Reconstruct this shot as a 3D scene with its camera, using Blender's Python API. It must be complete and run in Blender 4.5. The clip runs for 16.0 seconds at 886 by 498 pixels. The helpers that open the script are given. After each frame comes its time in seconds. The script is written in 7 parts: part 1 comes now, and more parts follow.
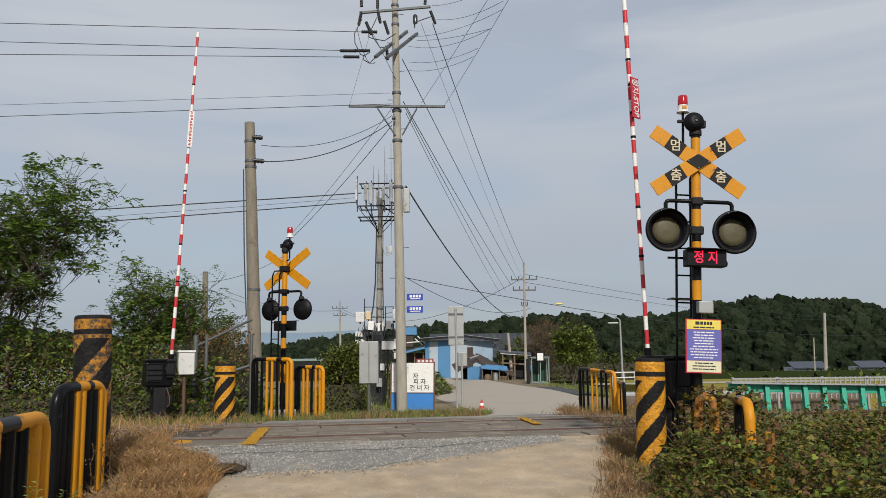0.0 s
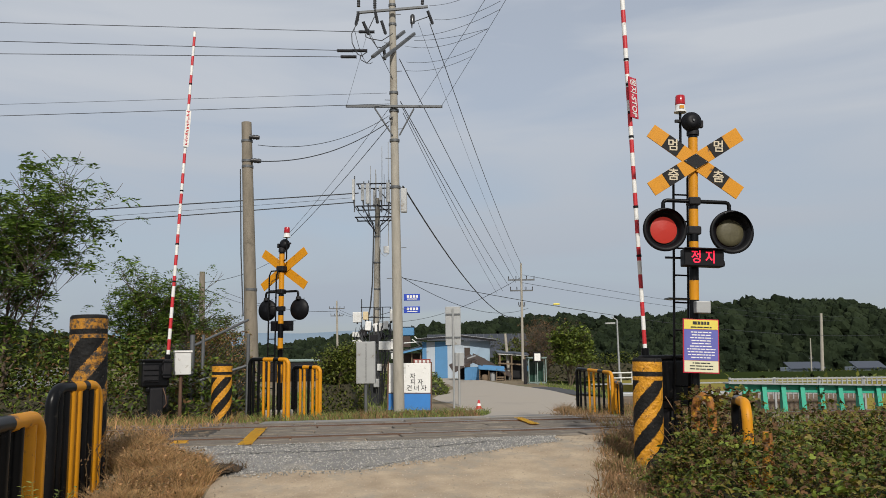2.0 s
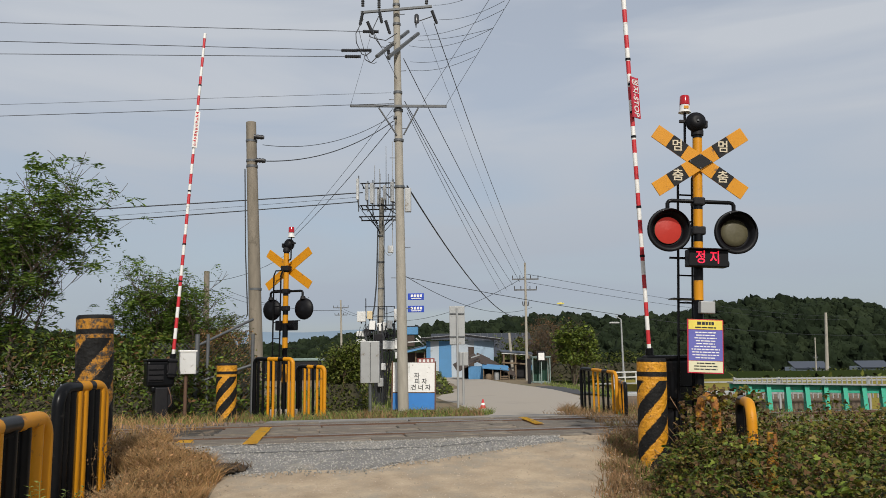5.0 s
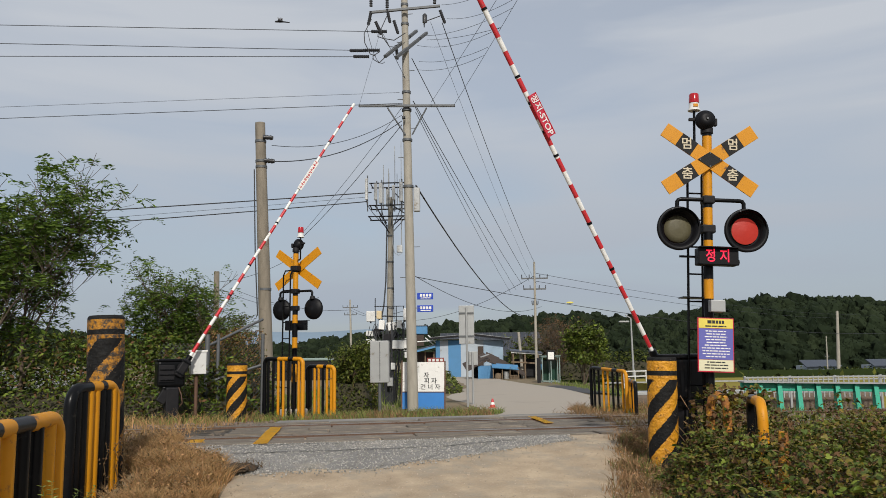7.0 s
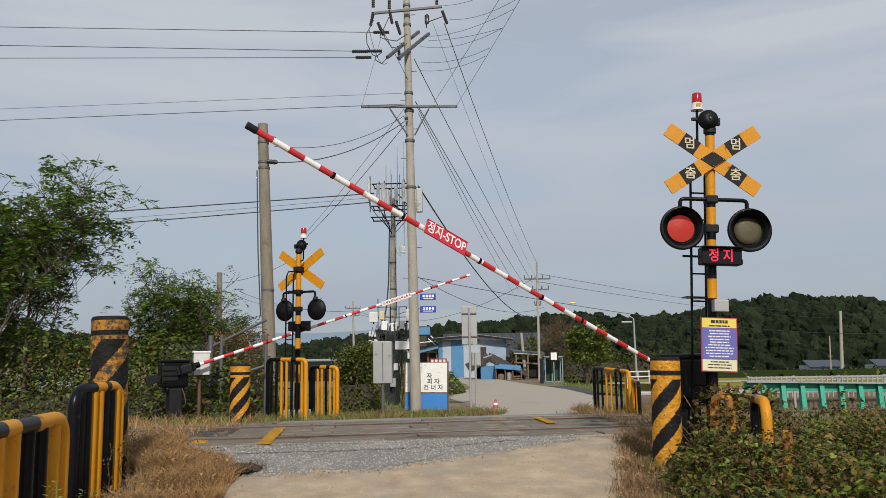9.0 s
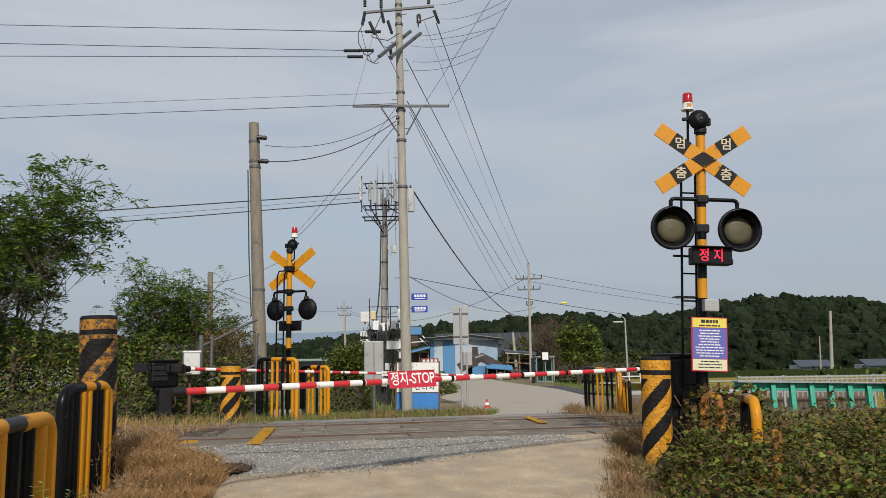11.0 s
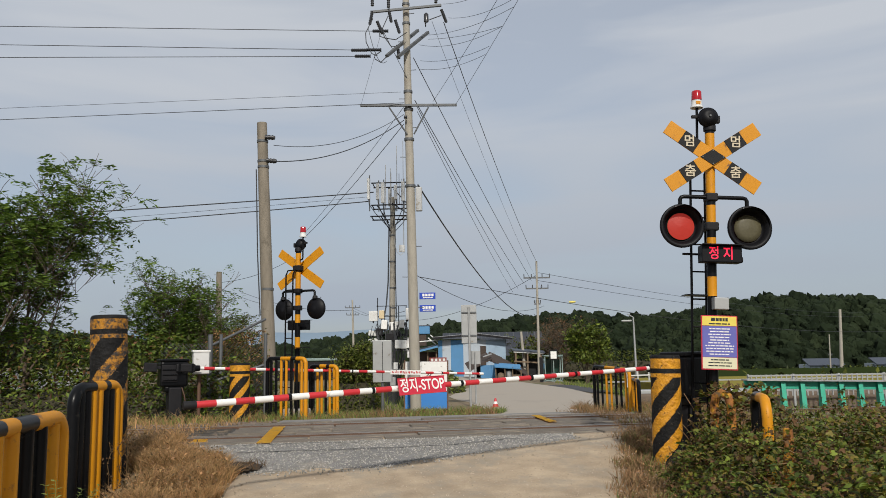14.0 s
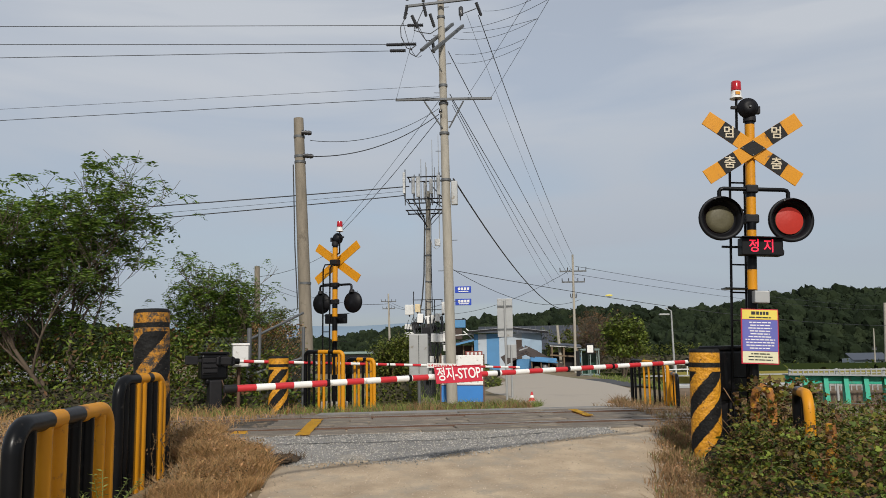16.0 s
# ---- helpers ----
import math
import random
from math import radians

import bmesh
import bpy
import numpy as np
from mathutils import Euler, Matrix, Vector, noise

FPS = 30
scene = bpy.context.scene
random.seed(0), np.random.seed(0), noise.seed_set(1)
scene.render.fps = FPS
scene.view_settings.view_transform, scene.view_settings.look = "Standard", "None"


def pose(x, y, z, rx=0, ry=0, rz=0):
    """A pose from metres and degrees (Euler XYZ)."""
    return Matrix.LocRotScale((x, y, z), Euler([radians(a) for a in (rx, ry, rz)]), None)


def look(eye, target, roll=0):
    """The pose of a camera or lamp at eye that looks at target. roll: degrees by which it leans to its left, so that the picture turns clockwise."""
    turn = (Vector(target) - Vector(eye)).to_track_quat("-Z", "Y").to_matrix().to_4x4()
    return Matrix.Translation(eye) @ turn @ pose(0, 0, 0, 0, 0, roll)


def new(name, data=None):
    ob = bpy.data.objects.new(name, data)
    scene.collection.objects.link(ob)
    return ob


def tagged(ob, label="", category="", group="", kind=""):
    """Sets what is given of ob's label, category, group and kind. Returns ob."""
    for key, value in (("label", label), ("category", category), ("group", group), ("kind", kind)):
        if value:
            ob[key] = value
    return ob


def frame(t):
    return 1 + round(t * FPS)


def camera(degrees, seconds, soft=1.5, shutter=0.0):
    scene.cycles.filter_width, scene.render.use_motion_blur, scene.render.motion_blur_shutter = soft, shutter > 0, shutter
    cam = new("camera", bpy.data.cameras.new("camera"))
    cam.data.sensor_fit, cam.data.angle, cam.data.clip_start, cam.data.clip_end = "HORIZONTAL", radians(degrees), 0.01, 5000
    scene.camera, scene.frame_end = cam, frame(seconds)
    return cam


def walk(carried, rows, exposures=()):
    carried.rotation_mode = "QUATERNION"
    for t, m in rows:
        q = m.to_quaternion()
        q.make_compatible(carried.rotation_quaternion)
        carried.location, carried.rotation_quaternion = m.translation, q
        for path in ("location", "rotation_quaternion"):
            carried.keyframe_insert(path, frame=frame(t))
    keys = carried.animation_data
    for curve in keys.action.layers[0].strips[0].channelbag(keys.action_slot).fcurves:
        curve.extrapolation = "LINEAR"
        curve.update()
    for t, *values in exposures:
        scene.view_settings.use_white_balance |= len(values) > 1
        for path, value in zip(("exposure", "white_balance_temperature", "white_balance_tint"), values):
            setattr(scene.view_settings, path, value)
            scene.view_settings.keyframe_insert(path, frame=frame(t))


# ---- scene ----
cam = camera(57.6, 16.0, soft=0.8)
PATH = [
    (0, (0.001, -0.209, 1.134), (0.001, 1.773, 1.399), -0.7),
    (0.5, (0.002, -0.206, 1.134), (0.002, 1.777, 1.399), -0.7),
    (1, (0.004, -0.199, 1.133), (0.006, 1.783, 1.398), -0.7),
    (1.5, (0.003, -0.195, 1.132), (0.01, 1.787, 1.398), -0.7),
    (2, (0.001, -0.194, 1.129), (0.008, 1.788, 1.395), -0.7),
    (2.5, (0.004, -0.196, 1.134), (0.011, 1.786, 1.4), -0.7),
    (3, (0.003, -0.202, 1.133), (0.008, 1.781, 1.4), -0.7),
    (3.5, (0.011, -0.209, 1.135), (0.012, 1.773, 1.402), -0.7),
    (4, (0.006, -0.208, 1.138), (0.007, 1.774, 1.404), -0.7),
    (6.5, (-0.011, -0.213, 1.138), (-0.03, 1.77, 1.401), -0.7),
    (7, (-0.006, -0.212, 1.138), (-0.031, 1.771, 1.401), -0.8),
    (7.5, (-0.004, -0.209, 1.137), (-0.031, 1.774, 1.4), -0.9),
    (8, (-0.006, -0.212, 1.135), (-0.042, 1.77, 1.401), -0.9),
    (8.5, (-0.005, -0.207, 1.133), (-0.042, 1.775, 1.398), -0.9),
    (9, (-0.012, -0.214, 1.132), (-0.043, 1.768, 1.397), -0.9),
    (11.5, (-0.001, -0.2, 1.129), (-0.009, 1.782, 1.393), -0.9),
    (12, (-0.001, -0.201, 1.129), (-0.007, 1.782, 1.391), -0.9),
    (12.5, (-0.006, -0.196, 1.129), (-0.014, 1.787, 1.39), -0.9),
    (13, (-0.004, -0.192, 1.126), (-0.016, 1.791, 1.387), -0.9),
    (13.5, (-0.007, -0.195, 1.127), (-0.023, 1.788, 1.388), -1.0),
    (14, (-0.013, -0.201, 1.125), (-0.043, 1.782, 1.388), -1.0),
    (14.5, (-0.019, -0.207, 1.125), (-0.072, 1.775, 1.387), -1.0),
    (15, (-0.022, -0.208, 1.125), (-0.095, 1.773, 1.388), -1.0),
    (15.5, (-0.025, -0.214, 1.123), (-0.123, 1.767, 1.383), -1.0),
    (16, (-0.02, -0.216, 1.124), (-0.138, 1.765, 1.373), -0.9),
]
walk(cam, [(t, look(eye, target, roll)) for t, eye, target, roll in PATH])

# ---- sky, sun ----
SUN_EL, SUN_AZ = radians(36), radians(172)     # azimuth clockwise from +y: behind the camera, a little to its right


def make_world():
    w = bpy.data.worlds.new("sky")
    scene.world = w
    w.use_nodes = True
    nt = w.node_tree
    nt.nodes.clear()
    N = nt.nodes.new
    L = nt.links.new
    out, bg = N("ShaderNodeOutputWorld"), N("ShaderNodeBackground")
    sky = N("ShaderNodeTexSky")
    sky.sky_type, sky.sun_disc = "NISHITA", False
    sky.sun_elevation, sky.sun_rotation = SUN_EL, SUN_AZ
    sky.air_density, sky.dust_density, sky.ozone_density = 1.0, 1.5, 1.0
    tc = N("ShaderNodeTexCoord")
    mp = N("ShaderNodeMapping")
    mp.inputs["Scale"].default_value = (1.3, 1.3, 7.0)
    mp.inputs["Rotation"].default_value = (0.0, radians(4), radians(20))
    no = N("ShaderNodeTexNoise")
    no.inputs["Scale"].default_value, no.inputs["Detail"].default_value = 1.6, 6.0
    no.inputs["Roughness"].default_value, no.inputs["Distortion"].default_value = 0.45, 0.6
    rp = N("ShaderNodeValToRGB")
    rp.color_ramp.elements[0].position, rp.color_ramp.elements[1].position = 0.36, 0.60
    rp.color_ramp.elements[0].color = (0.64, 0.64, 0.64, 1)
    rp.color_ramp.elements[1].color = (1, 1, 1, 1)
    mx = N("ShaderNodeMix")
    mx.data_type = "RGBA"
    sp, cr = N("ShaderNodeSeparateXYZ"), N("ShaderNodeValToRGB")
    cr.color_ramp.elements[0].position, cr.color_ramp.elements[1].position = 0.0, 0.32
    cr.color_ramp.elements[0].color, cr.color_ramp.elements[1].color = LOW_CLOUD, CLOUD
    L(tc.outputs["Generated"], sp.inputs[0])
    L(sp.outputs["Z"], cr.inputs["Fac"])
    L(cr.outputs["Color"], mx.inputs["B"])
    L(tc.outputs["Generated"], mp.inputs["Vector"])
    L(mp.outputs["Vector"], no.inputs["Vector"])
    L(no.outputs["Fac"], rp.inputs["Fac"])
    L(rp.outputs["Color"], mx.inputs["Factor"])
    L(sky.outputs["Color"], mx.inputs["A"])
    L(mx.outputs["Result"], bg.inputs["Color"])
    bg.inputs["Strength"].default_value = SKY
    L(bg.outputs["Background"], out.inputs["Surface"])


SKY, CLOUD, LOW_CLOUD = 0.10, (5.3, 5.65, 6.2, 1), (3.5, 4.05, 4.8, 1)
make_world()
sun = new("sun", bpy.data.lights.new("sun", "SUN"))
sun.data.energy, sun.data.angle, sun.data.color = 3.55, radians(3.0), (1.0, 0.945, 0.86)
d = Vector((math.sin(SUN_AZ) * math.cos(SUN_EL), math.cos(SUN_AZ) * math.cos(SUN_EL), math.sin(SUN_EL)))
sun.matrix_world = look(d * 60, (0, 0, 0))
scene.view_settings.exposure = 0.0


# ---- materials ----
def mat(name, col, rough=0.7, metal=0.0, col2=None, scale=6.0, amount=0.5, fine=60.0, bump=0.15, dirt=None, dirt_amt=0.0, dirt_scale=3.0, island=0.0, emit=None, emit_s=0.0, stretch=(1, 1, 1), trans=0.0, objrand=0.0, spec=0.5):
    m = bpy.data.materials.new(name)
    m.use_nodes = True
    nt = m.node_tree
    bs = nt.nodes["Principled BSDF"]
    N, L = nt.nodes.new, nt.links.new
    bs.inputs["Roughness"].default_value, bs.inputs["Metallic"].default_value = rough, metal
    bs.inputs["Specular IOR Level"].default_value = spec
    tc, mp = N("ShaderNodeTexCoord"), N("ShaderNodeMapping")
    mp.inputs["Scale"].default_value = stretch
    L(tc.outputs["Object"], mp.inputs["Vector"])
    n1, n2 = N("ShaderNodeTexNoise"), N("ShaderNodeTexNoise")
    for n, s in ((n1, scale), (n2, fine)):
        n.inputs["Scale"].default_value, n.inputs["Detail"].default_value = s, 5.0
        L(mp.outputs["Vector"], n.inputs["Vector"])
    col2 = col2 or tuple(c * 0.7 for c in col)
    ad = N("ShaderNodeMath")
    ad.operation = "MULTIPLY_ADD"
    ad.inputs[1].default_value = 0.35
    L(n2.outputs["Fac"], ad.inputs[0])
    L(n1.outputs["Fac"], ad.inputs[2])
    rr = N("ShaderNodeMapRange")
    rr.inputs["From Min"].default_value, rr.inputs["From Max"].default_value = 0.45, 0.9
    rr.inputs["To Max"].default_value = amount
    L(ad.outputs[0], rr.inputs["Value"])
    mx = N("ShaderNodeMix")
    mx.data_type = "RGBA"
    mx.inputs["A"].default_value, mx.inputs["B"].default_value = (*col, 1), (*col2, 1)
    L(rr.outputs[0], mx.inputs["Factor"])
    last = mx.outputs["Result"]
    if dirt:
        n3 = N("ShaderNodeTexNoise")
        n3.inputs["Scale"].default_value, n3.inputs["Detail"].default_value, n3.inputs["Roughness"].default_value = dirt_scale, 8.0, 0.7
        L(tc.outputs["Object"], n3.inputs["Vector"])
        r3 = N("ShaderNodeMapRange")
        r3.inputs["From Min"].default_value, r3.inputs["From Max"].default_value = 0.62 - 0.3 * dirt_amt, 0.70 - 0.2 * dirt_amt
        L(n3.outputs["Fac"], r3.inputs["Value"])
        m3 = N("ShaderNodeMix")
        m3.data_type = "RGBA"
        m3.inputs["B"].default_value = (*dirt, 1)
        L(r3.outputs[0], m3.inputs["Factor"])
        L(last, m3.inputs["A"])
        last = m3.outputs["Result"]
    if island or objrand:
        if island:
            src = N("ShaderNodeNewGeometry").outputs["Random Per Island"]
        else:
            src = N("ShaderNodeObjectInfo").outputs["Random"]
        amt = island or objrand
        hs, r4, r5 = N("ShaderNodeHueSaturation"), N("ShaderNodeMapRange"), N("ShaderNodeMapRange")
        r4.inputs["To Min"].default_value, r4.inputs["To Max"].default_value = 1 - amt, 1 + amt
        r5.inputs["To Min"].default_value, r5.inputs["To Max"].default_value = 0.5 + 0.035 * amt, 0.5 - 0.035 * amt
        L(src, r4.inputs["Value"])
        L(src, r5.inputs["Value"])
        L(r4.outputs[0], hs.inputs["Value"])
        L(r5.outputs[0], hs.inputs["Hue"])
        L(last, hs.inputs["Color"])
        last = hs.outputs["Color"]
    L(last, bs.inputs["Base Color"])
    if bump:
        b = N("ShaderNodeBump")
        b.inputs["Strength"].default_value, b.inputs["Distance"].default_value = bump, 0.02
        L(ad.outputs[0], b.inputs["Height"])
        L(b.outputs["Normal"], bs.inputs["Normal"])
    if emit:
        bs.inputs["Emission Color"].default_value, bs.inputs["Emission Strength"].default_value = (*emit, 1), emit_s
    if trans:
        tr, ms = N("ShaderNodeBsdfTranslucent"), N("ShaderNodeMixShader")
        L(last, tr.inputs["Color"])
        ms.inputs["Fac"].default_value = trans
        L(bs.outputs["BSDF"], ms.inputs[1])
        L(tr.outputs["BSDF"], ms.inputs[2])
        L(ms.outputs["Shader"], nt.nodes["Material Output"].inputs["Surface"])
    return m


YEL = (0.56, 0.235, 0.005)
m_yellow = mat("yellow_paint", YEL, 0.5, spec=0.3, col2=(0.49, 0.20, 0.006), scale=9, amount=0.6, bump=0.05, dirt=(0.16, 0.08, 0.03), dirt_amt=0.07, dirt_scale=9)
m_yellow_worn = mat("worn_yellow_paint", (0.66, 0.30, 0.008), 0.6, col2=(0.40, 0.165, 0.006), scale=26, amount=0.9, bump=1.0, fine=60, dirt=(0.05, 0.035, 0.02), dirt_amt=0.13, dirt_scale=19)
m_yellow_flaked = mat("flaking_yellow_paint", (0.46, 0.20, 0.008), 0.75, col2=(0.26, 0.11, 0.008), scale=18, amount=0.9, bump=1.0, fine=40, dirt=(0.03, 0.026, 0.022), dirt_amt=0.62, dirt_scale=22)
m_black = mat("black_paint", (0.0035, 0.0038, 0.0045), 0.3, col2=(0.008, 0.008, 0.009), scale=9, bump=0.05, dirt=(0.04, 0.036, 0.032), dirt_amt=0.01, dirt_scale=12, spec=0.16)
m_black_worn = mat("worn_black_paint", (0.007, 0.007, 0.0075), 0.7, col2=(0.016, 0.015, 0.013), scale=12, bump=1.0, fine=40, spec=0.2, dirt=(0.12, 0.10, 0.08), dirt_amt=0.03, dirt_scale=25)
m_hood = mat("lamp_hood_black", (0.005, 0.005, 0.0065), 0.5, scale=20, bump=0.03, spec=0.18)
m_red = mat("red_paint", (0.52, 0.022, 0.03), 0.45, col2=(0.40, 0.02, 0.025), scale=10, bump=0.04, dirt=(0.12, 0.05, 0.04), dirt_amt=0.03, dirt_scale=14)
m_white = mat("white_paint", (0.76, 0.75, 0.72), 0.5, col2=(0.6, 0.59, 0.56), scale=10, bump=0.04, dirt=(0.35, 0.32, 0.28), dirt_amt=0.05, dirt_scale=14)
m_sign_red = mat("red_reflective_sheet", (0.50, 0.02, 0.045), 0.35, col2=(0.42, 0.018, 0.035), scale=10, bump=0.0)
m_concrete = mat("pole_concrete", (0.37, 0.34, 0.285), 0.9, col2=(0.26, 0.24, 0.20), scale=3.0, amount=0.9, bump=0.4, stretch=(3, 3, 0.7), dirt=(0.24, 0.21, 0.17), dirt_amt=0.10, dirt_scale=2.2)
m_concrete_old = mat("browned_pole_concrete", (0.25, 0.215, 0.168), 0.95, col2=(0.15, 0.13, 0.10), scale=3.0, amount=0.9, bump=0.4, stretch=(3, 3, 0.7), dirt=(0.10, 0.085, 0.065), dirt_amt=0.15, dirt_scale=2.2)
m_steel = mat("galvanised_steel", (0.12, 0.125, 0.13), 0.6, 0.35, col2=(0.075, 0.08, 0.083), scale=8, bump=0.08)
m_grey = mat("grey_sheet_metal", (0.36, 0.365, 0.36), 0.5, 0.3, col2=(0.27, 0.275, 0.27), scale=5, bump=0.05, dirt=(0.2, 0.17, 0.13), dirt_amt=0.06, dirt_scale=5)
m_lightgrey = mat("pale_grey_plastic", (0.62, 0.62, 0.6), 0.5, col2=(0.5, 0.5, 0.48), scale=6, bump=0.04, dirt=(0.3, 0.27, 0.22), dirt_amt=0.08, dirt_scale=7)
m_dark = mat("dark_iron", (0.010, 0.010, 0.012), 0.6, 0.0, spec=0.2, col2=(0.022, 0.02, 0.02), scale=9, bump=0.1)
m_crack = mat("tarred_crack", (0.05, 0.047, 0.044), 0.95, bump=0.2)
m_wire = mat("cable_black", (0.028, 0.03, 0.034), 0.6, bump=0.0)
m_ceramic = mat("insulator_dark", (0.03, 0.03, 0.032), 0.25, bump=0.0)
m_lens_off = mat("unlit_signal_lens", (0.10, 0.09, 0.052), 0.5, spec=0.25, col2=(0.075, 0.066, 0.038), scale=45, amount=0.8, bump=0.06, fine=220)
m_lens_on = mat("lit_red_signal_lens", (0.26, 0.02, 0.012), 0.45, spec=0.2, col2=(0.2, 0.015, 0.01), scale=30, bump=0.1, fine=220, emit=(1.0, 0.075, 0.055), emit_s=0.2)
m_led = mat("red_led_dots", (0.4, 0.0, 0.04), 0.5, emit=(1.0, 0.012, 0.045), emit_s=1.0, bump=0)
m_beacon = mat("red_beacon_plastic", (0.36, 0.005, 0.012), 0.15, col2=(0.36, 0.004, 0.01), scale=12, bump=0.0)
m_rust = mat("rail_rust", (0.10, 0.055, 0.035), 0.75, 0.2, col2=(0.17, 0.10, 0.065), scale=12, bump=0.3)
m_railtop = mat("polished_rail_top", (0.33, 0.31, 0.29), 0.35, 0.8, col2=(0.2, 0.17, 0.15), scale=14, bump=0.05)
m_asphalt = mat("old_asphalt", (0.235, 0.225, 0.21), 0.95, col2=(0.12, 0.115, 0.11), scale=2.4, amount=0.7, fine=75, bump=0.9, dirt=(0.30, 0.265, 0.21), dirt_amt=0.22, dirt_scale=1.1)
m_road = mat("sandy_concrete_road", (0.46, 0.36, 0.245), 0.95, col2=(0.235, 0.175, 0.115), scale=3.2, amount=0.85, fine=55, bump=0.9, dirt=(0.29, 0.245, 0.185), dirt_amt=0.42, dirt_scale=1.7)
m_farroad = mat("pale_concrete_road", (0.335, 0.29, 0.235), 0.95, col2=(0.32, 0.285, 0.24), scale=0.6, amount=0.7, fine=20, bump=0.1, dirt=(0.28, 0.25, 0.21), dirt_amt=0.15, dirt_scale=0.5)
m_farasphalt = mat("dark_side_asphalt", (0.045, 0.045, 0.048), 0.9, col2=(0.05, 0.05, 0.05), scale=1, bump=0.1)
m_panel = mat("crossing_panel", (0.185, 0.155, 0.122), 0.9, col2=(0.10, 0.083, 0.066), scale=2.5, amount=0.9, fine=40, bump=0.6, objrand=0.10, stretch=(1, 5, 1), dirt=(0.27, 0.225, 0.17), dirt_amt=0.32, dirt_scale=3.0)
m_roadyellow = mat("road_line_yellow", (0.75, 0.42, 0.02), 0.8, col2=(0.6, 0.34, 0.03), scale=8, bump=0.2, dirt=(0.25, 0.2, 0.14), dirt_amt=0.22, dirt_scale=9)
m_ground = mat("dry_soil_and_weed", (0.20, 0.145, 0.085), 0.98, col2=(0.12, 0.095, 0.045), scale=0.7, amount=0.9, fine=14, bump=0.6, dirt=(0.075, 0.085, 0.028), dirt_amt=0.3, dirt_scale=0.28)
m_ballast = mat("ballast_stone", (0.17, 0.13, 0.10), 0.95, col2=(0.09, 0.07, 0.055), scale=6, bump=0.6, island=0.4)
m_blue = mat("blue_paint", (0.03, 0.19, 0.52), 0.6, col2=(0.025, 0.15, 0.42), scale=4, bump=0.05, dirt=(0.2, 0.25, 0.32), dirt_amt=0.03, dirt_scale=5)
m_blue_sign = mat("blue_sign_sheet", (0.01, 0.05, 0.40), 0.4, bump=0)
m_green = mat("green_bridge_paint", (0.03, 0.36, 0.23), 0.5, col2=(0.025, 0.25, 0.17), scale=5, bump=0.05, dirt=(0.15, 0.12, 0.08), dirt_amt=0.06, dirt_scale=6)
m_text_black = mat("black_lettering", (0.015, 0.015, 0.018), 0.5, bump=0)
m_text_cream = mat("cream_lettering", (0.55, 0.47, 0.33), 0.5, bump=0)
m_panel_black = mat("charcoal_sign_sheet", (0.012, 0.012, 0.013), 0.65, spec=0.2, col2=(0.022, 0.021, 0.02), scale=14, bump=0.05)
m_wood = mat("weathered_wood", (0.17, 0.12, 0.075), 0.85, col2=(0.1, 0.07, 0.045), scale=5, stretch=(1, 1, 6), bump=0.3)
m_bark = mat("bark", (0.10, 0.072, 0.05), 0.95, col2=(0.055, 0.042, 0.03), scale=9, stretch=(1, 1, 0.3), bump=0.8)


# ---- mesh helpers ----
def part(name, bm, material, parent=None, label=""):
    # rims and caps stay crisp
    bm.normal_update()
    for e in bm.edges:
        if len(e.link_faces) == 2 and e.calc_face_angle(0.0) > 1.2:
            e.smooth = False
    me = bpy.data.meshes.new(name)
    bm.to_mesh(me)
    bm.free()
    for m in (material if isinstance(material, (list, tuple)) else [material]):
        me.materials.append(m)
    ob = new(name, me)
    if parent:
        ob.parent = parent
    return tagged(ob, label)


def thing(name, m, label, category, group="", kind=""):
    ob = new(name)
    ob.empty_display_size = 0.2
    ob.matrix_basis = m
    return tagged(ob, label, category, group, kind)


def B():
    return bmesh.new()


def box(bm, sx, sy, sz, x=0, y=0, z=0, rot=None, bev=0.0, mi=0):
    """A box of that size, centred at x, y, z."""
    r = bmesh.ops.create_cube(bm, size=1.0)
    vs = r["verts"]
    m = Matrix.Translation((x, y, z)) @ (rot or Matrix()) @ Matrix.Diagonal((sx, sy, sz, 1))
    bmesh.ops.transform(bm, matrix=m, verts=vs)
    fs = {f for v in vs for f in v.link_faces}
    if mi:
        for f in fs:
            f.material_index = mi
    if bev:
        es = list({e for v in vs for e in v.link_edges})
        bmesh.ops.bevel(bm, geom=es, offset=bev, segments=2, affect="EDGES", profile=0.5)
    return bm


def cyl(bm, p0, p1, r0, r1=None, seg=16, caps=True, mi=0, smooth=True):
    p0, p1 = Vector(p0), Vector(p1)
    r1 = r0 if r1 is None else r1
    q = (p1 - p0).to_track_quat("Z", "Y").to_matrix()
    rings = []
    for p, r in ((p0, r0), (p1, r1)):
        rings.append([bm.verts.new(p + q @ Vector((r * math.cos(2 * math.pi * i / seg), r * math.sin(2 * math.pi * i / seg), 0))) for i in range(seg)])
    for i in range(seg):
        f = bm.faces.new((rings[0][i], rings[0][(i + 1) % seg], rings[1][(i + 1) % seg], rings[1][i]))
        f.smooth, f.material_index = smooth, mi
    if caps:
        for ring in (rings[0][::-1], rings[1]):
            bm.faces.new(ring).material_index = mi
    return bm


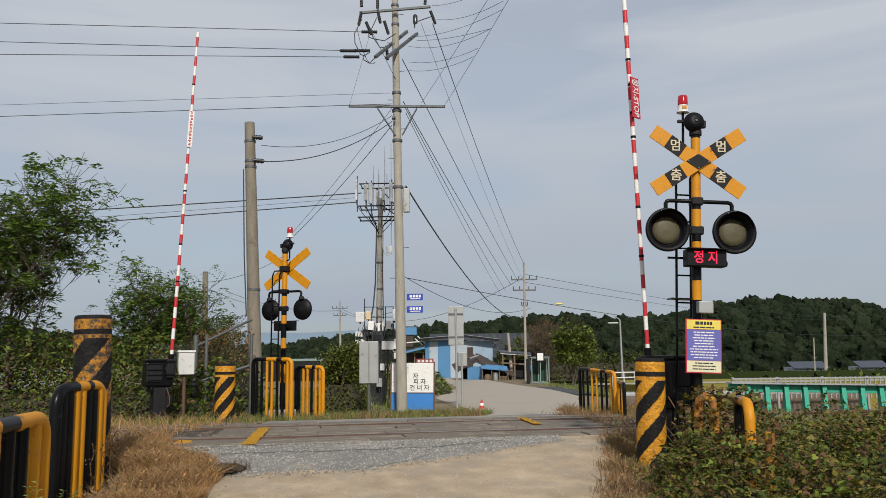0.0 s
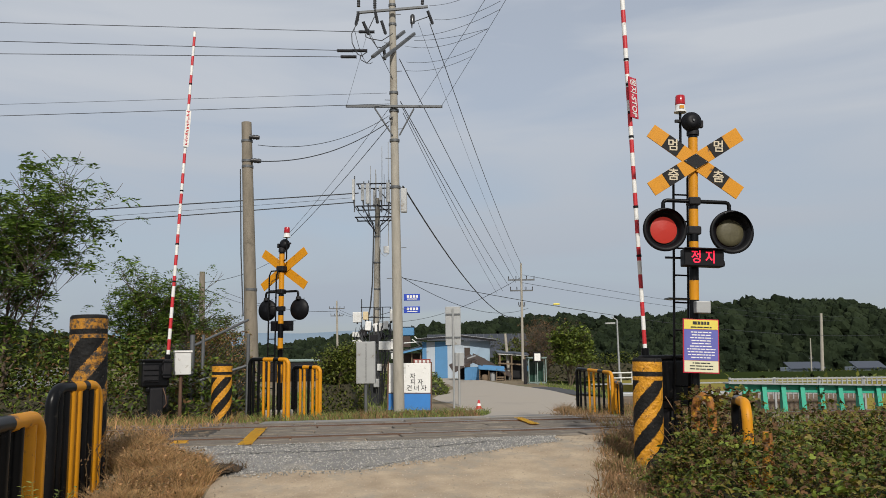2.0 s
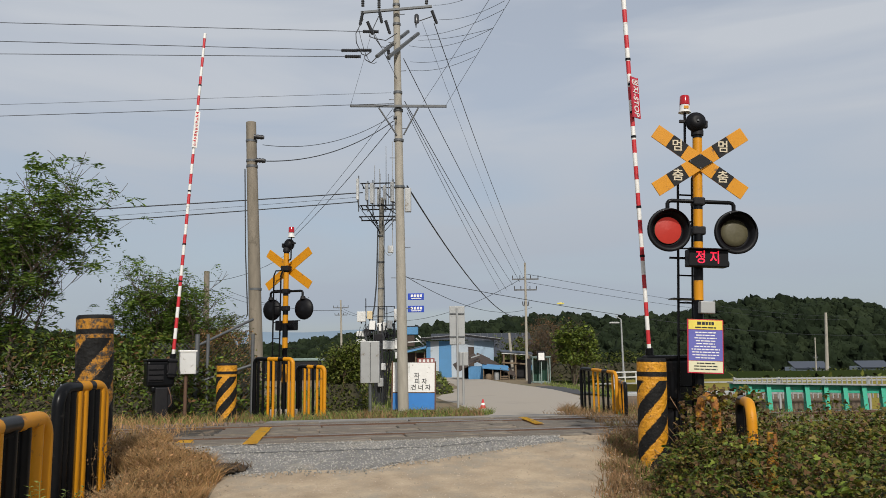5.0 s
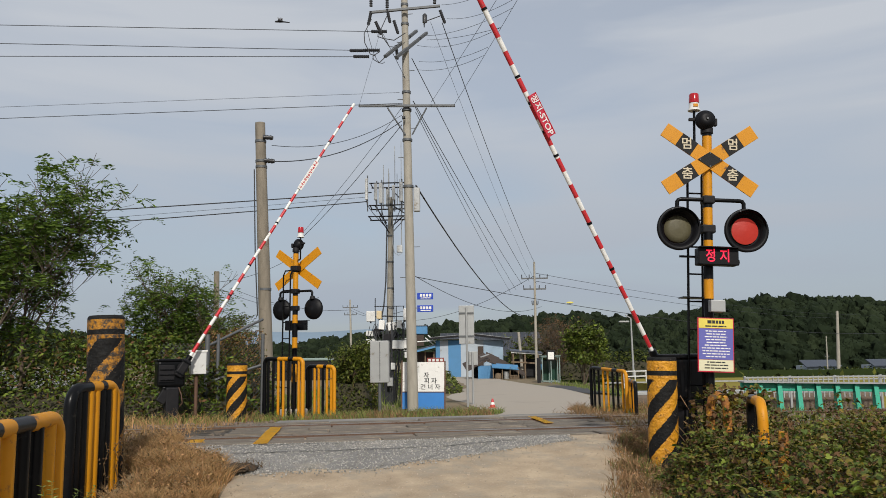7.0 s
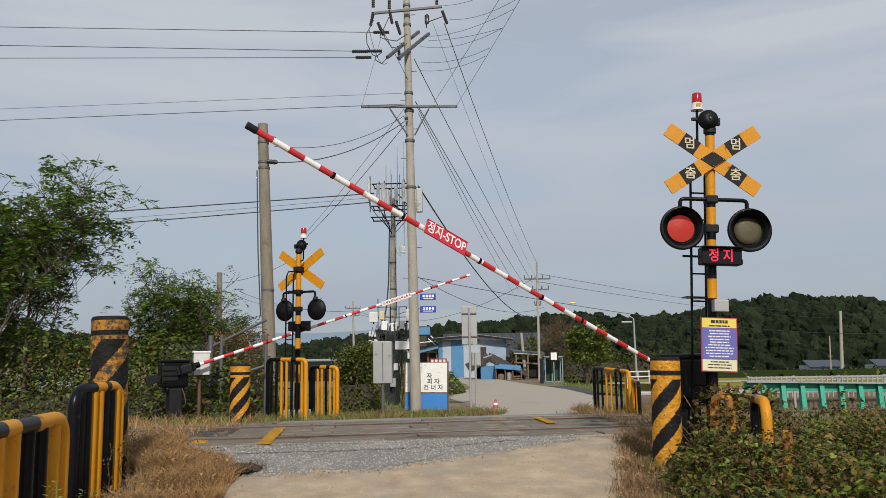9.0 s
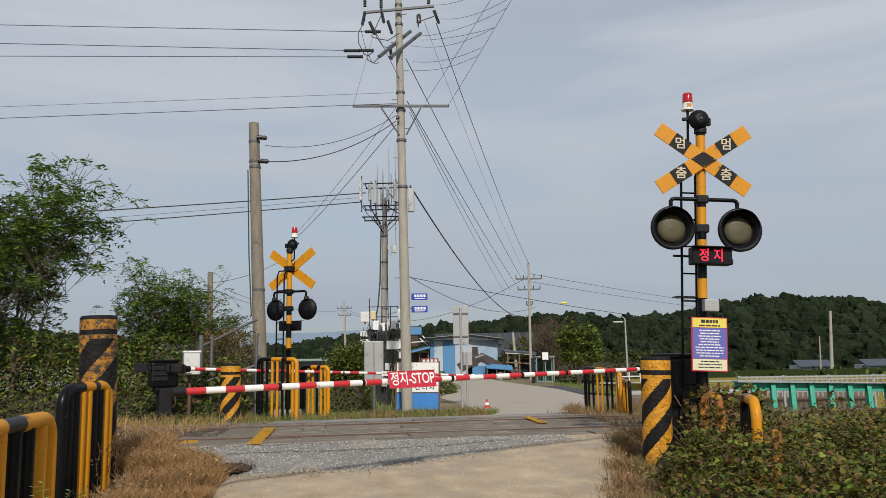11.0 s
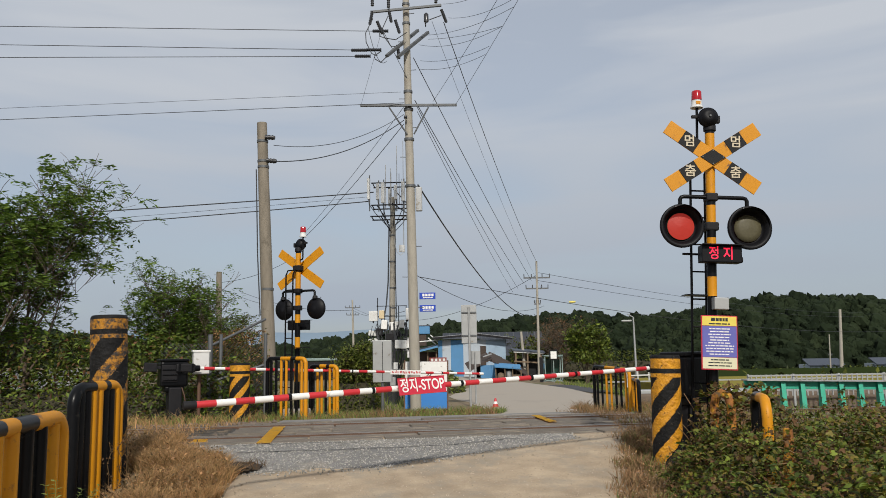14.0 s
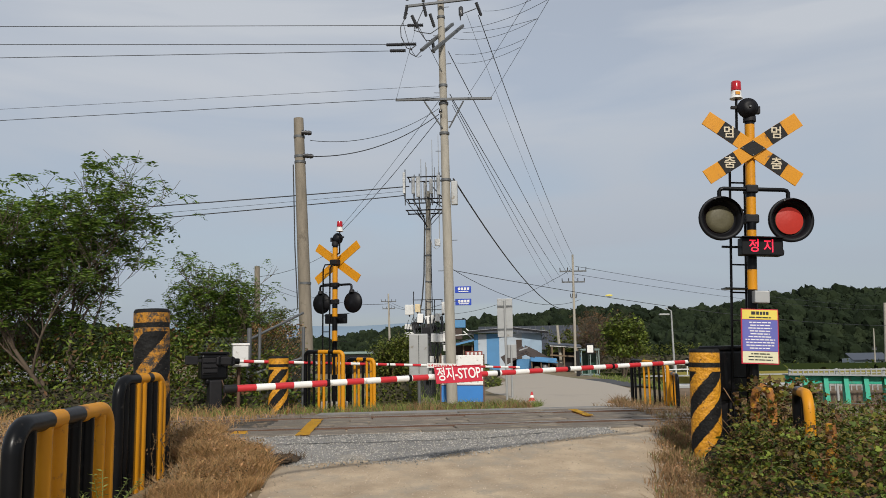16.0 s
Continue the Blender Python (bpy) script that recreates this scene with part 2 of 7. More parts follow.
def sweep(bm, pts, r, seg=10, mi=0, mis=None):
    """A round bar along pts; r is one radius or one per point; mis gives a material slot per stretch."""
    pts = [Vector(p) for p in pts]
    rs = r if isinstance(r, (list, tuple)) else [r] * len(pts)
    rings, ref = [], None
    for i, p in enumerate(pts):
        t = (pts[min(i + 1, len(pts) - 1)] - pts[max(i - 1, 0)]).normalized()
        if ref is None:
            ref = t.orthogonal().normalized()
        ref = (ref - t * ref.dot(t)).normalized()
        b = t.cross(ref)
        rings.append([bm.verts.new(p + rs[i] * (ref * math.cos(2 * math.pi * k / seg) + b * math.sin(2 * math.pi * k / seg))) for k in range(seg)])
    for i in range(len(pts) - 1):
        for k in range(seg):
            f = bm.faces.new((rings[i][k], rings[i][(k + 1) % seg], rings[i + 1][(k + 1) % seg], rings[i + 1][k]))
            f.smooth, f.material_index = True, (mis[i] if mis else mi)
    bm.faces.new(rings[0][::-1]).material_index = mis[0] if mis else mi
    bm.faces.new(rings[-1]).material_index = mis[-1] if mis else mi
    return bm


def lathe(bm, prof, seg=24, axis="Z", at=(0, 0, 0), mi=0):
    """A turned form: prof is a list of (radius, height) along the axis."""
    rings = []
    for r, h in prof:
        ring = []
        for k in range(seg):
            a = 2 * math.pi * k / seg
            c, s = r * math.cos(a), r * math.sin(a)
            p = {"Z": (c, s, h), "Y": (c, h, s), "X": (h, c, s)}[axis]
            ring.append(bm.verts.new(Vector(p) + Vector(at)))
        rings.append(ring)
    for a, b in zip(rings, rings[1:]):
        for k in range(seg):
            f = bm.faces.new((a[k], a[(k + 1) % seg], b[(k + 1) % seg], b[k]))
            f.smooth, f.material_index = True, mi
    for ring in (rings[0], rings[-1]):
        try:
            bm.faces.new(ring).material_index = mi
        except ValueError:
            pass
    bmesh.ops.recalc_face_normals(bm, faces=bm.faces[:])
    return bm


def lettering(text, size, m, material, parent, depth=0.002, name="lettering", squeeze=1.0):
    """Raised letters of the built-in font, centred on m, reading along its x with y up."""
    cu = bpy.data.curves.new(name, "FONT")
    cu.body, cu.size, cu.extrude, cu.align_x, cu.align_y = text, size, depth, "CENTER", "CENTER"
    cu.offset = size * 0.014
    tmp = new(name + "_tmp", cu)
    me = bpy.data.meshes.new_from_object(tmp.evaluated_get(bpy.context.evaluated_depsgraph_get()))
    bpy.data.objects.remove(tmp)
    me.materials.clear()
    me.materials.append(material)
    ob = new(name, me)
    ob.parent = parent
    ob.matrix_basis = m @ Matrix.Diagonal((squeeze, 1, 1, 1))
    return ob


def noise2(x, y, s, seed=0.0):
    return noise.noise(Vector((x * s, y * s, seed)))


def ease(a, b, t):
    t = min(1.0, max(0.0, (t - a) / (b - a)))
    return t * t * (3 - 2 * t)


SKEW = 0.19                                    # the track runs 11 degrees off square to the road


def height(x, y):
    """The lie of the land: the road climbs to the rails, falls behind them, and drops to the fields."""
    v = y - SKEW * x
    h = 0.205 * ease(5.5, 8.9, v) - 0.42 * ease(12.2, 19.5, v) - 0.22 * ease(19.5, 60, v)
    h -= 1.6 * ease(60, 110, v) * ease(0, 40, abs(x) + 20)
    h -= 0.5 * ease(4.5, 9, x) * ease(9, 13, v)
    h += 3.0 * ease(150, 500, v)
    return h


# ---- ground, roads, track ----
def make_ground():
    xs = sorted({round(s * a, 3) for s in (-1, 1) for a in [0.25 * i for i in range(60)] + [15 * 1.16 ** i for i in range(34)]})
    ys = [-0.3 * i for i in range(60, 0, -1)] + [0.3 * i for i in range(80)] + [24 * 1.1 ** i for i in range(42)]
    verts = [(x, y, height(x, y) + (0.03 * noise2(x, y, 0.9) if y < 80 else 0.3 * noise2(x, y, 0.05)) - 0.03) for y in ys for x in xs]
    n = len(xs)
    faces = [(j * n + i, j * n + i + 1, (j + 1) * n + i + 1, (j + 1) * n + i) for j in range(len(ys) - 1) for i in range(n - 1)]
    me = bpy.data.meshes.new("ground")
    me.from_pydata(verts, [], faces)
    me.polygons.foreach_set("use_smooth", [True] * len(faces))
    me.materials.append(m_ground)
    tagged(new("ground", me), "dry soil and rough weedy ground beside the road", "ground", kind="structure")


def strip(name, rows, lift, material, label, category, cols=14, ragged=0.08, step=0.35):
    """A road sheet between rows of (y, left x, right x), following the land."""
    bm = B()
    pts = []
    for (y0, a0, b0), (y1, a1, b1) in zip(rows, rows[1:]):
        k = max(1, int(abs(y1 - y0) / step))
        pts += [(y0 + (y1 - y0) * i / k, a0 + (a1 - a0) * i / k, b0 + (b1 - b0) * i / k) for i in range(k)]
    pts.append(rows[-1])
    grid = []
    for y, a, b in pts:
        a += ragged * noise2(a, y, 2.1, 3.0)
        b += ragged * noise2(b, y, 2.1, 7.0)
        grid.append([bm.verts.new((a + (b - a) * i / cols, y, height(a + (b - a) * i / cols, y) + lift - (0.05 if i in (0, cols) else 0))) for i in range(cols + 1)])
    for r0, r1 in zip(grid, grid[1:]):
        for i in range(cols):
            bm.faces.new((r0[i], r0[i + 1], r1[i + 1], r1[i])).smooth = True
    return tagged(part(name, bm, material), label, category, kind="structure")


def slanted(name, x0, x1, near, far, lift, material, label, category, n=26, m=8):
    """A sheet from x0 to x1 between the lines near(x) and far(x)."""
    bm = B()
    grid = []
    for i in range(n + 1):
        x = x0 + (x1 - x0) * i / n
        a, b = near(x) + 0.10 * noise2(x, 0, 1.9, 5), far(x)
        grid.append([bm.verts.new((x, a + (b - a) * j / m, height(x, a + (b - a) * j / m) + lift - (0.03 if j == 0 else 0))) for j in range(m + 1)])
    for r0, r1 in zip(grid, grid[1:]):
        for j in range(m):
            bm.faces.new((r0[j], r1[j], r1[j + 1], r0[j + 1])).smooth = True
    return tagged(part(name, bm, material), label, category, kind="structure")


def apron_edge(x):
    """Where the sandy lane gives way to asphalt."""
    return 0.05 * noise2(x, 2, 6) + float(np.interp(x, (-3.15, -2.53, -1.8, -0.75, 0.06, 0.96, 1.25), (8.6, 7.85, 6.95, 7.17, 7.73, 8.48, 8.75)))


RAIL_FAR, RAIL_NEAR = 11.25, 9.72              # where the rails cut the road's middle line
make_ground()
strip("road", [(-14, -1.9, 1.6), (0, -1.9, 1.35), (5, -1.95, 1.2), (6.3, -1.92, 1.28), (6.9, -1.95, 1.45), (7.6, -2.1, 1.7), (8.4, -2.3, 1.9), (9.3, -2.2, 2.05)], 0.012, m_road,
      "pale sandy worn concrete lane leading to the crossing", "road", ragged=0.16)
slanted("asphalt_apron", -3.15, 1.25, apron_edge, lambda x: 9.02 + SKEW * x, 0.022, m_asphalt,
        "cracked grey gravelly asphalt patch before the rails", "road")
slanted("asphalt_shoulder", -2.6, 2.0, lambda x: 11.85 + SKEW * x, lambda x: 12.38 + SKEW * x, 0.018, m_asphalt, "grey asphalt strip behind the rails", "road")
strip("road_beyond", [(12.2, 0.6, 2.4), (13.4, 0.65, 2.5), (14.4, 0.75, 2.6), (15.3, 1.0, 2.75), (17.1, 1.1, 2.95), (22, 0.55, 3.7), (28, -0.35, 4.6), (34, 0.2, 4.7), (40, 0.6, 4.0), (46, 0.4, 3.5), (54, -0.6, 3.0), (60, -4, 1.5), (66, -9, -3)],
      0.02, m_farroad, "pale concrete village road curving away behind the crossing", "road", cols=10, ragged=0.1, step=1.0)
strip("side_asphalt", [(29, 4.75, 7.0), (31, 4.6, 8.5), (34, 4.3, 9), (37, 3.9, 6.0)], 0.03, m_farasphalt, "dark strip of newer asphalt beside the concrete road", "road", cols=8)


def make_track():
    u = Vector((1, SKEW, 0)).normalized()
    n = Vector((-u.y, u.x, 0))
    track = thing("railway_track", pose(0, RAIL_NEAR, 0), "rusty single railway track with worn rail tops", "railway track", kind="structure")
    for off in (0.0, RAIL_FAR - RAIL_NEAR):
        bm = B()
        prof = [(-0.065, 0.10), (0.065, 0.10), (0.012, 0.13), (0.012, 0.205), (0.035, 0.215), (0.035, 0.243), (-0.035, 0.243), (-0.035, 0.215), (-0.012, 0.205), (-0.012, 0.13)]
        rings = [[bm.verts.new(Vector((0, off, 0)) + u * s + n * px + Vector((0, 0, pz))) for px, pz in prof] for s in (-45, -6, 0, 6, 45)]
        for a, b in zip(rings, rings[1:]):
            for k in range(len(prof)):
                f = bm.faces.new((a[k], a[(k + 1) % len(prof)], b[(k + 1) % len(prof)], b[k]))
                f.material_index = 1 if k == 5 else 0
        bmesh.ops.recalc_face_normals(bm, faces=bm.faces[:])
        part("rail", bm, [m_rust, m_railtop], track)
    sl = B()
    box(sl, 0.24, 2.5, 0.16)
    first = part("sleeper", sl, m_wood, track, "weathered sleeper")
    rot = pose(0, 0, 0, 0, 0, math.degrees(math.atan(SKEW)))
    spots = [s for s in [i * 0.62 for i in range(-32, 33)] if s < -3.0 or s > 2.4]
    for i, s in enumerate(spots):
        ob = first if i == 0 else new("sleeper", first.data)
        ob.parent = track
        ob.matrix_basis = Matrix.Translation(Vector((0, 0.765, 0.08)) + u * s) @ rot
    # crossing panels: two rows between the rails, one on each outer side
    pb = B()
    box(pb, 1.24, 1, 0.16, bev=0.012)
    me = None
    for row, (v0, v1) in enumerate(((8.98, 9.28), (9.31, 9.62), (9.81, 10.13), (10.16, 10.48), (10.51, 10.82), (10.85, 11.15), (11.35, 11.60), (11.63, 11.86))):
        for k in range(5):
            if me is None:
                ob = part("crossing_panel", pb, m_panel, track)
                me = ob.data
            else:
                ob = new("crossing_panel", me)
                ob.parent = track
            s = -2.75 + 1.26 * k + (0.0, 0.37, 0.12, 0.5, 0.2, 0.44, 0.05, 0.3)[row]
            w = (v1 - v0) / math.sqrt(1 + SKEW ** 2)
            c = u * s + Vector((0, (v0 + v1) / 2 - RAIL_NEAR, 0.152 + random.uniform(-0.006, 0.006)))
            ob.matrix_basis = Matrix.Translation(c) @ rot @ pose(0, 0, 0, random.uniform(-0.5, 0.5), random.uniform(-0.5, 0.5), random.uniform(-0.4, 0.4)) @ Matrix.Diagonal((1, w, 1, 1))


make_track()


def rubber_mats():
    """Dark rubber mats beside the painted edge, where the panels end."""
    u = math.degrees(math.atan(SKEW))
    for x, y, w, d, tilt in ((-3.36, 8.62, 0.95, 0.42, 1.5), (-3.30, 9.95, 1.0, 0.62, -1.0)):
        m = thing("rubber_mat", pose(x, y, 0.19, 0, tilt, u), "dark worn rubber mat at the end of the crossing", "mat", "rubber mats", "structure")
        part("mat", box(B(), w, d, 0.09, bev=0.02), m_rubber, m)
        for k in range(4):
            part("rib", box(B(), w * 0.94, 0.03, 0.012, 0, d * (-0.36 + 0.24 * k), 0.048), m_rubber, m)


m_rubber = mat("worn_black_rubber", (0.035, 0.031, 0.027), 0.85, col2=(0.06, 0.052, 0.043), scale=4, amount=0.8, bump=0.5, dirt=(0.16, 0.125, 0.09), dirt_amt=0.2, dirt_scale=4)
rubber_mats()


def road_line(pts, w, label):
    """A painted bar between two spots, draped 4 mm over what it lies on."""
    (x0, y0, z0), (x1, y1, z1) = pts
    d = Vector((x1 - x0, y1 - y0, 0))
    side = Vector((-d.y, d.x, 0)).normalized() * w / 2
    bm = B()
    n = 8
    rows = []
    for i in range(n + 1):
        p = Vector((x0, y0, z0)).lerp(Vector((x1, y1, z1)), i / n)
        j = side * (1 + 0.25 * noise2(p.x, p.y, 5))
        rows.append([bm.verts.new(p - j), bm.verts.new(p + j)])
    for a, b in zip(rows, rows[1:]):
        bm.faces.new((a[0], a[1], b[1], b[0]))
    bmesh.ops.solidify(bm, geom=bm.faces[:], thickness=0.003)
    bmesh.ops.recalc_face_normals(bm, faces=bm.faces[:])
    tagged(part("painted_line", bm, m_roadyellow), label, "road marking", "yellow edge lines", "structure")


for pts in (((-2.10, 8.55, 0.236), (-2.33, 10.4, 0.256)), ((-2.80, 8.30, 0.225), (-2.92, 9.05, 0.24)), ((1.22, 10.55, 0.25), (1.10, 11.7, 0.252))):
    road_line(pts, 0.15 if pts[0][0] < 0 else 0.12, "worn yellow line painted at the crossing's edge")


def crack(pts, w):
    """A tarred crack: a thin wavering strip that lies on the asphalt."""
    bm = B()
    rows = []
    for (x0, y0), (x1, y1) in zip(pts, pts[1:]):
        n = max(2, int(math.hypot(x1 - x0, y1 - y0) / 0.06))
        for i in range(n):
            x, y = x0 + (x1 - x0) * i / n, y0 + (y1 - y0) * i / n
            y += 0.05 * noise2(x, y, 4.0, 2) + 0.02 * noise2(x, y, 14, 3)
            k = w * (0.5 + 0.9 * abs(noise2(x, y, 9, 5)))
            z = height(x, y) + 0.03
            rows.append([bm.verts.new((x, y - k, z)), bm.verts.new((x, y + k, z))])
    for a, b in zip(rows, rows[1:]):
        bm.faces.new((a[0], b[0], b[1], a[1]))
    tagged(part("asphalt_crack", bm, m_crack), "dark ragged crack in the old asphalt", "road crack", "asphalt cracks", "structure")


for pts, w in ((((-2.2, 7.9), (-1.2, 8.05), (-0.2, 8.25), (0.7, 8.75)), 0.018), (((-2.6, 8.35), (-1.6, 8.55), (-0.9, 8.55)), 0.014), (((-1.5, 7.1), (-1.35, 7.8), (-1.5, 8.5)), 0.009), (((0.2, 8.0), (0.35, 8.6), (0.3, 9.0)), 0.01), (((-0.6, 7.3), (-0.1, 7.9)), 0.008)):
    crack(pts, w)


# ---- crossing signals ----
def band_pole(bm, r, z0, z1, cuts):
    """A post in bands: cuts are heights at which the colour changes from black to yellow and back."""
    zs = [z0] + [c for c in cuts if z0 < c < z1] + [z1]
    return sweep(bm, [(0, 0, z) for z in zs], r, 18, mis=[i % 2 for i in range(len(zs) - 1)])


lit_lenses = []


def make_signal(m, drop, words, label):
    s = thing("crossing_signal", m, label, "crossing signal", "crossing signals")
    H = lambda z: z - drop
    part("footing", box(B(), 0.34, 0.34, 0.16, 0, 0, 0.02, bev=0.02), m_concrete, s)
    part("pole", band_pole(B(), 0.046, 0.05, H(3.26), [H(z) for z in (1.0, 1.3, 1.55, 1.74, 1.98, 2.12, 2.24, 2.44, 2.53, 2.84, 2.86, 3.16, 3.2)]), [m_black, m_yellow], s, "post painted in yellow and black bands")
    # bell
    bm = B()
    lathe(bm, [(0.0, -0.078), (0.045, -0.074), (0.074, -0.060), (0.082, -0.044), (0.094, -0.040), (0.10, -0.02), (0.10, 0.0), (0.077, 0.027), (0.055, 0.055), (0.0, 0.057)], 24, "Y", (-0.025, -0.02, H(3.318)))
    bell = part("bell", bm, m_hood, s, "black electric warning bell")
    part("gong_nut", cyl(B(), (-0.025, -0.094, H(3.318)), (-0.025, -0.11, H(3.318)), 0.011, seg=6), m_steel, bell)
    part("striker_box", box(B(), 0.035, 0.05, 0.075, 0.08, -0.01, H(3.305), bev=0.008), m_dark, bell)
    part("bell_cap", lathe(B(), [(0.0, 0.0), (0.06, 0.0), (0.06, 0.05), (0.045, 0.08), (0.0, 0.08)], 18, "Z", (0, 0, H(3.19))), m_dark, s)
    part("bracket", box(B(), 0.16, 0.03, 0.03, -0.1, 0, H(3.33), bev=0.005), m_dark, s)
    # beacon on its conduit
    part("conduit", sweep(B(), [(-0.06, 0.03, H(3.04)), (-0.105, 0.03, H(3.05)), (-0.115, 0.03, H(3.08)), (-0.115, 0.03, H(3.44))], 0.013, 8), m_black, s)
    beacon = part("beacon_base", lathe(B(), [(0.0, 0.0), (0.062, 0.0), (0.06, 0.015), (0.05, 0.02), (0.05, 0.075), (0.0, 0.08)], 20, "Z", (-0.115, 0.03, H(3.43))), m_lightgrey, s)
    part("beacon_dome", lathe(B(), [(0.0, 0.0), (0.05, 0.0), (0.05, 0.01), (0.047, 0.085), (0.042, 0.094), (0.0, 0.097)], 20, "Z", (-0.115, 0.03, H(3.51))), m_beacon, beacon)
    part("beacon_label", box(B(), 0.045, 0.004, 0.03, -0.115, -0.022, H(3.475)), m_yellow, beacon)
    # crossed boards
    for k, sg in ((0, 1), (1, -1)):
        ang = 34.0 * sg
        bm = B()
        box(bm, 1.065, 0.012, 0.148, bev=0.003)
        board = part("crossbuck_board", bm, m_yellow, s)
        board.matrix_basis = pose(0, -0.062 - 0.014 * k, H(2.906), 0, ang, 0)
        if words:
            for e in (-1, 1):
                p = part("charcoal_panel", box(B(), 0.175, 0.004, 0.146, e * 0.27, -0.0085, 0), m_panel_black, board)
                up = (e * -sg) > 0
                lettering("멈" if up else "춤", 0.125, pose(e * 0.27, -0.013, 0, 90, 0, 0) @ pose(0, 0, 0, 0, 0, ang), m_text_cream, board, 0.0015)
    if words:
        bm = B()
        box(bm, 0.155, 0.005, 0.155, rot=pose(0, 0, 0, 0, 45, 0))
        for v in bm.verts:
            v.co.z *= 0.72
            v.co.x *= 1.12
        c = part("centre_diamond", bm, m_panel_black, s)
        c.matrix_basis = pose(0, -0.0865, H(2.906))
        for x, z in ((0, 0.066), (0, -0.066), (0.1, 0), (-0.1, 0)):
            part("bolt", cyl(B(), (x, -0.088, H(2.906) + z), (x, -0.094, H(2.906) + z), 0.007, seg=8), m_steel, s)
    part("crossbuck_clamp", box(B(), 0.14, 0.13, 0.09, 0, 0, H(2.906), bev=0.01), m_dark, s)
    # lamp bar
    sh = 0.02 if words else 0.0
    part("lamp_bar", sweep(B(), [(sh - 0.328, -0.02, H(2.41)), (sh - 0.328, -0.02, H(2.49)), (sh - 0.315, -0.02, H(2.51)), (sh - 0.29, -0.02, H(2.518)), (sh + 0.29, -0.02, H(2.518)), (sh + 0.315, -0.02, H(2.51)), (sh + 0.328, -0.02, H(2.49)), (sh + 0.328, -0.02, H(2.41))], 0.02, 12), m_black, s)
    part("bar_clamp", box(B(), 0.115, 0.125, 0.08, 0, 0, H(2.518), bev=0.015), m_dark, s)
    part("lower_clamp", box(B(), 0.13, 0.1, 0.085, 0, 0, H(2.23), bev=0.015), m_dark, s)
    for sx in (-1, 1):
        at = (sh + sx * 0.328, -0.05, H(2.217))
        bm = B()
        lathe(bm, [(0.0, 0.07), (0.06, 0.068), (0.10, 0.05), (0.19, 0.03), (0.205, 0.0), (0.212, -0.008), (0.214, -0.04), (0.205, -0.046), (0.178, -0.044), (0.158, 0.012), (0.138, 0.03), (0.0, 0.031)], 40, "Y", at)
        if not words:
            bmesh.ops.transform(bm, matrix=Matrix.Translation(at) @ Matrix.Diagonal((0.85, 0.7, 0.85, 1)) @ Matrix.Translation(-Vector(at)), verts=bm.verts[:])
        lamp = part("signal_lamp", bm, m_hood, s, "round black lamp housing")
        # the long hood over the lens
        bm = B()
        seg, rows = 40, []
        for y, r in ((0.02, 0.178), (-0.07, 0.184), (-0.125, 0.188)):
            rows.append([(r, y, math.radians(180) * k / seg) for k in range(seg + 1)])
        grid = [[bm.verts.new((at[0] + r * math.cos(a), at[1] + y * (0.35 + 0.65 * math.sin(a)), at[2] + r * math.sin(a))) for r, y, a in row] for row in rows]
        for a, b in zip(grid, grid[1:]):
            for k in range(seg):
                bm.faces.new((a[k], a[k + 1], b[k + 1], b[k])).smooth = True
        bmesh.ops.solidify(bm, geom=bm.faces[:], thickness=0.004)
        if not words:
            bmesh.ops.transform(bm, matrix=Matrix.Translation(at) @ Matrix.Diagonal((0.85, 0.7, 0.85, 1)) @ Matrix.Translation(-Vector(at)), verts=bm.verts[:])
        part("hood", bm, m_hood, lamp)
        part("lens", lathe(B(), [(0.0, -0.002), (0.08, 0.003), (0.132, 0.014), (0.134, 0.024), (0.0, 0.028)], 36, "Y", at), m_lens_off, lamp, "olive grey unlit lens")
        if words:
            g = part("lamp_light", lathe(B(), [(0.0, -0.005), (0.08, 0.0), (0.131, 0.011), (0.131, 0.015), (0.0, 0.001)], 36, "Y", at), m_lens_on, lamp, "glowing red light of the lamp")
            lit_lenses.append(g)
        part("lamp_neck", cyl(B(), (sh + sx * 0.328, -0.03, H(2.43)), (sh + sx * 0.328, -0.03, H(2.38)), 0.035, 0.05, 12), m_dark, lamp)
        for a in (70, 90, 110):
            x, z = at[0] + 0.196 * math.cos(radians(a)), at[2] + 0.196 * math.sin(radians(a))
            part("screw", cyl(B(), (x, at[1] - 0.04, z), (x, at[1] - 0.056, z), 0.007, seg=8), m_steel, lamp)
    # message box
    led = part("message_box", box(B(), 0.385, 0.13, 0.166, 0.045, -0.1, H(1.945), bev=0.01), m_hood, s, "black box with red dot letters")
    part("visor", box(B(), 0.395, 0.06, 0.008, 0.045, -0.185, H(2.03)), m_hood, led)
    part("box_latch", cyl(B(), (0.237, -0.1, H(1.90)), (0.258, -0.1, H(1.90)), 0.03, seg=12), m_dark, led)
    part("box_arm", box(B(), 0.22, 0.02, 0.02, -0.16, 0.04, H(1.96)), m_black, s)
    if words:
        lettering("정 지", 0.132, pose(0.035, -0.167, H(1.943), 90, 0, 0), m_led, led, 0.001, squeeze=0.86)
    # ladder behind
    lad = part("ladder", B(), m_black, s)
    ls = 1 if words else -1
    for x in (-0.155, -0.012):
        part("ladder_rail", sweep(B(), [(ls * x, 0.13, 0.15), (ls * x, 0.13, H(2.78)), (ls * (x + 0.03), 0.12, H(2.86)), (ls * (x + 0.15 if x < -0.1 else x), 0.05, H(2.87))], 0.013, 8), m_black, lad)
    z = 0.45
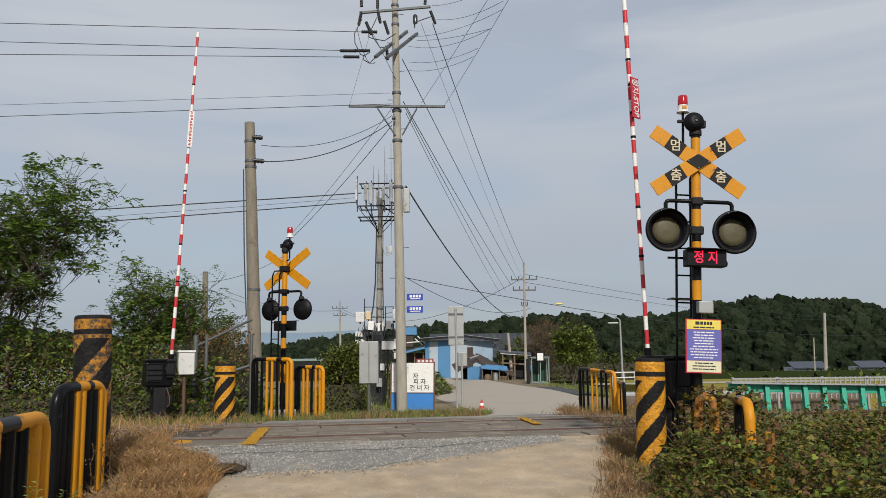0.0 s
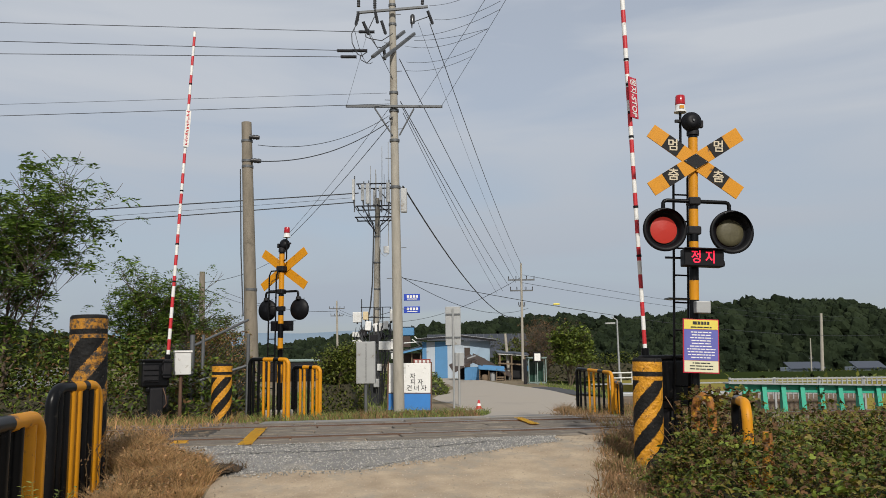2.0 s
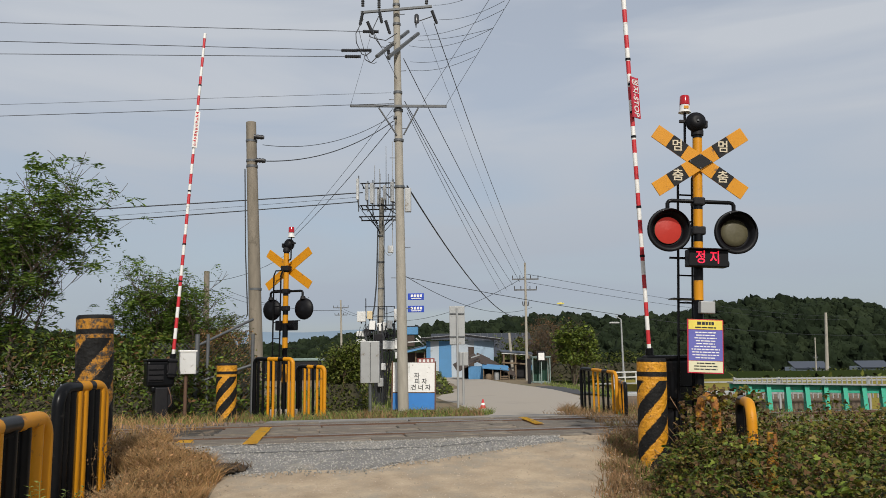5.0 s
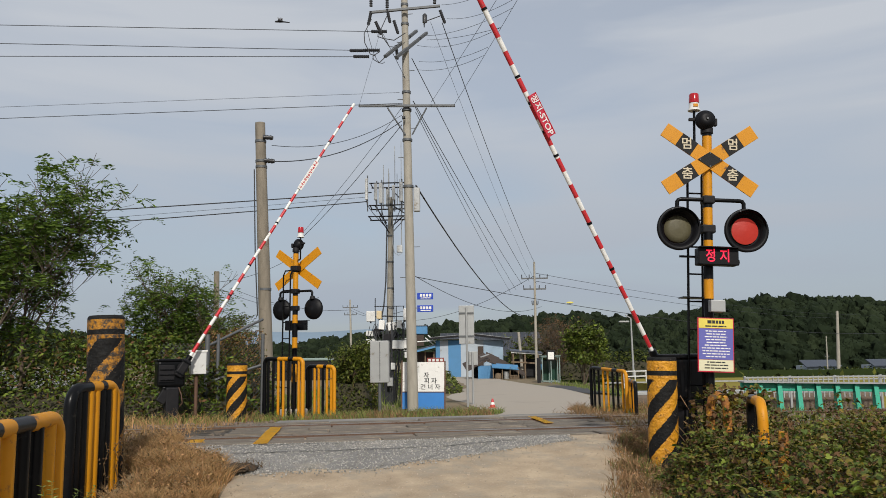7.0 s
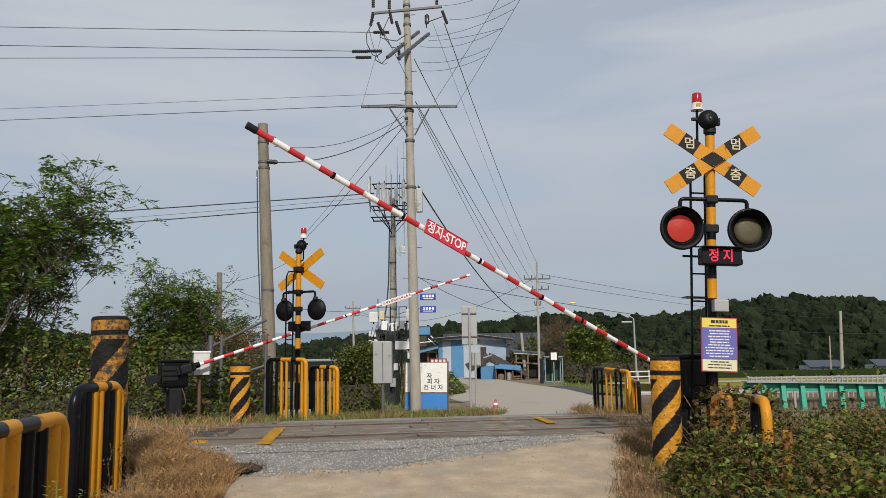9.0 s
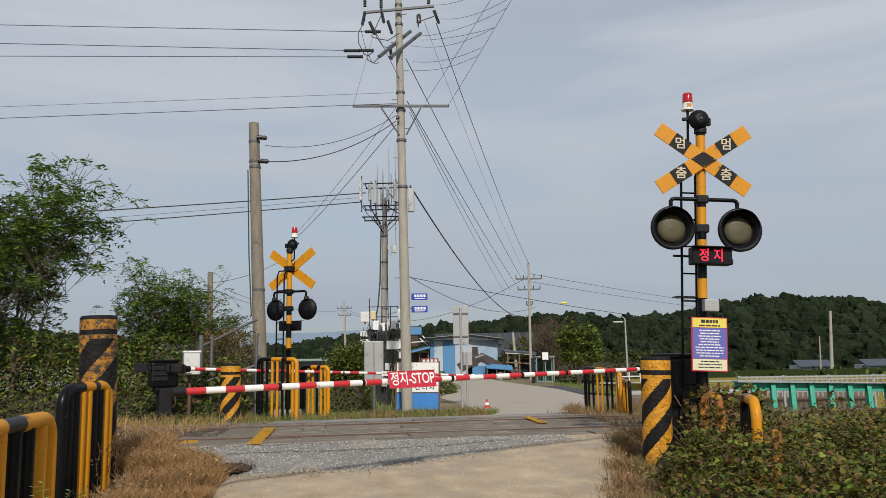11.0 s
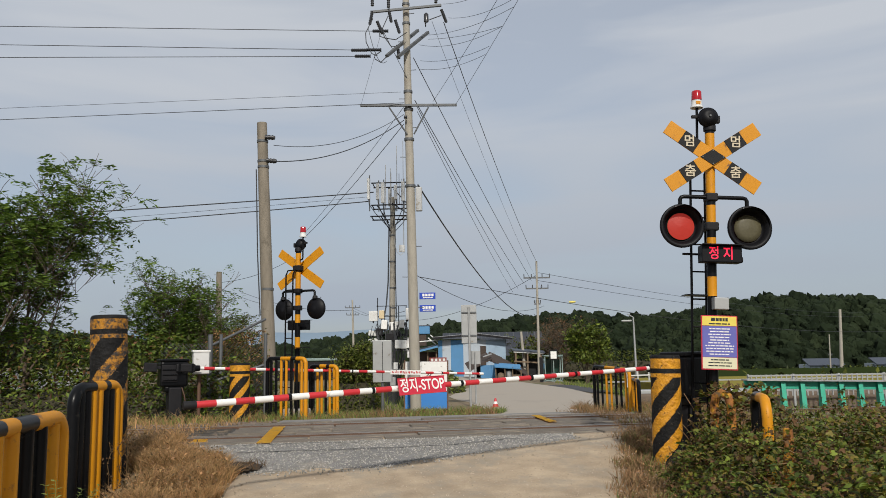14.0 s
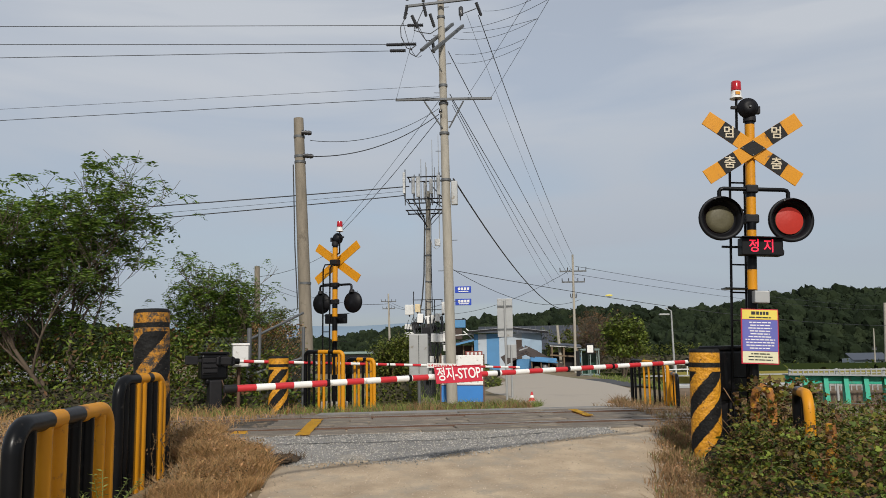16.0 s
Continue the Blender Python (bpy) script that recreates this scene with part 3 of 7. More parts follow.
    while z < H(2.75):
        part("rung", cyl(B(), (-0.155 * ls, 0.13, z), (-0.012 * ls, 0.13, z), 0.009, seg=6), m_black, lad)
        z += 0.27
    part("ladder_stay", box(B(), 0.24, 0.16, 0.012, -0.13, 0.07, H(1.56)), m_black, s)
    if words:
        part("junction_box", box(B(), 0.14, 0.09, 0.115, 0.045, -0.09, 1.475, bev=0.008), m_grey, s, "pale grey junction box")
        bd = part("notice_board", box(B(), 0.345, 0.014, 0.51, 0.02, -0.115, 1.105, bev=0.003), m_sign_red, s, "notice board with yellow, blue and cream fields")
        m_by = mat("notice_yellow", (0.74, 0.60, 0.10), 0.5, bump=0)
        m_bb = mat("notice_blue", (0.10, 0.105, 0.36), 0.5, col2=(0.13, 0.13, 0.42), bump=0)
        m_bc = mat("notice_cream", (0.72, 0.68, 0.46), 0.5, bump=0)
        part("yellow_field", box(B(), 0.325, 0.003, 0.088, 0.02, -0.124, 1.308), m_by, bd)
        part("blue_field", box(B(), 0.325, 0.003, 0.29, 0.02, -0.124, 1.115), m_bb, bd)
        part("cream_field", box(B(), 0.325, 0.003, 0.105, 0.02, -0.124, 0.914), m_bc, bd)
        rng = random.Random(4)
        for z, w, h, mt in [(1.322, 0.16, 0.03, m_text_black), (1.282, 0.2, 0.012, m_text_black)] + [(1.235 - 0.0265 * i, rng.uniform(0.17, 0.28), 0.010, m_white) for i in range(10)] + [(0.945, 0.17, 0.011, m_text_black), (0.918, 0.22, 0.010, m_text_black), (0.89, 0.22, 0.010, m_text_black)]:
            bm = B()
            x = 0.02 - w / 2
            while x < 0.02 + w / 2 - 0.005:
                lw = min(rng.uniform(0.015, 0.06), 0.02 + w / 2 - x)
                box(bm, lw, 0.0015, h, x + lw / 2, -0.1263, z)
                x += lw + 0.007
            part("text_bar", bm, mt, bd)
    return s


near_signal = make_signal(pose(2.385, 7.6, 0.1, 0, 2.6, 2), 0.0, True, "yellow and black crossing signal with crossed boards and red lamps")
far_signal = make_signal(pose(-2.70, 13.4, 0.2, 0, -0.3, 155), 0.46, False, "yellow and black crossing signal seen from its back")


# ---- barriers ----
def make_barrier(m, length, tip, r0, r1, label):
    """A barrier machine with its arm. The arm is built upright on its pivot and swings towards local x."""
    b = thing("level_crossing_barrier", m, label, "barrier", "barriers")
    part("machine_post", box(B(), 0.20, 0.24, 0.80, -0.14, 0.12, 0.20, bev=0.02), m_dark, b)
    part("base_plate", box(B(), 0.34, 0.36, 0.05, -0.14, 0.12, -0.03, bev=0.006), m_dark, b)
    hs = part("machine_housing", box(B(), 0.42, 0.30, 0.40, -0.16, 0.16, 0.81, bev=0.035), m_black, b, "black cast machine housing")
    part("housing_belly", box(B(), 0.30, 0.26, 0.12, -0.15, 0.16, 0.58, bev=0.04), m_black, hs)
    part("housing_lid", box(B(), 0.45, 0.33, 0.045, -0.16, 0.16, 1.025, bev=0.015), m_black, hs)
    part("side_hatch", box(B(), 0.24, 0.02, 0.26, -0.24, 0.0, 0.82, bev=0.006), m_dark, hs)
    for z in (0.72, 0.80, 0.88):
        part("cooling_rib", box(B(), 0.22, 0.02, 0.014, -0.24, -0.015, z, bev=0.003), m_black, hs)
    part("drive_drum", cyl(B(), (0, -0.03, 0.90), (0, 0.10, 0.90), 0.085, seg=24), m_dark, hs)
    part("motor_cable", sweep(B(), [(-0.05, 0.0, 0.60), (-0.02, -0.06, 0.48), (0.0, -0.05, 0.36), (-0.03, 0.0, 0.30)], 0.009, 6), m_rust, b)
    bm = B()
    n = 32
    zs = [0.12 + (length - 0.12) * i / n for i in range(n + 1)]
    sweep(bm, [(0, 0, z) for z in zs], [r0 + (r1 - r0) * i / n for i in range(n + 1)], 12, mis=[(i + 1) % 2 for i in range(n)])
    arm = part("arm", bm, [m_red, m_white], b, "red and white banded barrier arm")
    part("arm_socket", box(B(), 0.13, 0.085, 0.30, 0, -0.01, 0.0, bev=0.02), m_dark, arm)
    part("socket_tube", cyl(B(), (0, 0, 0.1), (0, 0, 0.22), r0 + 0.02, seg=16), m_black, arm)
    for z in (-0.1, 0.1):
        part("socket_strap", box(B(), 0.15, 0.10, 0.03, 0, -0.01, z, bev=0.006), m_black, arm)
    part("counterweight_bar", box(B(), 0.05, 0.03, 0.62, 0, 0.05, -0.28, bev=0.006), m_dark, arm)
    part("counterweight", box(B(), 0.14, 0.07, 0.2, 0, 0.05, -0.52, bev=0.012), m_dark, arm)
    for z in (0.25, 0.36, 0.52, 0.70, 0.85):
        rr = r0 + (r1 - r0) * z + 0.004
        part("clamp_ring", cyl(B(), (0, 0, z * length - 0.012), (0, 0, z * length + 0.012), rr, seg=14), m_hood, arm)
    part("tip_cap", cyl(B(), (0, 0, length), (0, 0, length + 0.09), r1 + 0.004, seg=14), tip, arm)
    return b, arm


near_barrier, near_arm = make_barrier(pose(2.061, 7.998, 0.077, 0, 0, 211.6), 4.62, m_dark, 0.0205, 0.0255, "level crossing barrier with red and white arm and stop sign")
far_barrier, far_arm = make_barrier(pose(-4.31, 12.6, 0.105, 0, 0, 31), 5.5, m_white, 0.028, 0.022, "level crossing barrier with slim red and white arm")
# stop sign on the near arm: reads along the arm, from tip to pivot
sg = part("stop_sign", box(B(), 0.137, 0.012, 0.435, bev=0.002), m_sign_red, near_arm, "red sign with white letters")
sg.matrix_basis = pose(0, 0, 2.81, 0, 0, 14) @ pose(0, 0.05, 0)
rim = B()
for x in (-0.067, 0.067):
    box(rim, 0.005, 0.006, 0.44, x, 0.008, 0)
part("sign_rim", rim, m_red, sg)
for z in (-0.15, 0.15):
    part("sign_clamp", box(B(), 0.06, 0.05, 0.025, 0, -0.03, z, bev=0.004), m_dark, sg)
lettering("정지-STOP", 0.122, pose(0.0, 0.0085, 0, 90, 0, 180) @ pose(0, 0, 0, 0, 0, -90), m_white, sg, 0.0015, squeeze=0.74)
part("plate", box(B(), 0.085, 0.01, 0.62, 0.0, -0.035, 3.9, bev=0.002), m_white, far_arm, "white plate with small red lettering")
bm = B()
rng = random.Random(9)
for k in range(11):
    z = 3.63 + 0.054 * k
    for j in range(2):
        box(bm, rng.uniform(0.02, 0.05), 0.002, 0.014, rng.uniform(-0.008, 0.008), -0.0415, z + 0.02 * j)
part("text_bar", bm, m_red, far_arm)


# ---- bollards and guard frames ----
def make_bollard(m, h, r, label, mid, period, share=0.48, paint=None):
    t = thing("striped_bollard", m, label, "bollard", "striped bollards")
    bm = B()
    seg, n = 88, int(h / 0.009)
    grid = []
    for j in range(n + 1):
        z = h * j / n
        rr = r * (1.0 if z < h - 0.03 else 1 - 0.10 * ((z - h + 0.03) / 0.03) ** 2)
        grid.append([bm.verts.new(((rr + 0.004 * noise2(k * 0.32, z * 9, 1.0)) * math.cos(2 * math.pi * k / seg), (rr + 0.004 * noise2(k * 0.32, z * 9, 4.0)) * math.sin(2 * math.pi * k / seg), z)) for k in range(seg)])
    for j in range(n):
        for k in range(seg):
            f = bm.faces.new((grid[j][k], grid[j][(k + 1) % seg], grid[j + 1][(k + 1) % seg], grid[j + 1][k]))
            f.smooth = True
            z = h * (j + 0.5) / n
            u = (((k + 0.5) / seg * 2 * math.pi - 0.5 * math.pi) % (2 * math.pi) - math.pi) * r
            top = h - z
            if top < 0.035:
                yellow = False
            elif top < 0.13:
                yellow = True
            elif top < 0.175:
                yellow = False
            else:
                yellow = ((z - mid - 1.1 * u) / period + share / 2) % 1.0 < share or top < 0.205
            f.material_index = 1 if yellow else 0
    bm.faces.new(grid[-1])
    part("post", bm, [m_black_worn, paint or m_yellow_worn], t)
    return t


make_bollard(pose(1.91, 7.45, 0.0, 0, 1.2, 0), 1.10, 0.136, "rough concrete bollard with black and yellow slanting stripes", 0.61, 0.325)
make_bollard(pose(-3.11, 7.05, -0.02, 0, -1.5, 0), 1.56, 0.158, "tall flaking black and yellow bollard behind the guard frame", 1.02, 0.42, 0.4, m_yellow_flaked)
make_bollard(pose(-3.43, 12.55, 0.17, 0, 0, 0), 0.90, 0.155, "short black and yellow striped concrete bollard in the verge", 0.37, 0.29, 0.42)


def make_guard(p0, p1, base, pattern, label, r=0.045, bar=0.034, top_cut=5, bars=True, R=0.13):
    """A bent pipe frame from p0 to p1 (tops) with upright bars; pattern gives the bars' colours, y or b."""
    p0, p1 = Vector(p0), Vector(p1)
    t = thing("guard_frame", Matrix.Translation((p0.x, p0.y, base)), label, "guard rail", "yellow and black guard frames")
    o = Vector((p0.x, p0.y, base))
    a, b = p0 - o, p1 - o
    d = (b - a).normalized()
    down = Vector((0, 0, -1))
    pts = [Vector((a.x, a.y, -0.1))]
    for k in range(7):
        an = radians(90 * k / 6)
        pts.append(a + d * (R - R * math.cos(an)) + down * (R - R * math.sin(an)))
    n = 12
    for k in range(1, n):
        pts.append((a + d * R).lerp(b - d * R, k / n))
    for k in range(7):
        an = radians(90 * k / 6)
        pts.append(b - d * (R - R * math.sin(an)) + down * (R - R * math.cos(an)))
    pts.append(Vector((b.x, b.y, -0.1)))
    c0, c1 = (1 if pattern[0] == "y" else 0), (1 if pattern[-1] == "y" else 0)
    mis = []
    for i in range(len(pts) - 1):
        f = (i - 7) / n
        if i < 7:
            mis.append(c0)
        elif i >= 7 + n:
            mis.append(c1)
        else:
            mis.append((c0 + int(f * top_cut)) % 2 if f < 0.8 else c1)
    bm = B()
    sweep(bm, pts, r, 14, mis=mis)
    part("pipe_frame", bm, [m_black, m_yellow], t)
    k = len(pattern)
    for i, c in enumerate(pattern if bars else pattern[1:]):
        p = a.lerp(b, (i + 0.75) / (k + 0.5))
        bm = cyl(B(), (p.x, p.y, -0.08), (p.x, p.y, p.z - r * 0.6), bar, seg=12)
        part("bar", bm, m_yellow if c == "y" else m_black, t)
    return t


make_guard((-2.34, 3.62, 0.785), (-2.51, 4.92, 0.785), 0.0, "byybby", "yellow and black pipe guard frame beside the lane", r=0.05, bar=0.045)
make_guard((-2.97, 6.05, 0.92), (-2.92, 6.75, 0.93), 0.0, "bbyybby", "tall black and yellow pipe guard frame with close bars", r=0.047, bar=0.05, top_cut=3)
make_guard((2.21, 5.75, 0.77), (2.38, 6.45, 0.765), 0.0, "yb", "pipe guard frame half buried in vines", r=0.038, bar=0.028, top_cut=2, bars=False)
make_guard((-3.17, 13.30, 1.13), (-2.46, 12.90, 1.12), 0.2, "bbyybby", "black and yellow guard frame round the signal", r=0.034, bar=0.023, top_cut=3, R=0.08)
make_guard((-2.58, 14.00, 0.99), (-2.07, 13.70, 0.98), 0.15, "byybyy", "black and yellow guard frame in the far verge", r=0.034, bar=0.023, top_cut=3, R=0.08)
make_guard((2.29, 13.60, 0.91), (2.63, 12.40, 0.86), 0.1, "bbyybby", "black and yellow guard frame beside the village road", r=0.028, bar=0.019, top_cut=3, R=0.08)
make_guard((2.77, 12.90, 0.72), (2.68, 12.00, 0.70), 0.1, "yybyb", "low yellow and black guard frame at the road's edge", r=0.027, bar=0.018, top_cut=3, R=0.07)
m_orange = mat("orange_rust", (0.30, 0.115, 0.02), 0.85, col2=(0.12, 0.045, 0.02), scale=14, amount=0.95, bump=0.8, dirt=(0.52, 0.25, 0.015), dirt_amt=0.45, dirt_scale=13)
t = thing("rusty_post", pose(2.11, 5.20, 0.0, 0, 2, 0), "rusty orange steel pipe post among vines", "post")
part("pipe", sweep(B(), [(0, 0, -0.05), (0, 0, 0.3), (0.004, 0, 0.5), (0.0, 0, 0.62)], [0.04, 0.039, 0.037, 0.03], 16), m_orange, t)
t = thing("rusty_guard_frame", pose(2.225, 7.0, 0.0), "short rusted yellow pipe frame buried in vines", "guard rail")
part("pipe_frame", sweep(B(), [(0, 0, -0.05), (0, 0, 0.66), (0.012, -0.02, 0.73), (0.05, -0.05, 0.765), (0.09, -0.10, 0.735), (0.105, -0.12, 0.66), (0.105, -0.12, -0.05)], 0.038, 14), m_orange, t)


# ---- poles ----
def make_pole(name, base, top, r0, r1, label, steps=True, group="", skin=None):
    base, top = Vector(base), Vector(top)
    t = thing(name, Matrix.Translation(base), label, "utility pole", group)
    part("shaft", cyl(B(), (0, 0, -0.3), top - base, r0, r1, 20), skin or m_concrete, t)
    if steps:
        h = (top - base).length
        z = 1.8
        i = 0
        while z < h - 0.8:
            c = (top - base) * (z / h)
            r = r0 + (r1 - r0) * z / h
            part("step_bolt", cyl(B(), c, c + Vector(((r + 0.13) * (1 if i % 2 else -1), -0.03, 0)), 0.009, seg=6), m_steel, t)
            z += 0.75
            i += 1
    return t


def insulator(bm, p, d, n=4, r=0.05, pitch=0.06):
    p, d = Vector(p), Vector(d).normalized()
    for k in range(n):
        cyl(bm, p + d * pitch * k, p + d * (pitch * k + pitch * 0.96), r, r * 0.7, 10)
    cyl(bm, p, p + d * pitch * n, 0.018, seg=8)
    return bm


pole = make_pole("utility_pole", (-1.02, 19.40, -0.25), (-1.16, 19.40, 10.67), 0.135, 0.078, "tall tapered concrete power pole with steel cross-arms", group="concrete poles")
O2 = Vector((-1.02, 19.40, -0.25))


def loc(p):
    return Vector(p) - O2


def cross_arm(a, b, w=0.06):
    a, b = loc(a), loc(b)
    bm = B()
    q = (b - a).to_track_quat("X", "Z").to_matrix().to_4x4()
    box(bm, (b - a).length, w, w, *((a + b) / 2), rot=q, bev=0.006)
    return part("cross_arm", bm, m_steel, pole, "galvanised steel cross-arm")


cross_arm((-2.31, 19.25, 7.36), (0.10, 19.25, 7.32))
cross_arm((-2.04, 19.20, 9.78), (-0.24, 19.20, 9.92))
cross_arm((-1.59, 18.60, 8.38), (-0.89, 20.30, 9.73), 0.075)
cross_arm((-1.33, 18.80, 8.43), (-0.62, 20.30, 9.67), 0.075)
for a, b in (((-1.59, 19.25, 7.30), (-1.15, 19.30, 6.61)), ((-0.61, 19.25, 7.28), (-0.98, 19.30, 6.61))):
    part("arm_brace", cyl(B(), loc(a), loc(b), 0.02, seg=8), m_steel, pole)
for p, d in (((-1.99, 19.20, 9.80), (-0.2, 0, -1)), ((-1.87, 19.20, 9.53), (0.4, 0, -1)), ((-1.58, 19.20, 9.85), (0.2, 0, -1)), ((-1.41, 19.20, 9.55), (0.3, 0, -1)), ((-0.38, 19.20, 9.99), (0.1, 0, 1)), ((-0.24, 19.20, 9.80), (0.35, 0, -1)), ((-1.58, 19.20, 9.90), (0, 0, 1)), ((-1.99, 19.20, 9.95), (0, 0, 1)), ((-1.36, 19.20, 8.89), (0.1, 0, -1))):
    part("insulator", insulator(B(), loc(p), d, 6, 0.045, 0.06), m_ceramic, pole)
for p in ((-1.59, 19.20, 9.27), (-2.13, 19.20, 8.78), (-1.77, 19.20, 8.78), (-2.04, 19.20, 8.62)):
    part("strain_insulator", insulator(B(), loc(p), (-1, 0, 0.02), 8, 0.046, 0.05), m_ceramic, pole)
part("fuse_cutout", lathe(B(), [(0, 0), (0.06, 0.01), (0.06, 0.2), (0.03, 0.24), (0, 0.24)], 12, "Z", loc((-0.63, 19.20, 9.48))), m_ceramic, pole)
for k, (z, r) in enumerate(((7.75, 0.13), (7.3, 0.14), (6.55, 0.145), (5.4, 0.15), (10.0, 0.11), (9.5, 0.115))):
    c = (Vector((-1.16, 19.40, 10.67)) - O2) * (z / 10.6)
    part("pole_band", cyl(B(), c - Vector((0, 0, 0.03)), c + Vector((0, 0, 0.03)), r * 0.84 + 0.004, seg=18), m_steel, pole)
part("spool", lathe(B(), [(0, 0), (0.05, 0), (0.03, 0.04), (0.05, 0.08), (0, 0.08)], 12, "X", loc((-1.22, 19.20, 7.02))), m_ceramic, pole)
part("terminal_box", box(B(), 0.16, 0.12, 0.6, *loc((-0.88, 19.30, 4.96)), bev=0.02), m_grey, pole)

p1 = make_pole("utility_pole", (-3.83, 16.50, -0.07), (-4.10, 16.50, 6.14), 0.15, 0.105, "bare weathered concrete pole at the hedge", steps=False, group="concrete poles", skin=m_concrete_old)
O1 = Vector((-3.83, 16.50, -0.07))
for a in ((-3.88, 16.40, 5.80), (-3.84, 16.40, 5.29)):
    part("bracket_insulator", insulator(B(), Vector(a) - O1 - Vector((0.12, 0, 0)), (1, 0, -0.1), 3, 0.055, 0.07), m_ceramic, p1)
for zf in (0.93, 0.86, 0.84, 0.42):
    c = (Vector((-4.10, 16.50, 6.14)) - O1) * zf
    part("pole_band", cyl(B(), c, c + Vector((0, 0, 0.05)), 0.118 + 0.03 * (1 - zf), seg=18), m_steel, p1)
part("down_lead", sweep(B(), [Vector((-4.17, 16.35, 5.09)) - O1, Vector((-4.12, 16.35, 3.29)) - O1, Vector((-4.05, 16.35, 2.01)) - O1], 0.014, 6), m_wire, p1)
make_pole("utility_pole", (-8.91, 30.00, 1.07), (-8.96, 30.00, 4.42), 0.12, 0.1, "short concrete pole rising behind the hedge", steps=False, group="concrete poles", skin=m_concrete_old)


# village pole with two arms, far poles, street lamp
def village_pole(base, top, arms, label, r=0.10):
    t = make_pole("utility_pole", base, top, r, r * 0.65, label, steps=False, group="concrete poles")
    o = Vector(base)
    for z, w in arms:
        zz = (Vector(top) - o) * z
        part("cross_arm", box(B(), w, 0.09, 0.09, *zz), m_steel, t)
        for s in (-0.48, -0.2, 0.2, 0.48):
            part("insulator", insulator(B(), zz + Vector((w * s, 0, 0.05)), (0.1 * s, 0, 1), 3, 0.035, 0.07), m_ceramic, t)
    return t


village_pole((5.31, 53.00, -0.62), (5.36, 53.00, 7.24), ((0.86, 1.75), (0.77, 1.5), (0.64, 0.4)), "concrete village power pole with two cross-arms")
village_pole((-11.49, 90.00, 0.76), (-11.65, 90.00, 7.53), ((0.87, 1.7), (0.75, 1.4)), "distant power pole with cross-arms over the fields", 0.14)
village_pole((46.79, 100.00, -2.48), (47.22, 100.00, 5.96), (), "plain pale concrete pole standing in the fields", 0.24)
village_pole((45.47, 100.00, -2.60), (45.66, 100.00, 2.91), ((0.55, 0.5),), "thin grey pole in the fields", 0.1)
village_pole((4.71, 56.00, -0.79), (4.44, 56.00, 2.70), (), "leaning grey pole by the sheds", 0.13)
lamp = thing("street_lamp", Matrix.Translation((13.14, 60.00, -0.53)), "slim grey street lamp with a short arm", "street lamp")
o = Vector((13.14, 60.00, -0.53))
part("mast", cyl(B(), (0, 0, 0), Vector((13.11, 60.00, 3.71)) - o, 0.085, 0.055, 10), m_grey, lamp)
part("arm", cyl(B(), Vector((13.11, 60.00, 3.71)) - o, Vector((12.70, 60.00, 3.97)) - o, 0.04, seg=8), m_grey, lamp)
part("lamp_head", box(B(), 0.75, 0.25, 0.12, *(Vector((12.59, 60.00, 3.47)) - o), bev=0.03), m_grey, lamp)


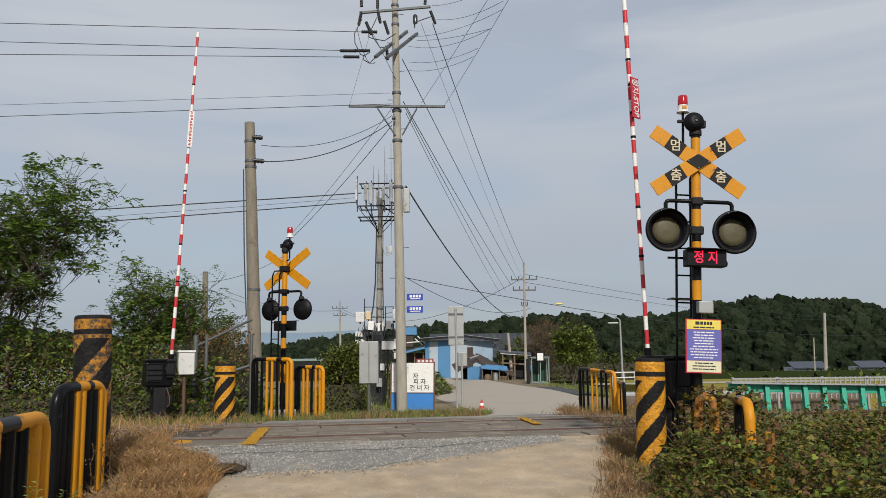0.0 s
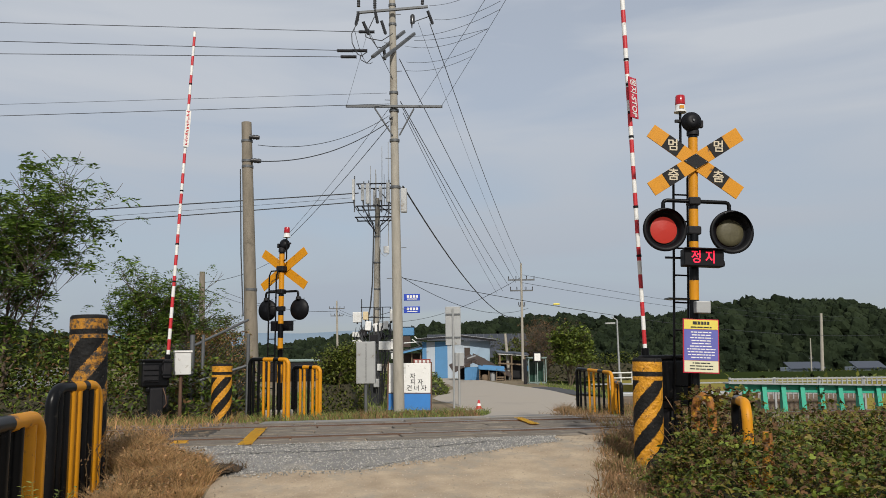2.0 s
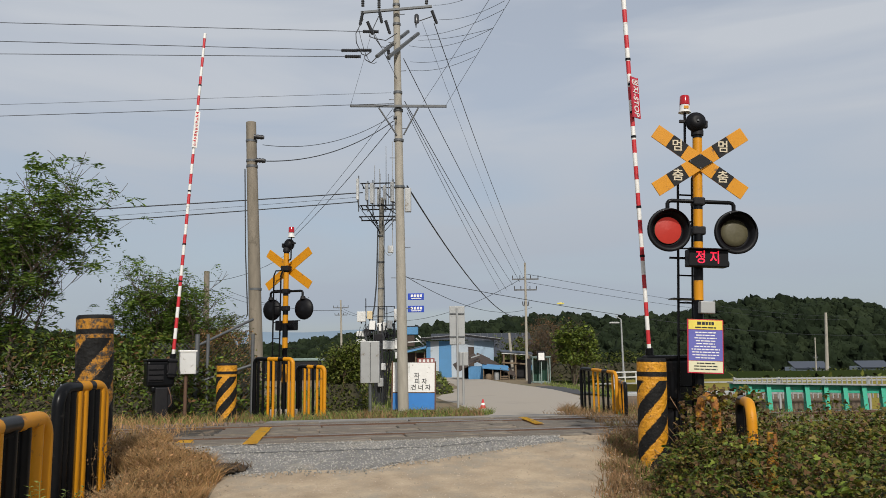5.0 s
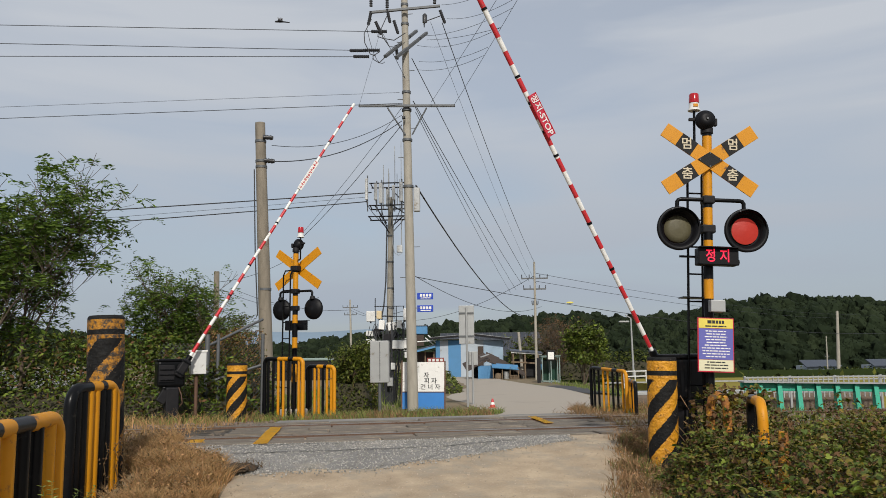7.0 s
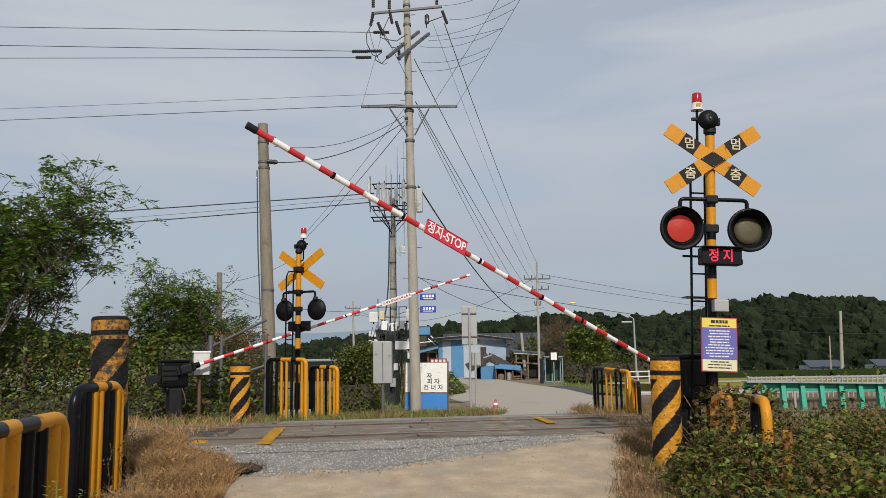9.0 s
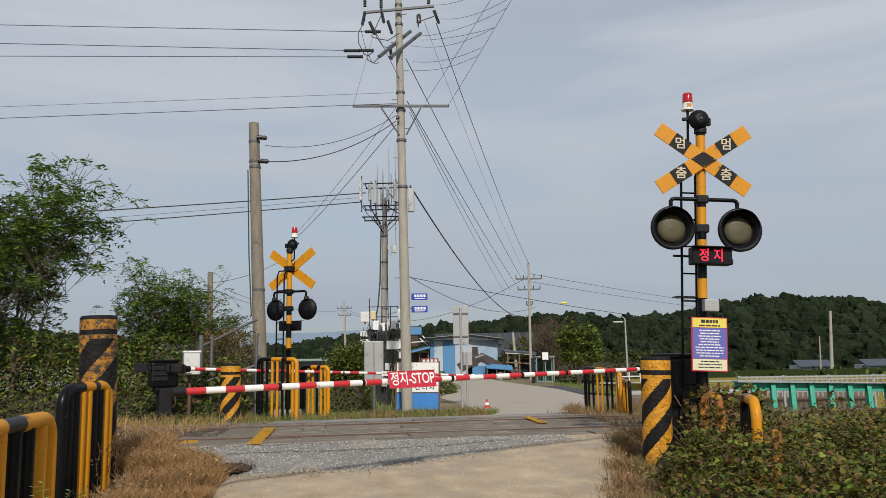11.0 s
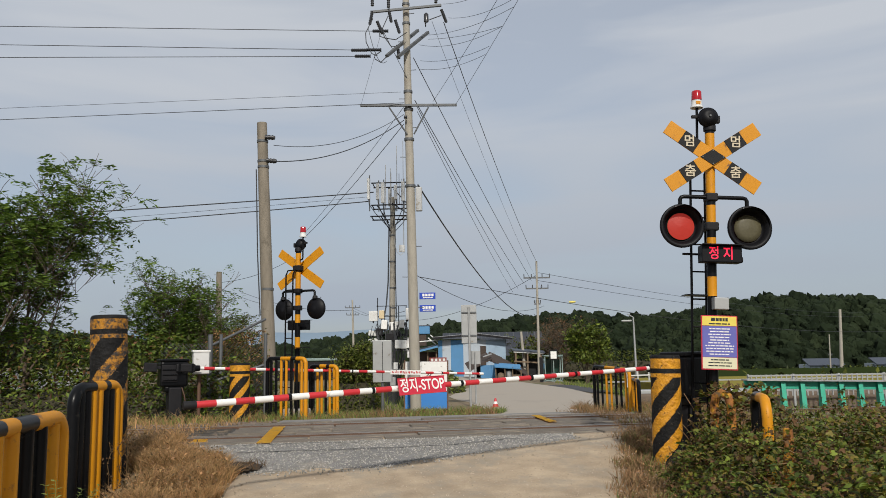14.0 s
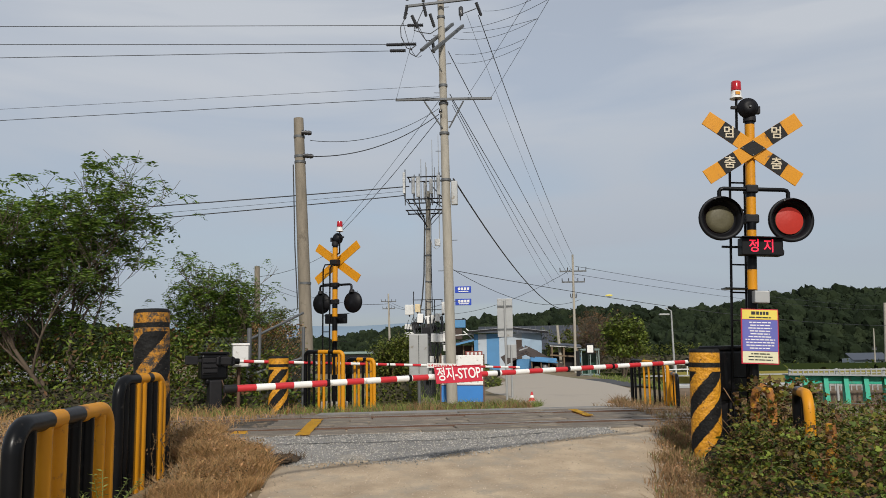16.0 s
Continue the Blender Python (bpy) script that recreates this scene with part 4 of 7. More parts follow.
# ---- telecom mast behind the big pole ----
def make_mast():
    o = Vector((-1.91, 24.00, -0.34))
    t = thing("telecom_mast", Matrix.Translation(o), "concrete mast with antenna racks, radio boxes and cables", "telecom mast")
    part("shaft", cyl(B(), (-0.06, 0, -0.3), (0.02, 0, 6.3), 0.115, 0.07, 16), m_concrete, t)
    # antenna rack: a square cage of thin rails round the top of the shaft
    for z, x0 in ((6.68, -0.60), (6.0, -0.62), (5.66, -0.64)):
        for y in (-0.34, 0.34):
            part("rack_rail", cyl(B(), (x0, y, z), (0.52, y, z + 0.01), 0.02, seg=8), m_dark, t)
        for x in (x0 + 0.04, 0.48):
            part("rack_rail", cyl(B(), (x, -0.36, z), (x, 0.36, z), 0.017, seg=8), m_dark, t)
    for a, b in (((0.0, -0.1, 6.1), (0.50, -0.34, 5.72)), ((-0.1, 0, 5.5), (-0.42, -0.34, 5.98)), ((0.1, 0, 5.45), (0.42, -0.34, 5.66)), ((0.05, -0.05, 6.55), (0.46, -0.34, 6.05)), ((-0.02, -0.08, 5.2), (-0.3, -0.34, 5.64))):
        part("rack_brace", cyl(B(), a, b, 0.016, seg=6), m_dark, t)
    for x, y, z0, z1, w, m in ((-0.68, -0.40, 6.17, 6.82, 0.075, m_lightgrey), (-0.40, -0.42, 6.15, 6.65, 0.10, m_grey), (-0.25, -0.40, 6.05, 6.68, 0.12, m_grey), (-0.10, 0.40, 6.1, 6.7, 0.11, m_grey), (0.14, -0.42, 6.15, 6.60, 0.10, m_lightgrey), (0.36, -0.40, 6.1, 6.7, 0.11, m_grey), (0.46, 0.40, 6.0, 6.65, 0.11, m_grey)):
        pa = part("panel_antenna", box(B(), w, 0.07, z1 - z0, x, y, (z0 + z1) / 2, bev=0.015), m, t)
        part("antenna_mount", cyl(B(), (x + 0.03, y + 0.05, z0 - 0.35), (x + 0.03, y + 0.05, z1 + 0.1), 0.017, seg=8), m_steel, pa)
        part("antenna_lead", sweep(B(), [(x, y, z0), (x + 0.02, y, z0 - 0.16), (x * 0.7, y * 0.8, z0 - 0.42), (x * 0.25, -0.12, z0 - 0.75)], 0.011, 5), m_wire, pa)
    for x, y, z0, z1 in ((-0.17, -0.3, 5.9, 7.25), (-0.07, 0.3, 5.9, 7.28), (0.0, -0.34, 5.9, 6.98), (0.145, 0.1, 6.0, 7.95), (0.24, -0.3, 6.0, 6.98), (0.34, 0.1, 4.75, 8.1), (0.28, 0.34, 6.0, 6.95)):
        part("whip_antenna", cyl(B(), (x, y, z0), (x, y, z1), 0.013, 0.009, 6), m_grey, t)
    part("small_box", box(B(), 0.17, 0.12, 0.21, 0.29, -0.1, 4.70, bev=0.01), m_lightgrey, t)
    part("box_lead", sweep(B(), [(0.10, -0.1, 5.4), (0.08, -0.1, 4.85), (0.13, -0.1, 4.60), (0.25, -0.1, 4.50), (0.36, -0.1, 4.58), (0.37, -0.1, 4.75)], 0.009, 6), m_lightgrey, t)
    # main cable, strapped to the shaft and wandering away from it below
    part("cable_run", sweep(B(), [(-0.09, -0.08, 5.45), (-0.11, -0.10, 4.6), (-0.13, -0.12, 3.7), (-0.19, -0.14, 3.0), (-0.25, -0.2, 2.65), (-0.2, -0.3, 2.3)], 0.021, 8), m_wire, t)
    part("cable_run", sweep(B(), [(0.10, -0.08, 5.4), (0.09, -0.09, 4.0), (0.11, -0.1, 2.6)], 0.013, 6), m_wire, t)
    for z in (5.1, 4.3, 3.5, 2.9):
        part("cable_strap", cyl(B(), (0, 0, z), (0, 0, z + 0.04), 0.105, seg=16), m_steel, t)
    # railed equipment deck
    for x in (-0.42, -0.05, 0.20, 0.42):
        part("rail_post", cyl(B(), (x, -0.45, 2.3), (x, -0.45, 2.96 if x > -0.4 else 3.2), 0.013, seg=6), m_dark, t)
    for z in (2.65, 2.95):
        part("deck_rail", cyl(B(), (-0.45, -0.45, z), (0.44, -0.45, z), 0.012, seg=6), m_dark, t)
    part("deck_beam", box(B(), 1.15, 0.06, 0.06, 0.0, -0.3, 2.1), m_dark, t)
    part("deck_beam", box(B(), 0.62, 0.06, 0.05, 0.26, -0.42, 1.66), m_grey, t)
    boxes = ((-0.55, 2.66, 0.26, 0.30, m_lightgrey, 0), (-0.30, 2.70, 0.15, 0.24, m_cream, 0), (-0.22, 2.40, 0.17, 0.27, m_white, 4), (0.06, 2.36, 0.28, 0.24, m_white, -8), (0.29, 2.42, 0.14, 0.24, m_white, 3), (0.46, 2.70, 0.09, 0.34, m_white, 0),
             (-0.57, 2.16, 0.24, 0.15, m_lightgrey, 5), (-0.54, 1.90, 0.28, 0.20, m_lightgrey, -6), (0.26, 1.82, 0.34, 0.25, m_lightgrey, 2), (0.47, 1.86, 0.10, 0.30, m_white, 0), (0.50, 1.52, 0.12, 0.18, m_lightgrey, 0), (-0.05, 2.02, 0.22, 0.24, m_dark, 0), (0.15, 2.12, 0.2, 0.18, m_dark, 6), (-0.36, 2.2, 0.2, 0.2, m_dark, 0), (0.02, 0.75, 0.16, 0.24, m_grey, 0), (0.1, 1.2, 0.13, 0.2, m_lightgrey, 0))
    for k, (x, z, w, h, m, tilt) in enumerate(boxes):
        u = part("radio_unit", box(B(), w, 0.18, h, rot=pose(0, 0, 0, 0, tilt, 0), bev=0.014), m, t)
        u.matrix_basis = pose(x, -0.42 - 0.05 * (k % 3), z)
        part("cable_gland", cyl(B(), (0, -0.02, -h / 2 - 0.05), (0, -0.02, -h / 2), 0.022, seg=8), m_dark, u)
    rng = random.Random(3)
    for k in range(26):
        x = rng.uniform(-0.6, 0.48)
        q = x * 0.45 + rng.uniform(-0.15, 0.2)
        part("loose_cable", sweep(B(), [(x, -0.5, 2.55 - 0.3 * rng.random()), (x + rng.uniform(-0.12, 0.12), -0.58, 2.1), (q + rng.uniform(-0.2, 0.2), -0.55, 1.6), (q, -0.4, 0.9), (q * 0.7, -0.3, 0.1)], rng.choice((0.010, 0.014, 0.018)), 5), m_wire, t)
    for a, b in (((0.45, -0.42, 1.64), (0.05, -0.2, 0.95)), ((-0.35, -0.42, 2.05), (-0.05, -0.15, 1.4))):
        part("deck_strut", cyl(B(), a, b, 0.02, seg=8), m_steel, t)


m_cream = mat("cream_plastic", (0.62, 0.50, 0.30), 0.5, col2=(0.5, 0.4, 0.25), scale=6, bump=0.04)
make_mast()


# ---- signs and cabinet behind the rails ----
def pole_board(name, at, w, h, z, label, cat, tilt=0.0, mat_b=None, post_r=0.03, plate_dx=0.0, stiff=True, offset=0.03):
    t = thing(name, Matrix.Translation(at), label, cat)
    part("post", cyl(B(), (0, 0, -0.2), (0, 0, z + h * 0.45), post_r, seg=12), m_grey, t)
    p = part("plate", box(B(), w, 0.02, h, plate_dx, offset, z, bev=0.006), mat_b or m_grey, t)
    if stiff:
        for dz in (-0.3, 0.3):
            part("plate_stiffener", box(B(), w * 0.96, 0.025, 0.04, plate_dx, offset - 0.022, z + dz * h), m_steel, t)
    return t


pole_board("road_sign", (0.33, 22.00, -0.24), 0.42, 1.05, 2.22, "grey back of a tall road sign on its post", "road sign")
t = pole_board("road_sign", (0.50, 23.00, -0.30), 0.3, 0.38, 1.36, "small grey back of a round-cornered sign", "road sign", stiff=False)
t = thing("equipment_cabinet", Matrix.Translation((-1.69, 18.00, 0.03)), "grey metal cabinet on a slim post", "cabinet")
part("post", cyl(B(), (0, 0, -0.2), (0, 0, 1.4), 0.035, seg=12), m_steel, t)
part("body", box(B(), 0.42, 0.24, 0.93, 0, 0.05, 1.0, bev=0.012), m_grey, t)
part("door_seam", box(B(), 0.012, 0.006, 0.86, 0.01, -0.073, 1.0), m_dark, t)


def make_safety_sign():
    o = Vector((-0.82, 20.20, -0.20))
    t = thing("safety_sign", Matrix.Translation(o) @ pose(0, 0, 0, 0, 1.0, 4), "white and blue board with black letters in the verge", "sign board")
    part("white_panel", box(B(), 1.08, 0.05, 0.74, 0, 0, 0.82, bev=0.008), m_white, t)
    part("blue_panel", box(B(), 1.08, 0.054, 0.43, 0, 0, 0.235, bev=0.008), m_blue, t)
    part("seam_strip", box(B(), 1.08, 0.008, 0.022, 0, -0.03, 0.452), m_rust, t)
    part("bottom_strip", box(B(), 1.08, 0.06, 0.03, 0, 0, 0.02), m_rust, t)
    part("paper_label", box(B(), 0.07, 0.004, 0.26, -0.13, -0.029, 1.06), m_lightgrey, t)
    for x in (-0.53, 0.545):
        part("edge_post", box(B(), 0.035, 0.07, 1.25, x, 0.0, 0.6), m_rust, t)
    for txt, z in (("자", 0.86), ("피 자", 0.72), ("건 너 자", 0.57)):
        lettering(txt, 0.15, pose(0.18 if len(txt) > 1 else 0.08, -0.027, z, 90, 0, 0), m_text_black, t, 0.002)


make_safety_sign()
t = thing("direction_signs", Matrix.Translation((-1.98, 40.00, -0.72)), "two blue arrow-shaped direction signs on a post", "road sign")
part("post", cyl(B(), (0, 0, -0.3), (0, 0, 5.2), 0.06, seg=10), m_grey, t)
for y0, x1 in ((526, 748), (548, 751)):
    c = Vector((-1.44, 40.00, 4.11)) - Vector((-1.98, 40.00, -0.72)) + Vector((0, 0, (526 - y0) * 0.0282))
    bm = B()
    box(bm, 0.80, 0.04, 0.33, c.x, 0, c.z, bev=0.01)
    p = part("blue_plate", bm, m_blue_sign, t)
    bm = B()
    for k in range(4):
        box(bm, 0.11, 0.006, 0.13, c.x - 0.2 + 0.15 * k, -0.024, c.z + 0.04)
    box(bm, 0.5, 0.006, 0.04, c.x + 0.02, -0.024, c.z - 0.09)
    part("text_bar", bm, m_white, p)


# machine-side junction box on a post, steel posts of the hedge fence
t = thing("junction_box", Matrix.Translation((-4.20, 12.95, 0.22)), "white metal junction box on a rusty post", "junction box")
part("post", cyl(B(), (0, 0, -0.2), (0, 0, 0.75), 0.03, seg=10), m_rust, t)
part("body", box(B(), 0.25, 0.16, 0.36, 0.02, 0, 0.86, rot=pose(0, 0, 0, 0, 0, 25), bev=0.01), m_lightgrey, t)
part("lid", box(B(), 0.28, 0.19, 0.03, 0.02, 0, 1.05, rot=pose(0, 0, 0, 0, 0, 25), bev=0.006), m_white, t)


def make_hedge_fence():
    o = Vector((-4.35, 14.00, 0.12))
    t = thing("pipe_fence", Matrix.Translation(o), "galvanised pipe fence overgrown with dry vines", "fence")
    for x, y in ((343, 600), (362, 600), (441, 590)):
        p = Vector((-4.35, 14.00, 0.12)) + Vector(((x - 343) * 0.00995, 0, 0)) - o
        part("post", cyl(B(), (p.x, 0, -0.2), (p.x, 0, 1.45), 0.045 if x < 350 else 0.03, seg=12), m_steel, t)
    for a, b in (((-4.32, 14.00, 1.38), (-3.62, 15.00, 1.87)), ((-4.18, 13.60, 0.76), (-3.40, 14.00, 1.02))):
        part("rail", cyl(B(), Vector(a) - o, Vector(b) - o, 0.024, seg=10), m_steel, t)
    bm = B()
    for k in range(-14, 30):
        for s in (-1, 1):
            x = -1.0 + 0.07 * k
            a, b = max(-0.9, min(1.0, x)), max(-0.9, min(1.0, x + s * 1.2))
            if abs(b - a) > 0.05:
                cyl(bm, (a, 0.05, (a - x) / s / 1.2 * 1.3), (b, 0.05, (b - x) / s / 1.2 * 1.3), 0.003, seg=4, caps=False)
    tagged(part("wire_mesh", bm, m_steel, t), kind="stuff")


make_hedge_fence()

# wire mesh fence close beside the lane
t = thing("mesh_fence", Matrix.Translation((-2.45, 3.05, 0.0)), "slack galvanised chain-link fence end", "fence")
bm = B()
for k in range(-8, 9):
    for s in (-1, 1):
        pts = []
        for j in range(10):
            z = 0.72 * j / 9
            x = k * 0.09 + s * z * 0.75
            edge = 0.62 - 0.75 * max(0, z - 0.05) ** 1.3
            if -0.5 < x < edge:
                pts.append((x, 0.02 * math.sin(9 * z + k) + 0.008 * s, z))
        if len(pts) > 1:
            sweep(bm, pts, 0.0035, 5)
tagged(part("wire_mesh", bm, m_lightgrey, t), kind="stuff")

# traffic cone
t = thing("traffic_cone", Matrix.Translation((0.95, 20.90, -0.21)), "small red and white traffic cone on the road", "traffic cone")
part("base", box(B(), 0.2, 0.2, 0.02, 0, 0, 0.01, bev=0.004), m_red, t)
bm = B()
for z0, z1, a, b, i in ((0.02, 0.09, 0.075, 0.058, 0), (0.09, 0.15, 0.058, 0.042, 1), (0.15, 0.24, 0.042, 0.018, 0)):
    cyl(bm, (0, 0, z0), (0, 0, z1), a, b, 16, mi=i)
part("cone", bm, [m_red, m_white], t)


# ---- wires ----
def wire(a, b, sag, r=0.011, name="overhead_wire", n=22, label="thin black overhead wire"):
    r *= 0.78
    a, b = Vector(a), Vector(b)
    pts = [a.lerp(b, i / n) - Vector((0, 0, sag * 4 * (i / n) * (1 - i / n))) for i in range(n + 1)]
    bm = sweep(B(), pts, r, 5)
    return tagged(part(name, bm, m_wire), label, "wire", "overhead wires")


LEFT = (
    ((-15.78, 17.6, 9.14), (-1.84, 19.2, 9.27), 0.0, 0.011),
    ((-15.39, 17.6, 8.68), (-2.41, 19.2, 8.79), 0.0, 0.011),
    ((-15.43, 17.6, 8.28), (-2.29, 19.2, 8.62), 0.0, 0.011),
    ((-15.92, 17.6, 6.85), (-1.28, 19.2, 7.67), 0.0, 0.006),
    ((-15.93, 17.6, 6.57), (-1.21, 19.2, 7.39), 0.0, 0.01))
for a, b, s, r in LEFT:
    wire(a, b, s, r)
CABLES = (
    ((-16.57, 22.1, 5.08), (-2.47, 24.0, 6.13), 0.04, 0.022),
    ((-15.48, 22.1, 4.69), (-2.6, 24.0, 5.85), 0.04, 0.02),
    ((-15.97, 22.1, 4.81), (-2.61, 24.0, 5.99), 0.04, 0.007))
for a, b, s, r in CABLES:
    wire(a, b, s, r, "telecom_cable", label="black telecom cable strung between poles")
RIGHT = (
    ((-0.19, 19.20, 9.47), (5.39, 53.00, 7.16), 0.4, 0.014), ((-0.97, 19.30, 8.59), (4.99, 53.00, 5.96), 0.15, 0.014), ((-0.95, 19.30, 7.48), (4.50, 53.00, 5.78), 0.15, 0.014),
    ((-0.92, 19.30, 7.36), (4.11, 53.00, 5.41), 0.15, 0.012), ((-0.89, 19.30, 7.19), (3.74, 53.00, 5.22), 0.15, 0.010), ((-0.49, 19.30, 9.55), (5.61, 53.00, 5.50), 0.5, 0.006))
for a, b, s, r in RIGHT:
    wire(a, b, s, r)
wire((-0.90, 19.30, 5.32), (4.44, 50.00, 3.51), 0.75, 0.026, "service_cable", label="thick black service cable sagging to the houses")
OVERHEAD = (
    ((0.07, 19.25, 7.33), (1.48, 12.9, 7.7), 0.03, 0.006),
    ((-0.49, 19.2, 7.41), (1.19, 12.9, 7.79), 0.03, 0.006),
    ((-0.2, 19.2, 9.95), (0.66, 15.5, 8.46), 0.05, 0.006),
    ((-0.07, 19.2, 9.58), (1.17, 14.0, 7.66), 0.12, 0.006),
    ((-0.73, 19.2, 9.14), (1.18, 14.3, 7.63), 0.14, 0.006),
    ((-0.59, 19.2, 9.03), (1.0, 15.0, 7.55), 0.06, 0.006),
    ((-0.83, 19.2, 8.89), (1.0, 15.0, 7.55), 0.18, 0.006),
    ((-0.79, 19.2, 8.47), (0.78, 15.9, 7.5), 0.12, 0.006),
    ((-0.81, 19.2, 8.25), (0.71, 16.3, 7.48), 0.12, 0.006))
for a, b, s, r in OVERHEAD:
    wire(a, b, s, r)
CROSS = (
    ((-3.82, 16.40, 5.62), (-1.23, 19.30, 7.12), 0.30, 0.009), ((-3.82, 16.40, 5.27), (-1.23, 19.30, 6.97), 0.29, 0.014), ((-5.65, 30.00, 5.74), (-1.24, 19.40, 6.90), 0.1, 0.012),
    ((-5.82, 30.00, 5.74), (-1.24, 19.40, 7.34), 0.1, 0.008), ((-8.90, 30.00, 4.02), (-6.87, 34.00, 5.45), 0.2, 0.012), ((-8.81, 30.00, 3.76), (-13.31, 60.00, 5.13), 0.2, 0.012),
    ((-2.29, 19.20, 7.35), (-1.77, 19.20, 9.23), 0.0, 0.005), ((-2.10, 19.20, 9.38), (-1.64, 19.20, 8.48), 0.35, 0.009), ((-1.84, 19.20, 9.53), (-1.14, 19.30, 8.07), 0.0, 0.009))
for a, b, s, r in CROSS:
    wire(a, b, s, r)
FAR = (
    ((-1.89, 40.00, 5.08), (51.19, 90.00, 3.11), 1.2, 0.022), ((5.45, 53.00, 6.48), (70.03, 140.00, 7.25), 0.8, 0.018), ((5.44, 53.00, 5.95), (69.99, 140.00, 6.66), 0.8, 0.018),
    ((-11.71, 90.00, 6.71), (5.37, 53.00, 6.33), 2.2, 0.02), ((-25.76, 95.00, 9.18), (-11.58, 90.00, 6.39), 0.8, 0.03), ((-11.58, 90.00, 6.39), (-1.95, 40.00, 3.58), 0.6, 0.02), ((-1.94, 40.00, 5.13), (7.61, 70.00, 5.27), 1.0, 0.02))
for a, b, s, r in FAR:
    wire(a, b, s, r)
JUMPERS = (
    ((-1.97, 19.10, 9.56), (-1.86, 19.10, 8.59)), ((-1.76, 19.10, 8.71), (-1.63, 19.10, 8.56)), ((-1.58, 19.10, 9.63), (-1.35, 19.10, 8.81)), ((-1.80, 19.10, 9.18), (-1.12, 19.10, 9.18)), ((-0.24, 19.10, 9.61), (-0.63, 19.10, 9.47)))
for a, b in JUMPERS:
    a, b = loc(a), loc(b)
    m = (a + b) / 2 + Vector((-0.22, -0.05, -0.15))
    part("jumper_wire", sweep(B(), [a, a.lerp(m, 0.6) + Vector((-0.08, 0, 0)), m, b.lerp(m, 0.5) + Vector((0, 0, -0.12)), b], 0.012, 6), m_wire, pole)


# ---- houses and shelter beyond the crossing ----
m_wall_white = mat("pale_blue_white_wall", (0.40, 0.45, 0.50), 0.8, col2=(0.31, 0.35, 0.39), scale=1.2, bump=0.1, dirt=(0.3, 0.3, 0.3), dirt_amt=0.06, dirt_scale=1.5)
m_wall_blue = mat("sky_blue_sheet_wall", (0.07, 0.22, 0.42), 0.6, col2=(0.06, 0.17, 0.28), scale=1.5, bump=0.1)
m_roof_grey = mat("grey_metal_roof", (0.05, 0.06, 0.08), 0.6, col2=(0.05, 0.06, 0.08), scale=2, bump=0.1)
m_roof_brown = mat("brown_rusted_roof", (0.06, 0.042, 0.033), 0.85, col2=(0.045, 0.032, 0.025), scale=2, bump=0.3)
m_wall_pale = mat("pale_blue_sheet_wall", (0.30, 0.40, 0.50), 0.6, col2=(0.24, 0.33, 0.42), scale=1.5, bump=0.1, dirt=(0.3, 0.28, 0.25), dirt_amt=0.08, dirt_scale=1.5)
m_roof_pale = mat("pale_metal_roof", (0.30, 0.31, 0.32), 0.55, col2=(0.22, 0.22, 0.23), scale=2, bump=0.1, dirt=(0.18, 0.13, 0.1), dirt_amt=0.15, dirt_scale=1.5)
m_solar = mat("dark_solar_glass", (0.022, 0.026, 0.034), 0.45, col2=(0.05, 0.055, 0.07), scale=1, bump=0)
m_glass = mat("shelter_glass", (0.025, 0.06, 0.045), 0.1, bump=0)

m_frame = mat("grey_green_frame", (0.20, 0.27, 0.25), 0.5, bump=0)


def ribbed_wall(bm, x0, x1, y, z0, z1, pitch=0.12):
    """Sheet cladding: a thin panel with upright folds."""
    box(bm, x1 - x0, 0.05, z1 - z0, (x0 + x1) / 2, y, (z0 + z1) / 2)
    x = x0 + pitch / 2
    while x < x1 - 0.02:
        box(bm, 0.035, 0.03, z1 - z0 - 0.02, x, y - 0.035, (z0 + z1) / 2)
        x += pitch
    return bm


